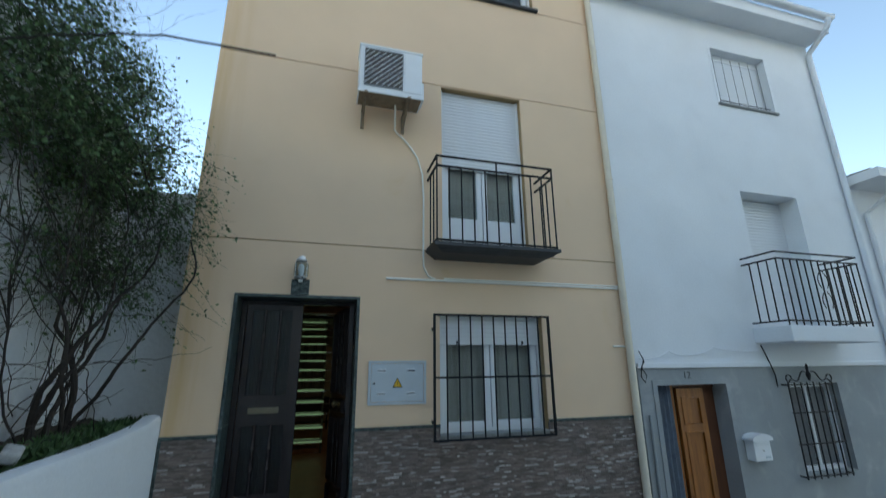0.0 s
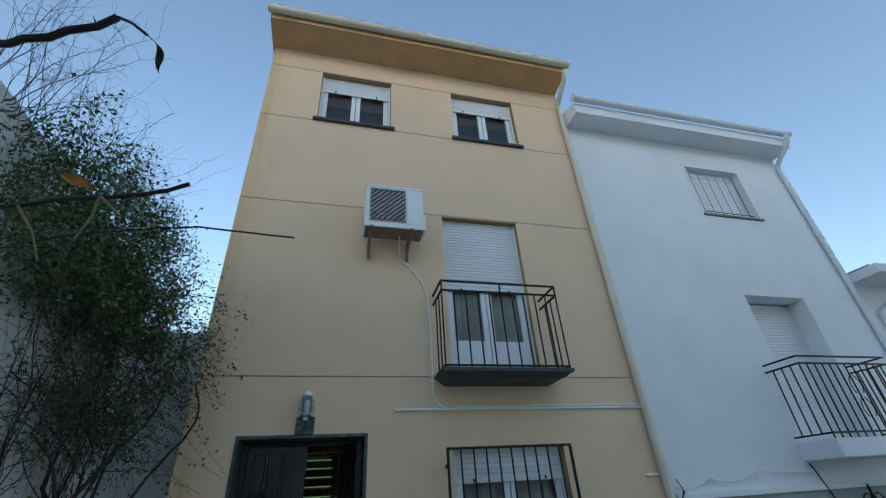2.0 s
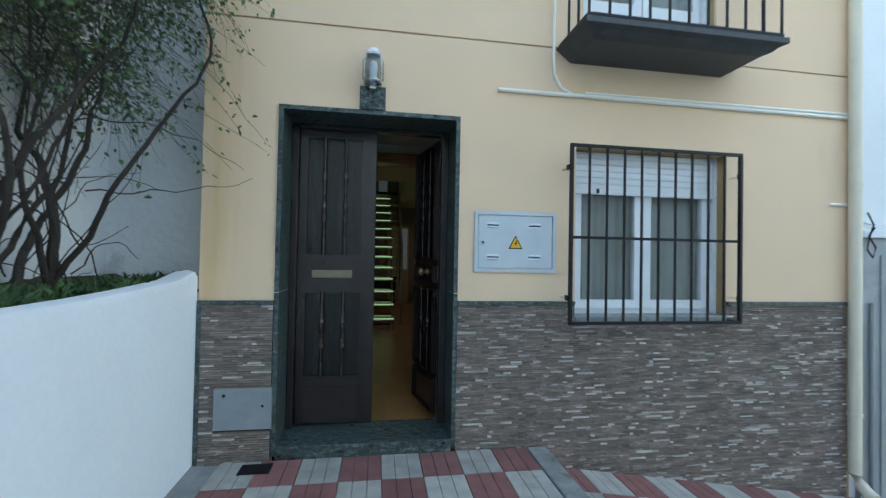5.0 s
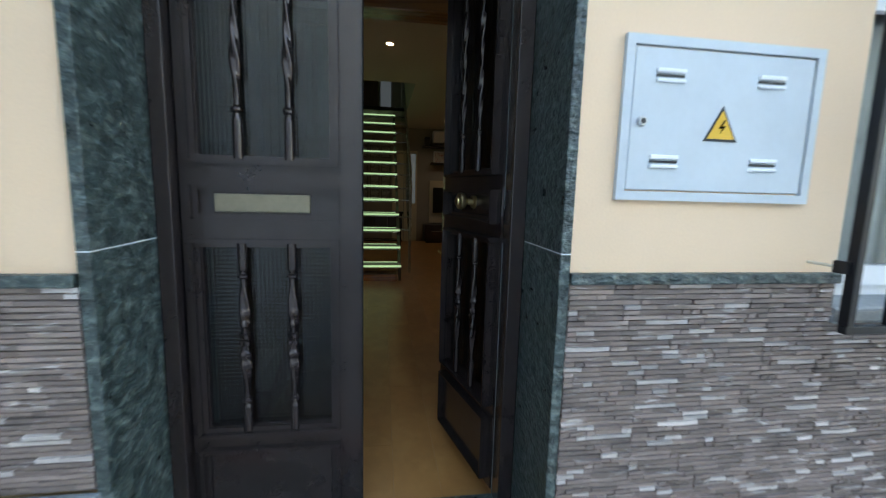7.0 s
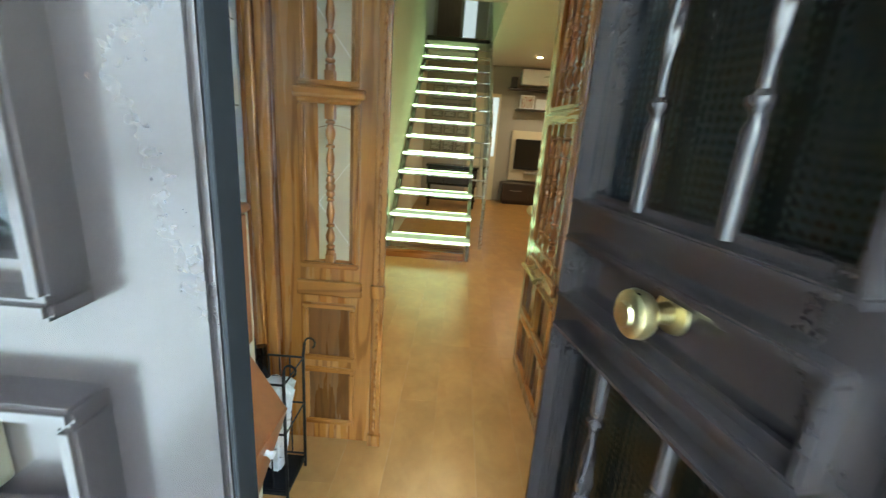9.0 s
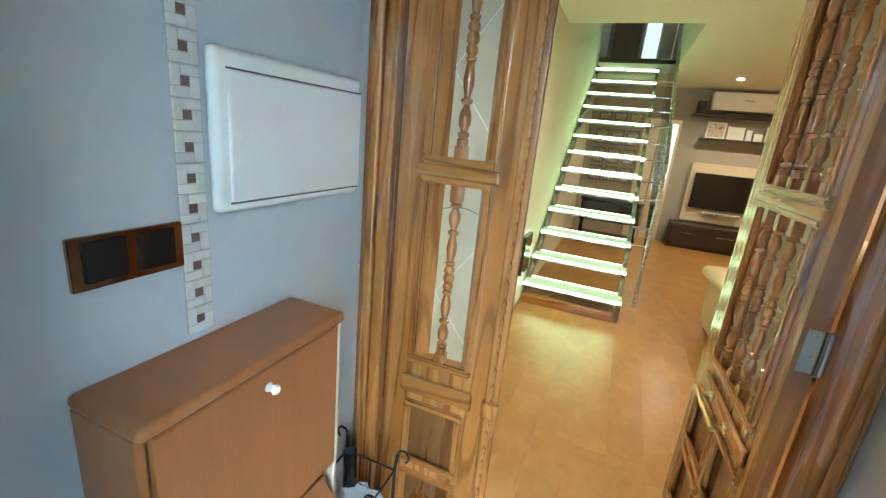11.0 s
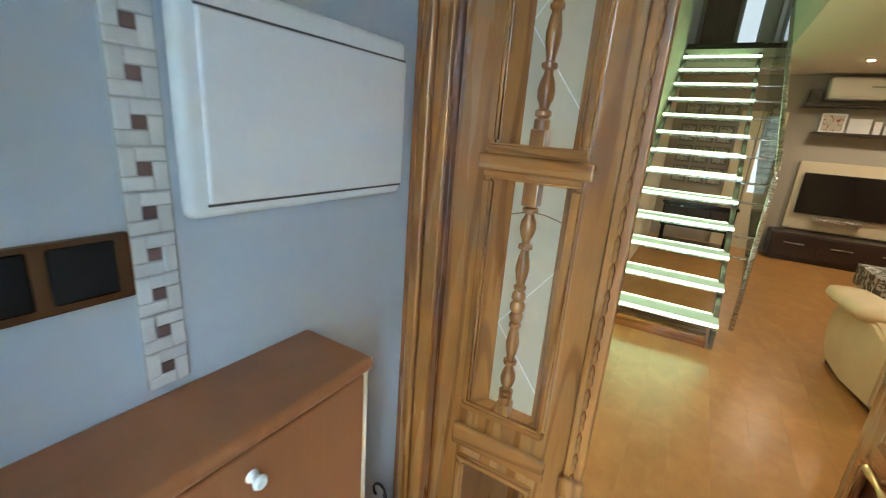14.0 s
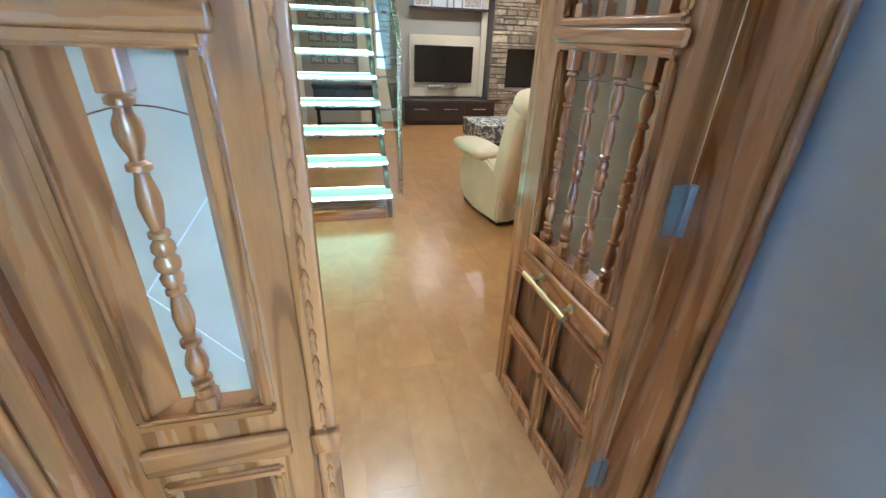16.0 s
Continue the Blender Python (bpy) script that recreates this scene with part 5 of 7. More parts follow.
        tube(b, [q + off for q in pts], 0.0045, 5, 0.0012)
        part("shoot", b, BARK, t, smooth=True)
        if z1 > 1.9:
            lv = bmesh.new()
            for q in pts[3:]:
                for _ in range(5):
                    leaf_at(lv, q + off + Vector([rng.gauss(0, 0.04) for _ in range(3)]), rng.uniform(0.02, 0.04), rng)
            part("shoot_foliage", lv, LEAF, t)


climbing_vine()


def bed_plant(x, y, z, n, size, seed, mat, label):
    rng = random.Random(seed)
    t = thing("bed_plant", (x, y, z), label, "plant", "low plants in the bed")
    b = bmesh.new()
    for _ in range(n):
        d = Vector((rng.gauss(0, 0.6), rng.gauss(0, 0.6), 1)).normalized()
        L = size * rng.uniform(0.5, 1.2)
        side = d.cross(Vector((rng.gauss(0, 1), rng.gauss(0, 1), 0))).normalized() * L * 0.09
        p = Vector((rng.gauss(0, size * 0.5), rng.gauss(0, size * 0.8), 0))
        q = p + d * L * 0.6
        r = p + d * L + Vector((d.x, d.y, -0.3)) * L * 0.25
        v = [b.verts.new(k) for k in (p, q + side, r, q - side)]
        b.faces.new(v)
    part("leaves", b, mat, t)


HERB = material("bed_herb", (0.055, 0.11, 0.035), 0.6, spread=0.4, scale=6, bump=0.0, per_island=0.4)
DRY = material("dry_stalks", (0.10, 0.075, 0.06), 0.9, spread=0.4, scale=6, bump=0.0, per_island=0.4)
for k in range(11):
    rr = random.Random(50 + k)
    bed_plant(-1.68 + 0.12 * math.sin(k * 2.1), 2.5 + 0.21 * k, 1.04 - 0.02 * (10 - k) * 0.2, 170, 0.12, k, HERB, "low leafy green weeds growing in the raised bed")
for k in range(5):
    bed_plant(-1.80 + 0.05 * math.sin(k), 1.7 + 0.33 * k, 1.03, 70, 0.15, 90 + k, DRY, "withered brown stalks standing in the raised bed")
BLOCK_GREY = material("broken_concrete", (0.45, 0.45, 0.44), 0.9, spread=0.3, scale=14, fine=80, bump=0.6)
bl = thing("rubble_block", (-1.60, 3.05, 1.07), "pale broken concrete block lying in the raised bed", "block")
bb = soft_box(-0.045, 0.045, -0.075, 0.075, -0.01, 0.055, 0.015, 2)
bmesh.ops.transform(bb, matrix=pose(0, 0, 0.02, 12, 18, 25), verts=bb.verts[:])
part("block", bb, BLOCK_GREY, bl)


AUTUMN = material("autumn_leaf", (0.42, 0.15, 0.025), 0.7, spread=0.3, scale=60, bump=0.0)
STRAW = material("straw_shoot", (0.30, 0.22, 0.12), 0.8, spread=0.2, scale=40, bump=0.0)


def rose_branches():
    t = thing("rose_bush", (-1.72, 0.55, 1.0), "long thorny rose canes arching out of the raised bed", "rose bush")
    off = Vector((1.72, -0.55, -1.0))
    for pts, r0, r1 in (([[-0.122, 0.748, 2.141], [-0.23, 0.768, 2.158], [-0.332, 0.794, 2.179], [-0.481, 0.837, 2.185], [-0.652, 0.903, 2.191], [-0.846, 0.996, 2.189]], 0.0020, 0.0038), ([[-0.138, 0.214, 1.85], [-0.172, 0.224, 1.843], [-0.233, 0.242, 1.845], [-0.299, 0.274, 1.852], [-0.407, 0.343, 1.874]], 0.0018, 0.0028), ([[-0.142, 0.081, 1.855], [-0.162, 0.084, 1.841], [-0.182, 0.09, 1.837], [-0.205, 0.1, 1.841], [-0.285, 0.146, 1.871]], 0.0020, 0.0027)):
        pts = [Vector(p) for p in pts]
        last, root = pts[-1], Vector((-1.72, 0.55 + 0.1 * r0, 1.0))
        pts += [last.lerp(root, u) + Vector((0, 0, 0.22 * math.sin(math.pi * u) * (1 - u))) for u in (0.25, 0.5, 0.75, 1.0)]
        b = bmesh.new()
        fine = []
        for p, q in zip(pts, pts[1:]):
            n = max(2, int((q - p).length / 0.03))
            fine += [p.lerp(q, k / n) + 0.0015 * Vector((math.sin(k * 2.1), math.sin(k * 1.7), math.sin(k * 2.9))) for k in range(n)]
        fine.append(pts[-1])
        tube(b, [q + off for q in fine], r0, 7, r1)
        cane = part("cane", b, BARK, t, smooth=True)
        th = bmesh.new()
        rng = random.Random(int(r1 * 10000))
        for q in fine[1:60:2]:
            d = Vector((rng.gauss(0, 0.5), rng.gauss(0, 0.5), rng.choice((-1, 1)))).normalized()
            tube(th, [q + off, q + off + d * r0 * 3.0], r0 * 0.45, 4, r0 * 0.05)
        part("thorn", th, BARK, cane)
    lf = bmesh.new()
    pts = [Vector(p) + off for p in [[-0.142, 0.081, 1.855], [-0.14, 0.089, 1.863], [-0.138, 0.1, 1.87], [-0.136, 0.126, 1.87]]]
    tube(lf, pts[:3], 0.0009, 5, 0.0009)
    d = (pts[3] - pts[2])
    side = d.cross(Vector((0.3, 1, 0.2))).normalized() * 0.0045
    prev = None
    for k in range(9):
        u = k / 8
        c = pts[2].lerp(pts[3], u) + Vector((0.003 * math.sin(u * 5), 0.0, 0.002 * math.sin(u * 4)))
        w = side * math.sin(math.pi * min(1, 0.12 + 0.88 * u)) ** 0.7
        fold = Vector((0, 0.003, 0)) * math.sin(math.pi * u)
        now = [lf.verts.new(c - w), lf.verts.new(c + fold), lf.verts.new(c + w)]
        if prev:
            for i in (0, 1):
                lf.faces.new((prev[i], prev[i + 1], now[i + 1], now[i]))
        prev = now
    part("withered_leaf", lf, BARK, t, "curled withered dark leaf", smooth=True)
    # an orange autumn leaf and two dry shoots on the middle cane
    dead = bmesh.new()
    a, b = Vector((-0.234, 0.229, 1.860)) + off, Vector((-0.209, 0.231, 1.849)) + off
    across = (b - a).cross(Vector((0, 1, 0.25))).normalized() * 0.0042
    prev = None
    for k in range(9):
        u = k / 8
        c, w = a.lerp(b, u) + Vector((0, 0.002 * math.sin(u * 6), 0)), across * (math.sin(math.pi * min(1, 0.08 + 0.9 * u)) ** 0.8)
        now = [dead.verts.new(c - w), dead.verts.new(c + Vector((0, 0.0015, 0))), dead.verts.new(c + w)]
        if prev:
            for i in (0, 1):
                dead.faces.new((prev[i], prev[i + 1], now[i + 1], now[i]))
        prev = now
    part("autumn_leaf", dead, AUTUMN, t, "orange-brown autumn leaf", smooth=True)
    for shoot in ([(-0.204, 0.2325, 1.844), (-0.208, 0.240, 1.828), (-0.216, 0.2455, 1.811)], [(-0.204, 0.2325, 1.844), (-0.196, 0.236, 1.837), (-0.190, 0.238, 1.833)], [(-0.274, 0.261, 1.848), (-0.2655, 0.2757, 1.833), (-0.2607, 0.289, 1.8134)]):
        q = bmesh.new()
        tube(q, [Vector(p) + off for p in shoot], 0.0013, 6, 0.0007)
        part("dry_shoot", q, STRAW, t, "thin straw-coloured dry shoot", smooth=True)


rose_branches()

# ---- staircase ----
SX0, SX1, SY, SZ, GOING, RISE, STEPS = -0.806, 0.117, 8.885, 0.181, 0.297, 0.212, 13


def staircase():
    t = thing("staircase", (0, SY, 0), "open staircase with frosted glass treads edged by bright green-white light strips", "staircase")
    first = None
    for i in range(STEPS):
        y, z = i * GOING, SZ + i * RISE
        s = new("tread", first.data) if first else part("tread", soft_box(SX0, SX1, 0.012, 0.258, -0.006, 0.030, 0.003), TREAD, t, "frosted glass tread")
        s.parent, s.location = t, (0, y, z)
        if first is None:
            first = s
            strip = soft_box(SX0 + 0.004, SX1 - 0.004, -0.004, 0.010, 0.002, 0.026, 0.002)
            lamp = part("light_strip", strip, LED, s, "glowing green-white light strip")
            back = part("light_strip", soft_box(SX0 + 0.05, SX1 - 0.05, 0.225, 0.245, 0.0305, 0.036, 0.002), LED, s)
            under = part("tread_carrier", soft_box(SX0, SX1, 0.03, 0.24, -0.022, -0.0065, 0.003), STEEL, s)
        else:
            for src in (lamp, back, under):
                c = new(src.name.split(".")[0], src.data)
                c.parent = s
    for x in (SX0 + 0.02, SX1 - 0.02):
        b = bmesh.new()
        y0, z0, y1, z1 = 0.06, SZ - 0.10, 0.06 + (STEPS) * GOING, SZ + STEPS * RISE - 0.10
        v = [b.verts.new((x + sx, y, z)) for sx in (-0.02, 0.02) for y, z in ((y0, z0 - 0.05), (y0, z0 + 0.05), (y1, z1 + 0.05), (y1, z1 - 0.05))]
        for f in ((0, 1, 2, 3), (7, 6, 5, 4), (0, 4, 5, 1), (1, 5, 6, 2), (2, 6, 7, 3), (3, 7, 4, 0)):
            b.faces.new([v[i] for i in f])
        part("stringer", b, DARK_STEEL, t)
    for i in range(STEPS):
        p = part("tread_support", quad_box(SX1 - 0.035, SX1 - 0.005, 0.07 + i * GOING, 0.10 + i * GOING, SZ + i * RISE - 0.13, SZ + i * RISE - 0.023), DARK_STEEL, t)
    part("foot_post", soft_box(SX1 - 0.035, SX1 - 0.005, 0.0, 0.03, 0.0, SZ - 0.023, 0.002), DARK_STEEL, t)
    part("bottom_plinth", soft_box(SX0, SX1 - 0.06, -0.01, 0.26, 0.0, 0.085, 0.004), OAK_ACROSS, t, "oak plinth under the lowest tread")
    part("landing_edge", soft_box(SX0, SX1 + 0.1, STEPS * GOING - 0.02, STEPS * GOING + 0.02, SZ + (STEPS - 0.1) * RISE - 0.02, SZ + STEPS * RISE + 0.02, 0.004), DARK_WOOD, t)
    landing = part("landing", quad_box(SX0, SX1 + 0.2, STEPS * GOING + 0.02, STEPS * GOING + 1.8, SZ + STEPS * RISE - 0.16, SZ + STEPS * RISE + 0.02), DARK_WOOD, t)
    # glass balustrade carried on steel stand-offs
    gx = 0.262
    b = bmesh.new()
    ya, yb = 0.56, 0.56 + 3.2
    sl = RISE / GOING
    base = lambda y: SZ + y * sl
    v = [b.verts.new((gx + sx, y, z)) for sx in (-0.005, 0.005) for y, z in ((ya, base(ya) - 0.30), (ya, base(ya) + 0.78), (yb, base(yb) + 0.78), (yb, base(yb) - 0.30))]
    for f in ((0, 1, 2, 3), (7, 6, 5, 4), (0, 4, 5, 1), (1, 5, 6, 2), (2, 6, 7, 3), (3, 7, 4, 0)):
        b.faces.new([v[i] for i in f])
    g = part("glass_panel", b, CLEAR, t, "clear glass balustrade")
    g.visible_shadow = False
    b = bmesh.new()
    tube(b, [(gx, ya, 0.0), (gx, ya, base(ya) + 0.74), (gx, ya + 0.03, base(ya) + 0.82), (gx, ya + 0.08, base(ya + 0.08) + 0.84), (gx, yb, base(yb) + 0.84)], 0.021, 10)
    part("handrail", b, STEEL, t, "brushed steel handrail and post", smooth=True)
    for i in (2, 4, 6, 8, 10, 12):
        for dz in (0.01, 0.20):
            b = bmesh.new()
            y, z = i * GOING + 0.12, SZ + i * RISE + dz
            tube(b, [(SX1 - 0.02, y, z), (gx + 0.022, y, z)], 0.012, 8)
            tube(b, [(gx + 0.006, y, z), (gx + 0.026, y, z)], 0.024, 12)
            part("stand_off", b, STEEL, t, smooth=True)


DARK_STEEL = material("dark_steel", (0.20, 0.19, 0.165), 0.4, metal=0.7, spread=0.15, scale=10)
staircase()

# ---- inner oak door ----
def carved_spindle(parent, x, y, z0, z1, r, swap=False):
    h = z1 - z0
    half = ((0.0, 0.92), (0.085, 0.92), (0.09, 0.62), (0.10, 0.95), (0.112, 0.95), (0.12, 0.55), (0.13, 0.60), (0.15, 0.92), (0.175, 1.0), (0.20, 0.85), (0.225, 0.52), (0.235, 0.50), (0.242, 0.88), (0.256, 0.90), (0.262, 0.52),
            (0.275, 0.55), (0.31, 0.80), (0.34, 0.88), (0.375, 0.72), (0.405, 0.52), (0.412, 0.80), (0.424, 0.80), (0.43, 0.56), (0.445, 0.85), (0.462, 0.92), (0.475, 0.66), (0.488, 0.95), (0.50, 1.0))
    rows = [(z0 + h * u, r * k) for u, k in half] + [(z1 - h * u, r * k) for u, k in half[-2::-1]]
    b = bmesh.new()
    lathe(b, rows, (x, y, 0), 14)
    sp = part("spindle", b, OAK, parent, "turned oak spindle", smooth=True)
    for za, zb in ((z0, z0 + 0.10 * h * 0.55), (z1 - 0.10 * h * 0.9, z1)):
        part("spindle_block", soft_box(x - r * 0.95, x + r * 0.95, y - r * 0.95, y + r * 0.95, za, zb, 0.003), OAK, sp)


def oak_leaf(name, label, at, width, depth, pane_x, glass_x, panes, panels, spindles, turn, astragal):
    """An oak door leaf in local x from 0 (hinge) to width, the face towards the street at y 0."""
    t = thing(name, at, label, "door", "inner door leaves", turn)
    W, H, D = width, 2.24, depth
    rim = 0.016
    holes = [(pane_x[0], pane_x[1], z0 - rim, z1 + rim) for z0, z1 in panes]
    for a, b in panels:
        holes += [(a, b, 0.40, 0.65), (a, b, 0.085, 0.355)]
    part("leaf_frame", sheet((0, W), (0, H), (0, D), holes), OAK, t)
    for x0, x1, z0, z1 in holes:
        w, low = 0.018, z1 < 0.7
        for q in ((x0 - 0.006, x1 + 0.006, z0 - 0.006, z0 + w), (x0 - 0.006, x1 + 0.006, z1 - w, z1 + 0.006), (x0 - 0.006, x0 + w, z0 + w, z1 - w), (x1 - w, x1 + 0.006, z0 + w, z1 - w)):
            m = bmesh.new()
            box(m, q[0], q[1], -0.012 if low else -0.016, 0.006, q[2], q[3])
            box(m, q[0], q[1], D - 0.006, D + 0.012, q[2], q[3])
            bmesh.ops.bevel(m, geom=m.edges[:], offset=0.006, segments=3, affect="EDGES")
            part("moulding", m, OAK_ACROSS if q[1] - q[0] > q[3] - q[2] else OAK, t, smooth=True)
        if low:
            part("panel", soft_box(x0, x1, 0.014, D - 0.014, z0, z1, 0.006, 2), OAK_DARK, t, "dark oak panel")
            continue
        # splayed lining that narrows towards the glass
        m = bmesh.new()
        g0, g1, k = glass_x[0], glass_x[1], rim
        front = [m.verts.new(v) for v in ((x0, 0.004, z0), (x1, 0.004, z0), (x1, 0.004, z1), (x0, 0.004, z1))]
        step = [m.verts.new(v) for v in ((x0 + w * 0.9, 0.010, z0 + w * 0.5), (x1 - w * 0.9, 0.010, z0 + w * 0.5), (x1 - w * 0.9, 0.010, z1 - w * 0.5), (x0 + w * 0.9, 0.010, z1 - w * 0.5))]
        back = [m.verts.new(v) for v in ((g0, D - 0.006, z0 + k), (g1, D - 0.006, z0 + k), (g1, D - 0.006, z1 - k), (g0, D - 0.006, z1 - k))]
        rear = [m.verts.new(v) for v in ((x0, D - 0.006, z0), (x1, D - 0.006, z0), (x1, D - 0.006, z1), (x0, D - 0.006, z1))]
        for ra, rb in ((front, step), (step, back), (back, rear), (rear, front)):
            for n in range(4):
                m.faces.new((ra[n], ra[(n + 1) % 4], rb[(n + 1) % 4], rb[n]))
        part("glazing_bevel", m, OAK, t)
        z0, z1 = z0 + k, z1 - k
        p = part("pane", quad_box(g0 - 0.002, g1 + 0.002, D - 0.0055, D - 0.002, z0, z1), ETCHED, t, "pale frosted glass pane with etched lines")
        for n in range(3):
            e = bmesh.new()
            zc = z0 + (z1 - z0) * (0.25 + 0.27 * n)
            if n == 2:
                zc = z1 - 0.085
            tube(e, [(g0 + (g1 - g0) * u, D - 0.0065, zc + (0.012 * math.sin(u * math.pi) if n == 2 else (0.16 * (u - 0.5) * (1 if n else -1)))) for u in [i / 10 for i in range(11)]], 0.0012, 4)
            part("etched_line", e, OAK_DARK if n == 2 else PVC, p)
        p.visible_shadow = False
        for n in range(spindles):
            carved_spindle(t, (g0 + (g1 - g0) * (n + 0.5) / spindles) if spindles > 1 else (g0 + g1) / 2 - 0.006, 0.012, z0, z1, 0.0185 if spindles == 1 else 0.0175)
    ra, rb = pane_x[0] - 0.022, pane_x[1] + 0.022
    for z0, z1 in ((0.69, 0.755), (1.44, 1.478)):
        for y0, y1 in ((-0.018, 0.0), (D, D + 0.018)):
            part("rail_moulding", soft_box(ra, rb, y0, y1, z0, z1, 0.008, 3), OAK_ACROSS, t, smooth=True)
    if astragal:
        a = W - 0.012
        part("cover_strip", soft_box(a - 0.016, a + 0.030, -0.018, 0.0, 0.0, H, 0.006, 3), OAK, t, smooth=True)
        seed_data = None
        z = 0.10
        while z < H - 0.05:
            if seed_data is None:
                b = bmesh.new()
                lathe(b, [(-0.028, 0.002), (-0.016, 0.006), (0.0, 0.004), (0.012, 0.0065), (0.028, 0.002)], (0, 0, 0), 8)
                o = part("carved_bead", b, OAK, t, smooth=True)
                seed_data = o.data
            else:
                o = new("carved_bead", seed_data)
                o.parent = t
            o.location = (a + 0.007, -0.018, z)
            z += 0.058
        for z in (0.0, 0.70):
            part("block", soft_box(a - 0.022, a + 0.036, -0.032, -0.006, z, z + 0.055, 0.005, 2), OAK, t)
    return t


def oak_door():
    c = thing("door_casing", (0, 6.03, 0), "moulded honey oak casing of the inner double door", "door frame")
    for x0, x1 in ((-0.856, -0.755), (0.452, 0.503)):
        # The left jamb and its outer fillet take a darker, redder oak.
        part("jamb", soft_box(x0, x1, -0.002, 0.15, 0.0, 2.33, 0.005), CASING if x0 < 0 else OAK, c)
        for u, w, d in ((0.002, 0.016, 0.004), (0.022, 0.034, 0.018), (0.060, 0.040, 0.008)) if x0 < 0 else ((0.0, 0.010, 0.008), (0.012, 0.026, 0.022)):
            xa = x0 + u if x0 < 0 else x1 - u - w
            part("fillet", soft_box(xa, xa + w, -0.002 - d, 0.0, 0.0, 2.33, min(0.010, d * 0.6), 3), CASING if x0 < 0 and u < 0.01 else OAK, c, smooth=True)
    part("head", soft_box(-0.856, 0.503, -0.03, 0.15, 2.25, 2.36, 0.006), OAK_ACROSS, c)
    panes = ((0.828, 1.424), (1.500, 2.15))
    oak_leaf("inner_door_leaf", "closed narrow honey oak door leaf with glass and turned spindles", (-0.752, 6.066, 0.004), 0.40, 0.046, (0.090, 0.307), (0.143, 0.264), panes, ((0.092, 0.298),), 1, 0, True)
    leaf = oak_leaf("inner_door_leaf", "open wide honey oak door leaf with turned spindles and brass handle", (0.385, 6.165, 0.006), 0.70, 0.055, (0.070, 0.535), (0.082, 0.523), panes, ((0.055, 0.300), (0.332, 0.612)), 4, 0, False)
    leaf.matrix_basis = pose(0.385, 6.165, 0.006, 0, 0, -87.8) @ Matrix.Diagonal((-1, 1, 1, 1))
    for y, s in ((-0.018, -1), (0.073, 1)):
        h = bmesh.new()
        xh0, xh1, zz = 0.17, 0.44, 0.722
        bar_y = y + s * 0.048
        lathe(h, [(xh0 + (xh1 - xh0) * u, 0.006 + 0.005 * abs(math.sin(u * 9)) + (0.004 if u in (0, 1) else 0)) for u in [k / 30 for k in range(31)]], (0, bar_y, zz), 10, "x")
        for x in (xh0 + 0.04, xh1 - 0.04):
            tube(h, [(x, y, zz), (x, bar_y, zz)], 0.007, 8)
            tube(h, [(x, y, zz), (x, y + s * 0.006, zz)], 0.016, 12)
        part("pull_handle", h, BRASS, leaf, "ornate brass pull handle", smooth=True)
    for z in (0.17, 1.06, 1.95):
        b = bmesh.new()
        box(b, -0.003, -0.0005, 0.012, 0.046, z, z + 0.12)
        for sx, sz in ((0.020, 0.02), (0.036, 0.045), (0.020, 0.075), (0.036, 0.10)):
            lathe(b, [(-0.0045, 0.0038), (-0.0028, 0.0042)], (0, sx, z + sz), 10, "x")
        box(b, -0.010, -0.0005, 0.0502, 0.056, z, z + 0.12)
        lathe(b, [(z, 0.008), (z + 0.12, 0.008)], (-0.008, 0.060, 0), 10)
        part("hinge", b, ZINC, leaf, "zinc-plated butt hinge")


oak_door()


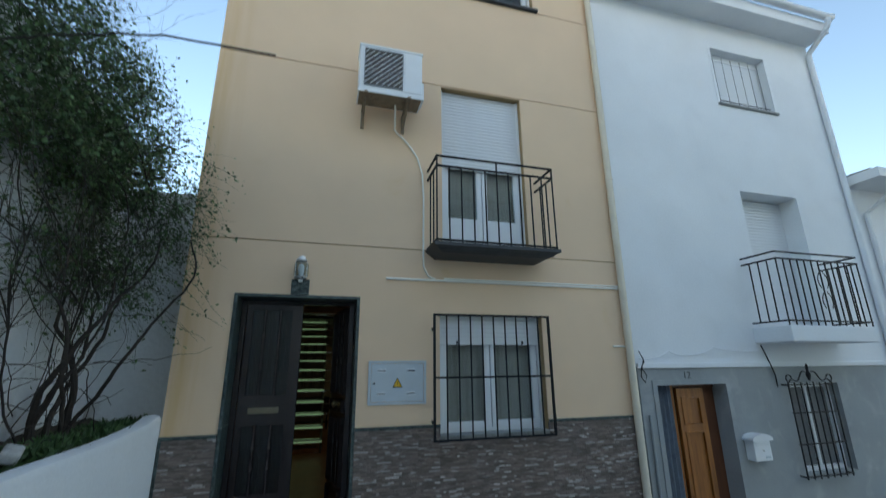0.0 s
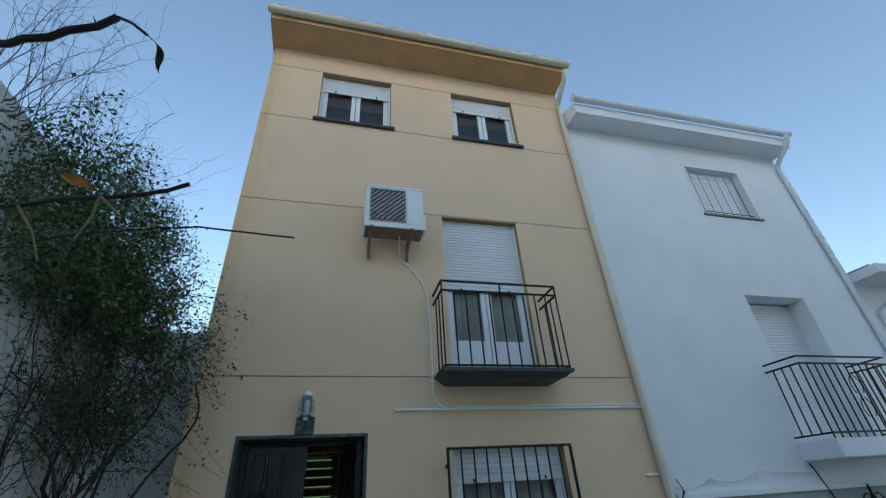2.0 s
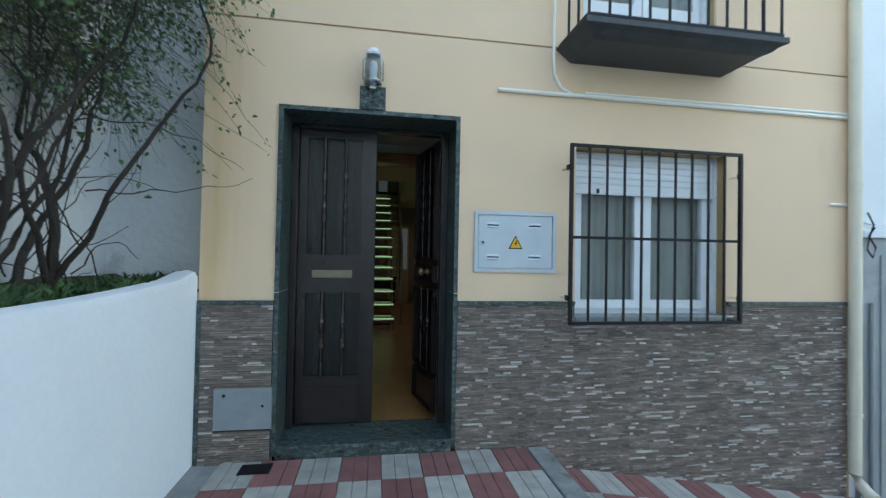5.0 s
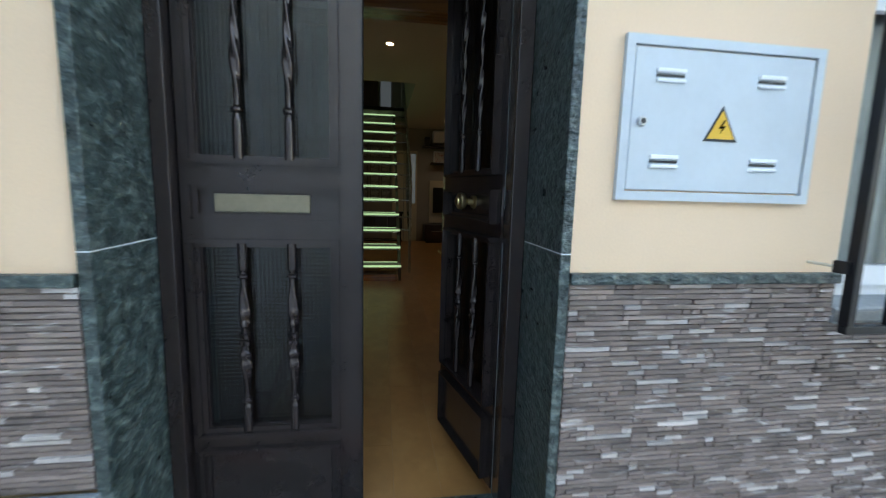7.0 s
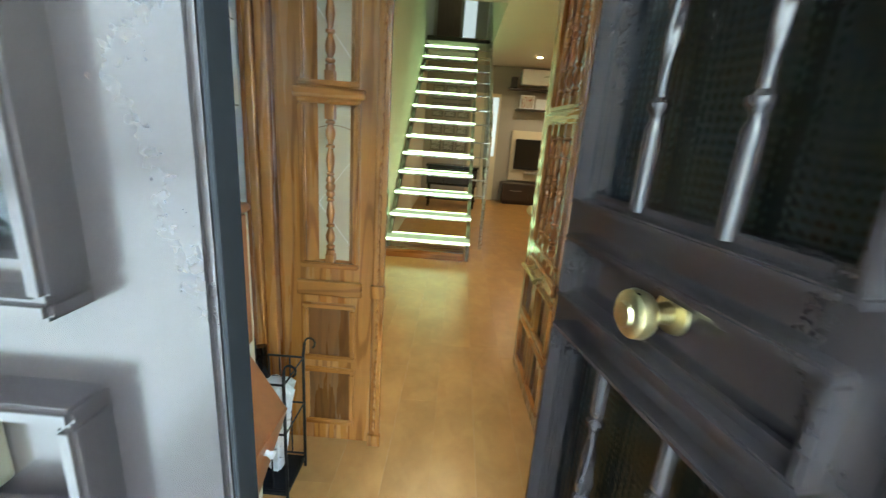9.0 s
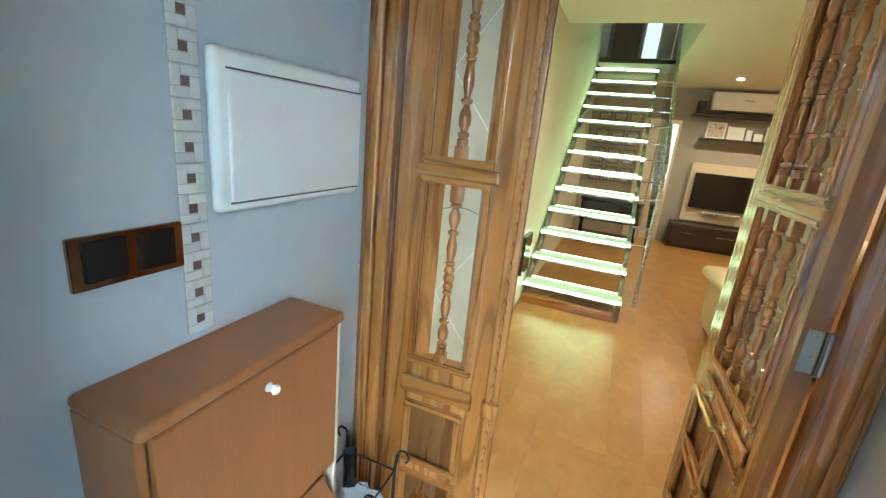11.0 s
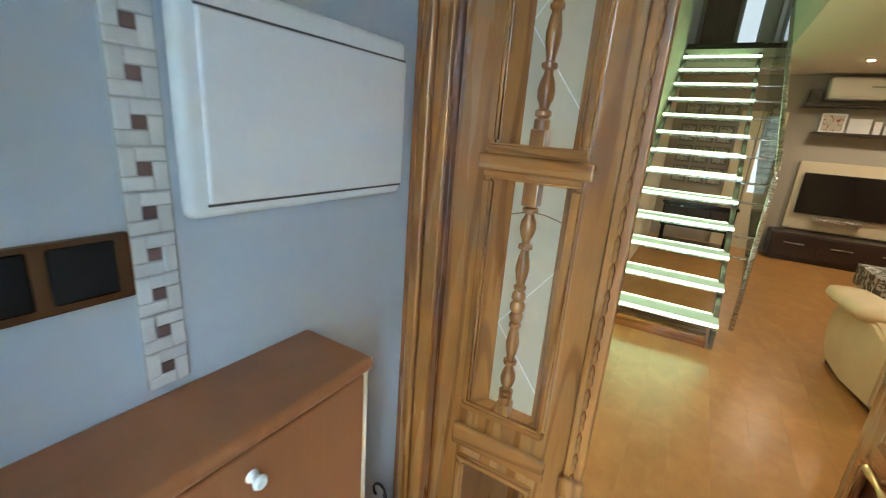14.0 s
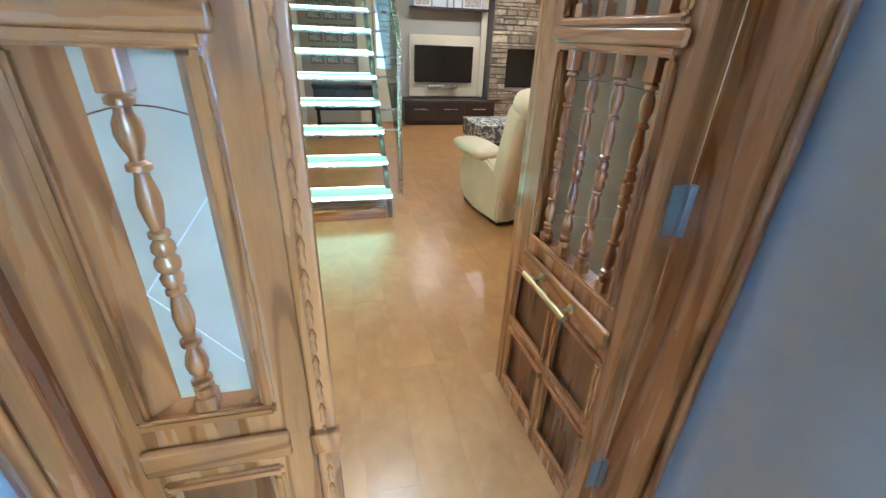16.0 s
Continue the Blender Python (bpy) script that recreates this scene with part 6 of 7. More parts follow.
# ---- vestibule things ----
def shoe_cabinet():
    t = thing("shoe_cabinet", (LEFT + 0.002, 5.21, 0.0), "cherry wood shoe cabinet with the lower flap tilted open", "cabinet")
    L, D, H = 0.488, 0.168, 1.125
    part("top", soft_box(0, D + 0.01, -0.01, L + 0.005, H - 0.028, H, 0.012, 3), CABINET_WOOD, t, smooth=True)
    part("side", soft_box(0, D - 0.012, -0.006, 0.012, 0.0, H - 0.029, 0.003), CABINET_WOOD, t)
    part("side", soft_box(0, D - 0.002, L - 0.014, L, 0.0, H - 0.029, 0.003), CREAM_PAINT, t, "cream cabinet side panel")
    part("back", quad_box(0, 0.008, 0.012, L - 0.014, 0.0, H - 0.029), CREAM_PAINT, t)
    part("bottom", quad_box(0.008, D - 0.012, 0.012, L - 0.014, 0.05, 0.068), CABINET_WOOD, t)
    d1 = part("flap", soft_box(D - 0.016, D + 0.002, 0.014, L - 0.016, 0.682, H - 0.032, 0.004), CABINET_WOOD, t, "closed cherry flap door")
    k = bmesh.new()
    lathe(k, [(D + 0.002, 0.010), (D + 0.010, 0.006), (D + 0.020, 0.011), (D + 0.025, 0.008)], (0, L * 0.5, H - 0.075), 12, "x")
    part("knob", k, PVC, d1, "small clear knob", smooth=True)
    fl = soft_box(-0.018, 0.0, 0.016, L - 0.060, 0.0, 0.43, 0.004)
    bmesh.ops.transform(fl, matrix=Matrix.Translation((D, 0, 0.07)) @ pose(0, 0, 0, 0, 17, 0), verts=fl.verts[:])
    ld = soft_box(-0.016, 0.0, 0.016, L - 0.060, 0.0, 0.235, 0.004)
    bmesh.ops.transform(ld, matrix=Matrix.Translation((D + 0.124, 0, 0.475)) @ pose(0, 0, 0, 0, -31, 0), verts=ld.verts[:])
    d2 = part("flap", fl, CABINET_WOOD, t, "tilted open cherry flap door")
    part("bin_lid", ld, CABINET_WOOD, t)
    k = bmesh.new()
    lathe(k, [(0.0, 0.010), (0.010, 0.008), (0.022, 0.013), (0.028, 0.010)], (0, L * 0.62, 0.36), 12, "x")
    bmesh.ops.transform(k, matrix=Matrix.Translation((D, 0, 0.07)) @ pose(0, 0, 0, 0, 17, 0), verts=k.verts[:])
    part("knob", k, PVC, d2, "small clear knob", smooth=True)
    part("inner_tray", quad_box(0.02, D - 0.03, 0.016, L - 0.018, 0.30, 0.31), CREAM_PAINT, t)


shoe_cabinet()


def fuse_cabinet():
    t = thing("fuse_box", (LEFT, 5.479, 1.378), "flat white plastic fuse box cover on the vestibule wall", "fuse box")
    b = soft_box(0.0, 0.030, 0.0, 0.474, 0.0, 0.315, 0.014, 3)
    part("surround", b, PVC, t, smooth=True)
    part("cover", soft_box(0.024, 0.036, 0.028, 0.468, 0.022, 0.275, 0.003), PVC, t)
    part("seam", quad_box(0.020, 0.031, 0.026, 0.470, 0.2755, 0.279), SHADE_AND_BADGE, t)
    part("seam", quad_box(0.020, 0.031, 0.026, 0.470, 0.0175, 0.0215), SHADE_AND_BADGE, t)


fuse_cabinet()


def light_switch():
    t = thing("light_switch", (LEFT, 5.229, 1.285), "double black rocker switch with a mirrored bronze frame", "light switch")
    part("frame", soft_box(0.0, 0.010, 0.0, 0.184, 0.0, 0.088, 0.004, 2), BRONZE, t, smooth=True)
    for y in (0.018, 0.100):
        part("rocker", soft_box(0.008, 0.0145, y, y + 0.066, 0.012, 0.080, 0.003), BLACK_GLOSS, t)


BRONZE = material("mirror_bronze", (0.32, 0.20, 0.12), 0.12, metal=1.0, spread=0.1, bump=0.0)
light_switch()


def umbrella_stand():
    t = thing("umbrella_stand", (-0.70, 5.812, 0.0), "black wrought iron umbrella stand with scrolled top", "umbrella stand")
    s, h = 0.092, 0.56
    for x in (-s, s):
        for y in (-s, s):
            b = bmesh.new()
            tube(b, [(x, y, 0.0), (x, y, h - 0.05), (x * 1.05, y * 1.05, h)], 0.006, 6)
            part("leg", b, IRON, t, smooth=True)
            b = bmesh.new()
            tube(b, [(x * 1.05 + 0.02 * (1 - math.cos(a)) * (1 if x > 0 else -1), y * 1.05, h + 0.022 * math.sin(a)) for a in [k * 0.6 for k in range(8)]], 0.004, 5)
            part("scroll", b, IRON, t, smooth=True)
    for z in (0.06, 0.30, h - 0.06):
        b = bmesh.new()
        tube(b, [(-s, -s, z), (s, -s, z), (s, s, z), (-s, s, z), (-s, -s, z)], 0.0045, 6)
        part("ring_bar", b, IRON, t)
    for k in (-1, 0, 1):
        for y in (-s, s):
            b = bmesh.new()
            tube(b, [(0.04 * k, y, 0.06), (0.04 * k, y, h - 0.06)], 0.003, 5)
            part("rod", b, IRON, t)
    part("drip_tray", soft_box(-s, s, -s, s, 0.03, 0.05, 0.004), IRON, t)
    rng = random.Random(4)
    u = thing("umbrella", (-0.70, 5.812, 0.05), "white and black folded umbrella in the stand", "umbrella")
    b = bmesh.new()
    rows = [(0.02, 0.012), (0.06, 0.03), (0.20, 0.045), (0.33, 0.060), (0.38, 0.072), (0.40, 0.05)]
    lathe(b, rows, (0.02, -0.01, 0), 18, "z", 6, 3.0, 0.22)
    part("canopy", b, WHITE_CLOTH, u, smooth=True)
    b = bmesh.new()
    tube(b, [(-0.03, 0.02, 0.0), (-0.035, 0.025, 0.47), (-0.04, 0.03, 0.52)], 0.022, 10)
    part("shaft", b, BLACK_GLOSS, u, smooth=True)


WHITE_CLOTH = material("white_nylon", (0.62, 0.66, 0.70), 0.5, spread=0.2, scale=14, second=(0.05, 0.05, 0.06), second_at=(0.60, 0.66))
umbrella_stand()

# ---- living room ----
def ceiling_spot(x, y, power):
    t = thing("ceiling_spot", (x, y, CEIL), "small recessed ceiling spotlight, switched on", "ceiling light", "ceiling spots")
    b = bmesh.new()
    lathe(b, [(-0.008, 0.042), (-0.002, 0.05), (-0.0005, 0.05)], (0, 0, 0), 24)
    part("rim", b, STEEL, t, smooth=True)
    b = bmesh.new()
    lathe(b, [(-0.012, 0.028), (-0.0085, 0.034)], (0, 0, 0), 20)
    part("bulb", b, BULB, t, "glowing warm bulb")
    spot_lamp(x, y, CEIL - 0.03, power)


BULB = glow("warm_bulb", (1.0, 0.80, 0.5), 2.5)
# The last three spots are added to fill the living room with light.
for x, y, p in ((-0.08, 7.78, 0.46), (1.15, 12.2, 0.30), (2.3, 12.2, 0.48), (1.6, 8.2, 0.25), (2.4, 10.2, 0.28)):
    ceiling_spot(x, y, p)


def tv_wall():
    W = BACK
    t = thing("trim_media_wall", (0.98, W, 0.45), "pale beige wall panel carrying the television", "wall panel")
    t["kind"] = "structure"
    part("panel", soft_box(0.0, 1.36, -0.06, 0.0, 0.0, 1.0, 0.004), BEIGE_PANEL, t)
    part("side_post", soft_box(1.26, 1.36, -0.10, -0.06, 0.0, 1.75, 0.004), BEIGE_PANEL, t)
    v = thing("television", (1.06, W - 0.06, 0.69), "flat black television on the beige panel", "television")
    part("case", soft_box(0.0, 1.05, -0.06, 0.0, 0.0, 0.60, 0.008), BLACK_GLOSS, v)
    part("screen", quad_box(0.018, 1.032, -0.063, -0.0605, 0.03, 0.582), SCREEN, v)
    b = thing("soundbar", (1.30, W - 0.075, 0.60), "silver soundbar under the television", "soundbar")
    part("body", soft_box(0.0, 0.56, -0.08, 0.0, 0.0, 0.05, 0.012), STEEL, b)
    part("shelf_bracket", soft_box(0.1, 0.46, -0.06, 0.012, -0.012, 0.0, 0.003), BEIGE_PANEL, b)
    u = thing("media_unit", (0.84, W - 0.42, 0.0), "low dark wood media cabinet with drawers", "cabinet")
    part("body", soft_box(0, 1.65, 0.0, 0.41, 0.05, 0.42, 0.005), DARK_WOOD, u)
    part("base", quad_box(0.04, 1.61, 0.03, 0.40, 0.0, 0.05), DARK_WOOD, u)
    for k in range(3):
        f = part("drawer", soft_box(0.02 + k * 0.54, 0.54 + k * 0.54, -0.016, 0.0, 0.08, 0.40, 0.004), DARK_WOOD, u)
        part("handle", soft_box(0.16 + k * 0.54, 0.40 + k * 0.54, -0.03, -0.016, 0.27, 0.285, 0.003), STEEL, f)
    for x0, x1, z, label in ((0.98, 2.32, 1.83, "dark floating shelf with framed pictures"), (0.78, 2.20, 2.20, "dark floating shelf below the air conditioner")):
        s = thing("wall_shelf", (x0, W, z), label, "shelf")
        part("board", soft_box(0, x1 - x0, -0.22, 0.0, 0.0, 0.035, 0.004), DARK_WOOD, s)
    rng = random.Random(3)
    x = 1.05
    for w, h, m in ((0.30, 0.26, PICTURE), (0.26, 0.20, PVC), (0.10, 0.17, PVC), (0.14, 0.12, PVC), (0.36, 0.25, PICTURE), (0.10, 0.21, PICTURE)):
        f = thing("picture_frame", (x, W - 0.06, 1.867), "small white framed picture leaning on the shelf", "picture frame", "pictures on the shelf")
        part("frame", soft_box(0, w - 0.02, -0.03, -0.012, 0.0, h, 0.004), PVC, f)
        part("picture", quad_box(0.025, w - 0.045, -0.033, -0.0305, 0.025, h - 0.025), m, f)
        x += w + 0.01
    a = thing("split_unit", (1.02, W, 2.30), "white wall-mounted indoor air conditioner", "air conditioner")
    part("case", soft_box(0.0, 0.98, -0.22, 0.0, 0.0, 0.29, 0.035, 4), PVC, a, smooth=True)
    part("flap", soft_box(0.05, 0.93, -0.235, -0.20, 0.012, 0.045, 0.004), SHUTTER, a)
    part("logo_bar", quad_box(0.43, 0.57, -0.2225, -0.2205, 0.16, 0.175), HATCH, a)
    s = thing("speaker", (0.83, W - 0.20, 2.235), "small black loudspeaker on the upper shelf", "speaker")
    part("case", soft_box(0, 0.12, 0.0, 0.14, 0.0, 0.2, 0.006), BLACK_GLOSS, s)


BEIGE_PANEL = material("beige_panel", (0.62, 0.54, 0.40), 0.5, spread=0.05, scale=3, bump=0.03)
SCREEN = material("dark_screen", (0.006, 0.006, 0.007), 0.12, spread=0.1, bump=0.0)
PICTURE = material("soft_print", (0.55, 0.50, 0.44), 0.6, spread=0.1, scale=12, second=(0.35, 0.10, 0.07), second_at=(0.52, 0.60), bump=0.0)
tv_wall()


def recliner():
    t = thing("recliner_sofa", (0.935, 8.52, 0.0), "cream leather reclining sofa with padded arms facing the television", "sofa", turn=8.5)

    def cushion(name, x0, x1, y0, y1, z0, z1, r, label="", tilt=0, swell=0.0):
        b = soft_box(x0, x1, y0, y1, z0, z1, r, 5)
        c = Vector(((x0 + x1) / 2, (y0 + y1) / 2, (z0 + z1) / 2))
        half = Vector(((x1 - x0) / 2, (y1 - y0) / 2, (z1 - z0) / 2))
        if swell:
            bmesh.ops.subdivide_edges(b, edges=[e for e in b.edges if e.calc_length() > 0.12], cuts=5, use_grid_fill=True)
            for v in b.verts:
                d = v.co - c
                k = [max(0.0, 1 - abs(d[n]) / half[n]) ** 0.6 for n in range(3)]
                v.co += Vector((math.copysign(swell * k[1] * k[2], d.x), math.copysign(swell * k[0] * k[2], d.y), math.copysign(swell * k[0] * k[1], d.z)))
        if tilt:
            low = Vector((c.x, y0, z0))
            bmesh.ops.transform(b, matrix=Matrix.Translation(low) @ pose(0, 0, 0, tilt, 0, 0) @ Matrix.Translation(-low), verts=b.verts[:])
        return part(name, b, LEATHER, t, label, smooth=True)

    part("base", soft_box(0.04, 1.58, 0.04, 0.74, 0.0, 0.10, 0.01), DARK_WOOD, t)
    for x in (0.0, 1.46):
        b = bmesh.new()
        prof = ((0.0, 0.04), (0.0, 0.42), (0.10, 0.46), (0.24, 0.53), (0.66, 0.52), (0.78, 0.46), (0.80, 0.30), (0.76, 0.14), (0.66, 0.05), (0.40, 0.035))
        e0, e1 = ([b.verts.new((xx, y, z)) for y, z in prof] for xx in (x, x + 0.17))
        for i in range(len(prof)):
            j = (i + 1) % len(prof)
            b.faces.new((e0[i], e0[j], e1[j], e1[i]))
        b.faces.new(e0), b.faces.new(e1[::-1])
        bmesh.ops.bevel(b, geom=b.edges[:], offset=0.022, segments=3, affect="EDGES")
        part("arm_panel", b, LEATHER, t, smooth=True)
        cushion("arm_pad", x - 0.055, x + 0.20, 0.30, 0.86, 0.50, 0.60, 0.045, "padded cream arm rest", 0, 0.03)
    for x in (0.015, 0.80):
        cushion("seat", x + 0.16, x + 0.70, 0.20, 0.84, 0.12, 0.46, 0.06, "", 0, 0.02)
        cushion("backrest", x, x + 0.75, 0.02, 0.24, 0.16, 1.00, 0.06, "tall reclined padded backrest", 15, 0.025)
        cushion("head_pillow", x + 0.01, x + 0.74, -0.26, 0.02, 0.90, 1.10, 0.09, "", 8, 0.02)
    part("back_panel", soft_box(0.06, 1.56, 0.0, 0.05, 0.05, 0.50, 0.02, 3), LEATHER, t, smooth=True)


recliner()


def low_table():
    t = thing("coffee_table", (1.55, 10.95, 0.0), "dark low table with a grey patterned cover", "table")
    part("body", soft_box(0.0, 0.9, 0.0, 0.6, 0.0, 0.36, 0.01), DARK_WOOD, t)
    part("top", soft_box(-0.04, 0.94, -0.04, 0.64, 0.36, 0.39, 0.006), DARK_WOOD, t)
    c = thing("table_cover", (1.55, 10.95, 0.39), "grey and white floral patterned table cover", "cloth")
    b = bmesh.new()
    box(b, -0.055, 0.955, -0.055, 0.655, 0.0005, 0.006)
    for x0, x1, y0, y1 in ((-0.055, 0.955, -0.056, -0.050), (-0.056, -0.050, -0.05, 0.655)):
        box(b, x0, x1, y0, y1, -0.22, 0.0005)
    part("cloth", b, FLORAL, c)


FLORAL = material("floral_cloth", (0.10, 0.10, 0.095), 0.8, spread=0.2, scale=9, second=(0.55, 0.53, 0.48), second_at=(0.47, 0.56))
low_table()

fire = thing("fireplace", (2.36, BACK, 0.0), "rough stone chimney breast with a dark hearth opening", "fireplace")
part("breast", sheet((0.0, 0.94), (0.0, CEIL), (-0.35, 0.0), [(0.30, 0.94, 0.62, 1.28)]), JOINT, fire)
part("hearth_back", quad_box(0.30, 0.94, -0.10, -0.02, 0.62, 1.28), BLACK_GLOSS, fire)
rng = random.Random(12)
z = 0.0
while z < CEIL - 0.05:
    h = rng.choice((0.045, 0.06, 0.09, 0.13))
    h = min(h, CEIL - z)
    x = 0.0
    while x < 0.94:
        w = min(rng.uniform(0.10, 0.40), 0.94 - x)
        if not (x + w > 0.31 and z + h > 0.63 and z < 1.27) and w > 0.03:
            part("stone", soft_box(x + 0.006, x + w - 0.006, -0.35 - rng.uniform(0.02, 0.05), -0.348, z + 0.005, z + h - 0.005, 0.010, 1), RUBBLE, fire)
        if z + h > 0.63 and z < 1.27 and x < 0.30 and x + w > 0.31:
            part("stone", soft_box(x + 0.006, 0.295, -0.35 - rng.uniform(0.02, 0.05), -0.348, z + 0.005, z + h - 0.005, 0.010, 1), RUBBLE, fire)
        x += w
    z += h

def under_stairs():
    c = thing("console_table", (-0.62, 12.1, 0.0), "black ornate console cabinet behind the stairs", "cabinet")
    part("top", soft_box(-0.02, 0.92, -0.02, 0.36, 0.72, 0.76, 0.006), BLACK_GLOSS, c)
    part("body", soft_box(0.0, 0.90, 0.0, 0.34, 0.40, 0.72, 0.006), BLACK_GLOSS, c)
    for x in (0.02, 0.84):
        part("leg", soft_box(x, x + 0.04, 0.02, 0.06, 0.0, 0.40, 0.004), BLACK_GLOSS, c)
        part("leg", soft_box(x, x + 0.04, 0.28, 0.32, 0.0, 0.40, 0.004), BLACK_GLOSS, c)
    for k in range(3):
        part("drawer", soft_box(0.02 + k * 0.29, 0.30 + k * 0.29, -0.012, 0.0, 0.44, 0.69, 0.004), DARK_WOOD, c)
    part("low_shelf", soft_box(0.0, 0.9, 0.0, 0.34, 0.14, 0.17, 0.004), BLACK_GLOSS, c)
    rng = random.Random(5)
    for i in range(3):
        for j in range(4):
            f = thing("picture_frame", (-0.68 + i * 0.26, BACK - 0.002, 0.95 + j * 0.33), "dark framed picture on the wall behind the stairs", "picture frame", "pictures behind the stairs")
            part("frame", sheet((0, 0.22), (0, 0.27), (-0.02, 0.0), [(0.02, 0.20, 0.02, 0.25)]), GREY_FRAME, f)
            part("picture", quad_box(0.018, 0.202, -0.006, -0.002, 0.018, 0.252), GREY_PRINT, f)
    d = thing("door_3", (0.10, BACK, 0.0), "cream panelled door beside a pale glazed leaf", "door")
    d["kind"] = "structure"
    part("leaf", soft_box(0.0, 0.26, -0.04, 0.0, 0.0, 2.12, 0.004), CREAM_DOOR, d)
    gl = part("glazed_leaf", sheet((0.28, 0.58), (0.0, 2.12), (-0.04, 0.0), [(0.32, 0.54, 0.9, 2.05)]), CREAM_DOOR, d)
    part("frosted_pane", quad_box(0.32, 0.54, -0.025, -0.015, 0.9, 2.05), DAYLIGHT_PANE, gl, "frosted pane lit by daylight behind it")
    tv = thing("wall_radiator", (LEFT + 0.03, 8.50, 0.38), "slim black electric heater on the stair wall", "heater")
    part("case", soft_box(0.0, 0.06, 0.0, 0.30, 0.0, 0.36, 0.008), BLACK_GLOSS, tv)
    part("surround", soft_box(-0.0, 0.02, -0.05, 0.36, -0.33, 0.40, 0.006), PVC, tv)
    u = thing("landing_door", (-0.76, 14.49, 2.94), "dark brown door on the upper landing", "door")
    part("leaf", soft_box(0.0, 0.50, -0.04, 0.0, 0.0, 2.0, 0.004), BROWN_DOOR, u)
    w = thing("window_7", (-0.22, 14.49, 3.35), "pale frosted landing window", "window")
    w["kind"] = "structure"
    part("window_frame", sheet((0.0, 0.32), (-0.3, 1.2), (-0.03, 0.0), [(0.03, 0.29, -0.27, 1.17)]), PVC, w)
    part("pane", quad_box(0.03, 0.29, -0.02, -0.012, -0.27, 1.17), DAYLIGHT_PANE, w)


GREY_FRAME = material("grey_picture_frame", (0.17, 0.165, 0.15), 0.5, spread=0.1)
GREY_PRINT = material("grey_print", (0.42, 0.42, 0.38), 0.6, spread=0.3, scale=14, second=(0.16, 0.16, 0.14), second_at=(0.5, 0.62))
CREAM_DOOR = material("cream_door_paint", (0.66, 0.60, 0.46), 0.45, spread=0.04)
BROWN_DOOR = material("brown_door", (0.30, 0.20, 0.16), 0.5, spread=0.15, scale=4, stretch=(6, 6, 0.8))
DAYLIGHT_PANE = glow("daylit_frosted_glass", (0.55, 0.70, 0.82), 0.007)
under_stairs()

# ---- pieces: stone plinth, paving, floor planks, mosaic ----
core = structure("wall_plinth", sheet((-1.262, 3.50), (-0.9, 0.955), (FACE - 0.004, FACE + 0.02), [(-0.84, 0.353, -2, 2), (1.20, 2.42, 0.83, 2), (-1.178, -0.828, 0.163, 0.443)]), JOINT, "grey-brown split stone plinth of the yellow house", "wall")


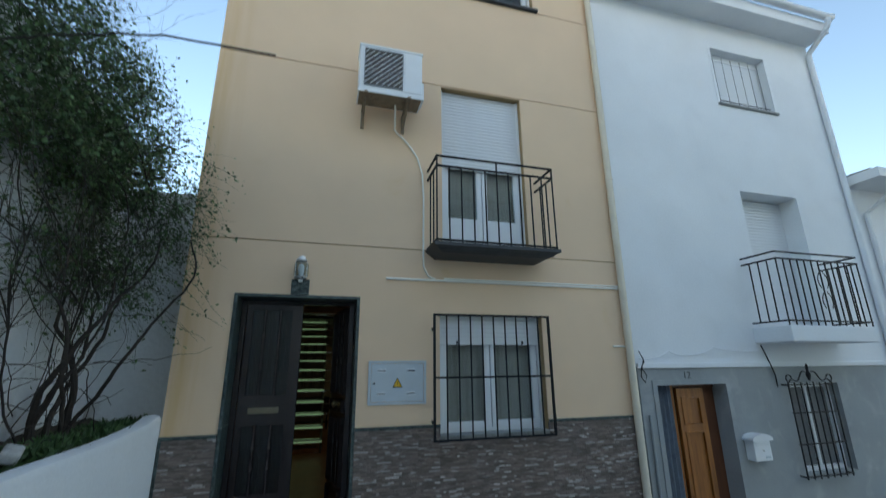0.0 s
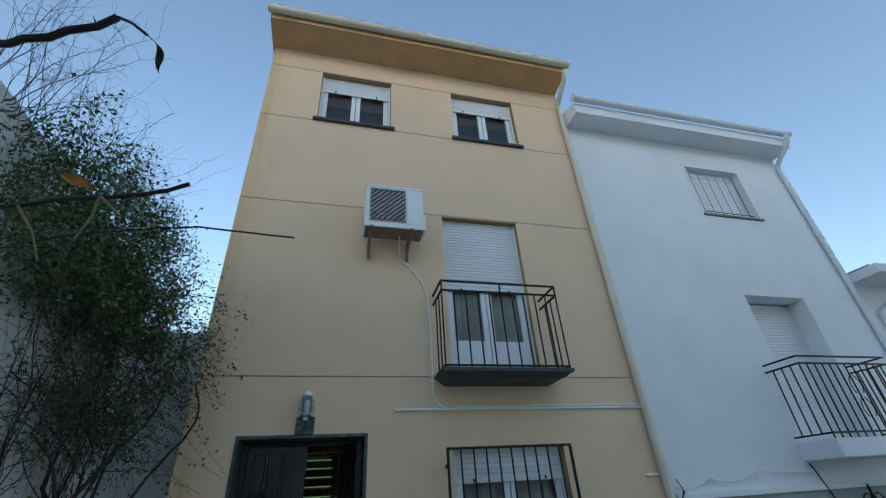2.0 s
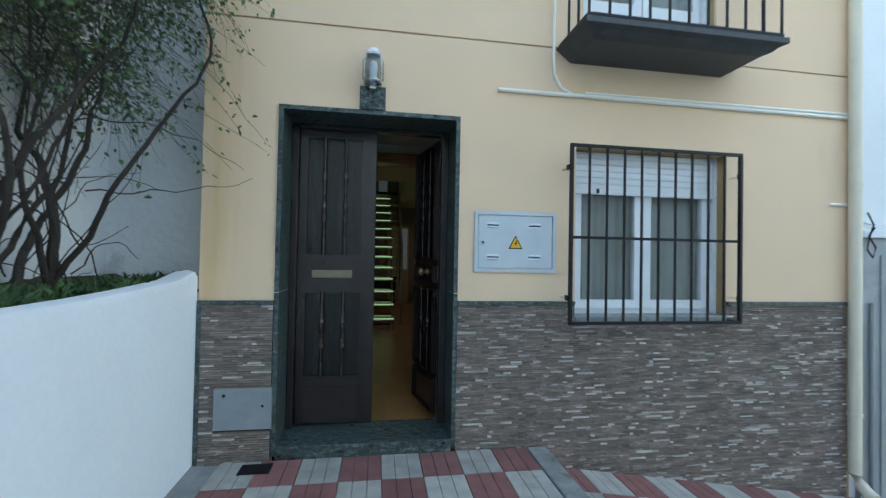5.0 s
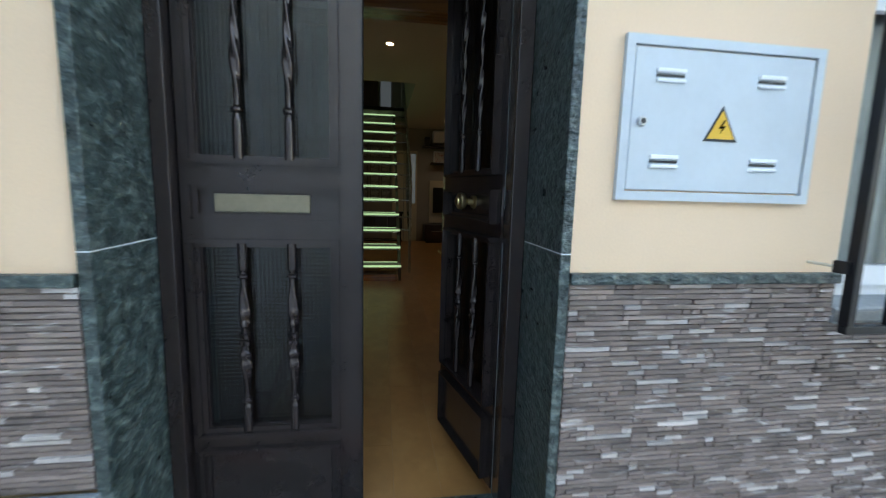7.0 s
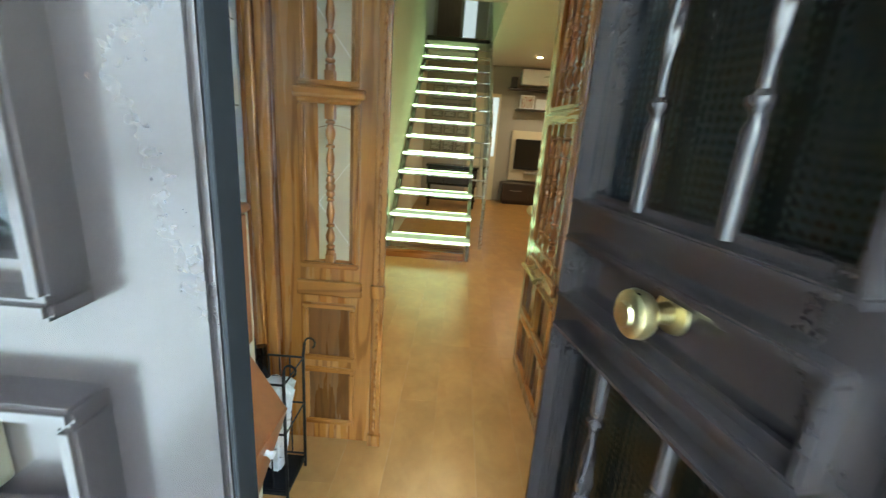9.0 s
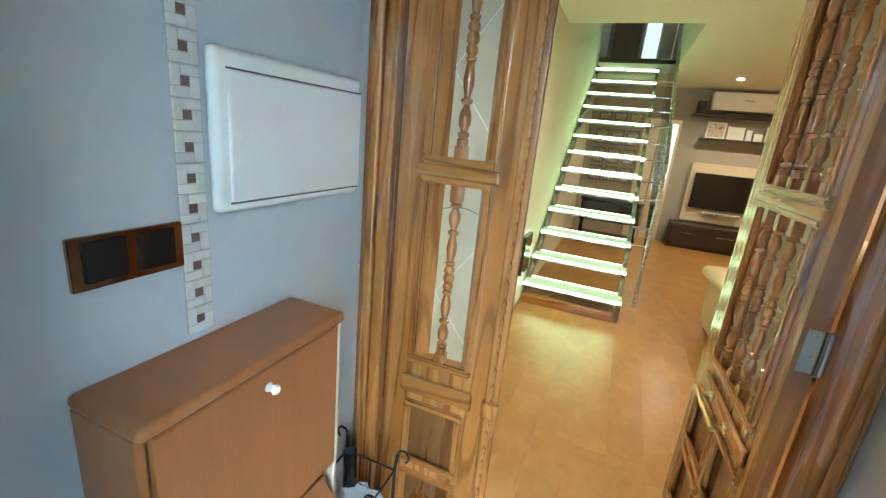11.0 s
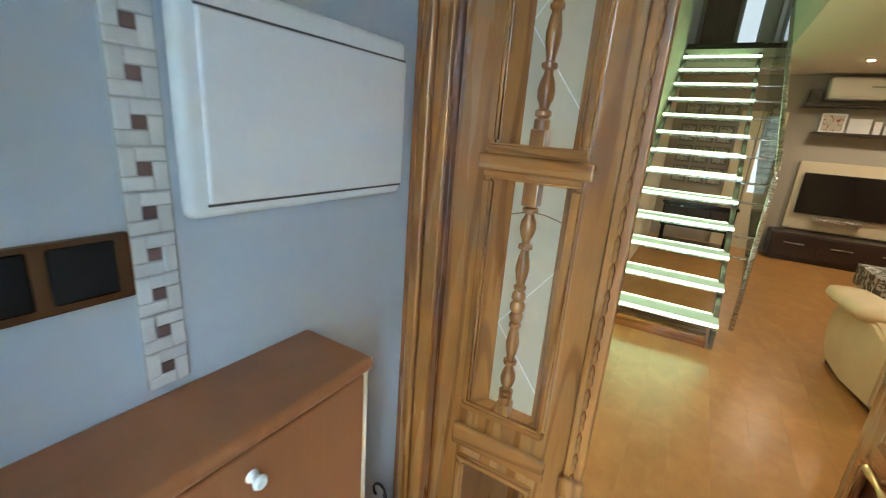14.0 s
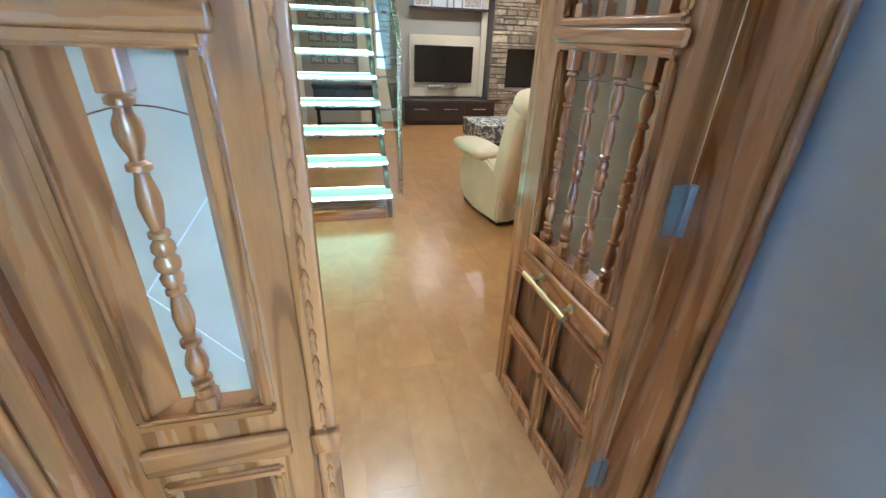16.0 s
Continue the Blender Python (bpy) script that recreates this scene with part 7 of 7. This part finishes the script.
def stone_slips():
    rng = random.Random(21)
    meshes = []
    for L in (0.028, 0.05, 0.08, 0.13):
        for v in range(3):
            b = bmesh.new()
            n = max(1, int(L / 0.045))
            rows = []
            for i in range(n + 1):
                d = 0.005 + 0.007 * rng.random()
                e = 0.002 * rng.random()
                x = L * i / n
                rows.append([b.verts.new(p) for p in ((x, 0.002, 0.0006), (x, -d, 0.0012 + e), (x, -d - 0.003 * rng.random(), 0.0138 - e), (x, 0.002, 0.0142))])
            for p, q in zip(rows, rows[1:]):
                for k in range(3):
                    b.faces.new((p[k], q[k], q[k + 1], p[k + 1]))
            b.faces.new(rows[0][::-1]), b.faces.new(rows[-1])
            bmesh.ops.recalc_face_normals(b, faces=b.faces[:])
            data = bpy.data.meshes.new("stone_slip")
            b.to_mesh(data)
            b.free()
            data.materials.append(SLIP)
            meshes.append((L, data))
    pale = {}
    for L, data in meshes:
        twin = data.copy()
        twin.materials.clear()
        twin.materials.append(SLIP_PALE)
        pale[data.name] = twin
    fields = {False: ([], []), True: ([], [])}
    count, row = 0, 0
    z = 0.940
    while z > -0.62:
        course = row // 20
        for xa, xb in ((-1.262, -0.84), (0.353, 3.495)):
            x = xa
            while x < xb - 0.02:
                # panels 0.6 m long, their ends set over by a third from course to course
                seam = xa + 0.62 * (math.floor((x - xa - 0.22 * course + 0.004) / 0.62) + 1) + 0.22 * course
                end = min(xb, seam)
                L, data = rng.choice(meshes)
                left, wide = end - x, 1.0
                if left < 0.012:
                    x = end + 0.0025
                    continue
                if left < L + 0.028:
                    wide = left / L
                    L = left
                hatch = x < -0.828 and x + L > -1.178 and z + 0.017 > 0.163 and z < 0.443
                low = z + 0.03 < (-0.02 if x < 0.93 else -0.12 - 0.15 * (x - 0.93)) - 0.03
                if x < 1.20 < x + L and z > 0.81:
                    fits = [m for m in meshes if x + m[0] <= 1.20]
                    L, data = max(fits, key=lambda m: m[0]) if fits else (L, data)
                    wide = 1.0 if fits else wide
                window = x < 2.42 and x + L > 1.20 and z > 0.81
                light = rng.random() < 0.09
                if not hatch and not low and not window:
                    if count < 300 and 0.353 <= x < 1.25 and z > 0.35:
                        s = new("stone_slip", pale[data.name] if light else data)
                        s.parent, s.location, s.scale.x = core, (x, FACE - 0.004, z), wide
                        count += 1
                    else:
                        rest, faces = fields[light]
                        o = len(rest)
                        rest += [(v.co.x * wide + x, v.co.y + FACE - 0.004, v.co.z + z) for v in data.vertices]
                        faces += [[i + o for i in p.vertices] for p in data.polygons]
                x += L + 0.0012
        z -= 0.0148
        row += 1
    for light, (rest, faces) in fields.items():
        field = bpy.data.meshes.new("stone_slips")
        field.from_pydata(rest, [], faces)
        field.materials.append(SLIP_PALE if light else SLIP_FAR)
        ob = new("stone_slips", field)
        ob.parent = core
        tagged(ob, kind="stuff")


stone_slips()


def paving():
    deck = structure("pavement", soft_box(-1.30, 0.93, 3.66, FACE + 0.01, -0.5, -0.036, 0.01), KERB, "raised pavement of red and pale tiles before the door", "pavement")
    data = {}
    for name, mat in (("red", TILE_RED), ("pale", TILE_WHITE)):
        me = bpy.data.meshes.new("paving_tile")
        b = bmesh.new()
        for i in range(3):
            q = soft_box(0.0 + i * 0.0815, 0.0795 + i * 0.0815, 0, 0.300, -0.02, 0.016, 0.003, 1)
            tmp = bpy.data.meshes.new("tmp")
            q.to_mesh(tmp)
            q.free()
            b.from_mesh(tmp)
            bpy.data.meshes.remove(tmp)
        b.to_mesh(me)
        b.free()
        me.materials.append(mat)
        data[name] = me
    for j in range(2):
        for i in range(9):
            x = 0.60 - 0.2465 * i
            if x < -1.29:
                continue
            o = new("paving_tile", data["red" if (i + j) % 2 == 0 else "pale"])
            o.parent, o.location = deck, (x, 4.075 - 0.304 * j, -0.034)
    part("edge_slab", soft_box(0.85, 0.985, 3.60, FACE - 0.03, -0.40, -0.012, 0.012), KERB, deck)
    for i in range(5):
        x = -1.30 + i * 0.45
        part("kerb_stone", soft_box(x + 0.004, x + 0.442, 3.48, 3.765, -0.42, -0.022 - 0.004 * (i % 2), 0.018, 2), KERB, deck)
    part("drain_cover", quad_box(-0.98, -0.80, 4.21, 4.33, -0.017, -0.0125), IRON, deck)
    # lower pavement running down past both houses
    low = bmesh.new()
    zf = lambda x: -0.145 - 0.155 * (x - 0.985)
    v = [low.verts.new((x, y, z)) for x in (0.987, 9.5) for y in (3.45, FACE + 0.02) for z in (zf(x) - 0.03, zf(x) - 0.6)]
    for f in ((0, 2, 6, 4), (1, 5, 7, 3), (0, 4, 5, 1), (2, 3, 7, 6), (0, 1, 3, 2), (4, 6, 7, 5)):
        low.faces.new([v[i] for i in f])
    lower = structure("pavement_lower", low, KERB, "sloping pavement of red and pale tiles", "pavement")
    for j in range(3):
        for i in range(22):
            x = 1.0 + 0.2465 * i
            o = new("paving_tile", data["red" if (i + j) % 2 == 0 else "pale"])
            o.parent = lower
            o.matrix_basis = pose(x, 4.085 - 0.304 * j, zf(x) - 0.026, 0, math.degrees(math.atan(0.155)), 0)


paving()


def planks():
    rng = random.Random(31)
    w, gap = 0.19, 0.0004
    meshes = {}
    y_lo, y_hi = FACE + 0.35, BACK - 0.003
    x = LEFT + 0.002
    while x < 3.25:
        ww = w
        y = y_lo - rng.random() * 1.1
        while y < y_hi:
            a, b = max(y, y_lo), min(y + 1.2, y_hi)
            if b - a > 0.05:
                key = round(b - a, 3)
                if key not in meshes:
                    q = soft_box(0, ww - gap, 0, b - a - gap, -0.009, 0.0, 0.0004, 1)
                    me = bpy.data.meshes.new("plank")
                    q.to_mesh(me)
                    q.free()
                    me.materials.append(LAMINATE)
                    meshes[key] = me
                o = new("plank", meshes[key])
                o.parent, o.location = FLOOR, (x, a, 0.0)
            y += 1.2
        x += w


planks()


def mosaic():
    rng = random.Random(8)
    t = thing("mosaic_strip", (LEFT, 5.4145, 1.136), "vertical strip of small white tiles with dark insets", "tile strip")
    u = 0.0573
    data = {}

    def tile(name, y0, z0, y1, z1, mat, o):
        key = (name, round(y1 - y0, 4), round(z1 - z0, 4))
        if key not in data:
            b = soft_box(0, 0.006 if name == "white_tile" else 0.005, 0, y1 - y0, 0, z1 - z0, 0.0012, 1)
            me = bpy.data.meshes.new(name)
            b.to_mesh(me)
            b.free()
            me.materials.append(mat)
            data[key] = me
        ob = new(name, data[key])
        ob.parent, ob.location = t, (0.0015, y0, z0 + o)

    part("grout", quad_box(0, 0.0035, -0.001, 0.057, 0, 1.31), GROUT, t)
    a, g = 0.0185, 0.0015
    n = 0
    while n * u < 1.28:
        o = n * u
        tile("white_tile", 0, 0, 2 * a - g, a - g, MOSAIC_WHITE, o)
        tile("white_tile", 2 * a, 0, 3 * a - g, 2 * a - g, MOSAIC_WHITE, o)
        tile("white_tile", a, 2 * a, 3 * a - g, 3 * a - g, MOSAIC_WHITE, o)
        tile("white_tile", 0, a, a - g, 3 * a - g, MOSAIC_WHITE, o)
        tile("dark_inset", a, a, 2 * a - g, 2 * a - g, MOSAIC_DARK, o)
        n += 1


GROUT = material("pale_grout", (0.46, 0.46, 0.45), 0.95, spread=0.1, scale=20)
MOSAIC_WHITE = material("white_stone_tile", (0.66, 0.66, 0.65), 0.4, spread=0.08, scale=20, per_object=0.08)
MOSAIC_DARK = material("dark_stone_inset", (0.16, 0.09, 0.08), 0.35, spread=0.2, scale=20, per_object=0.3)
mosaic()
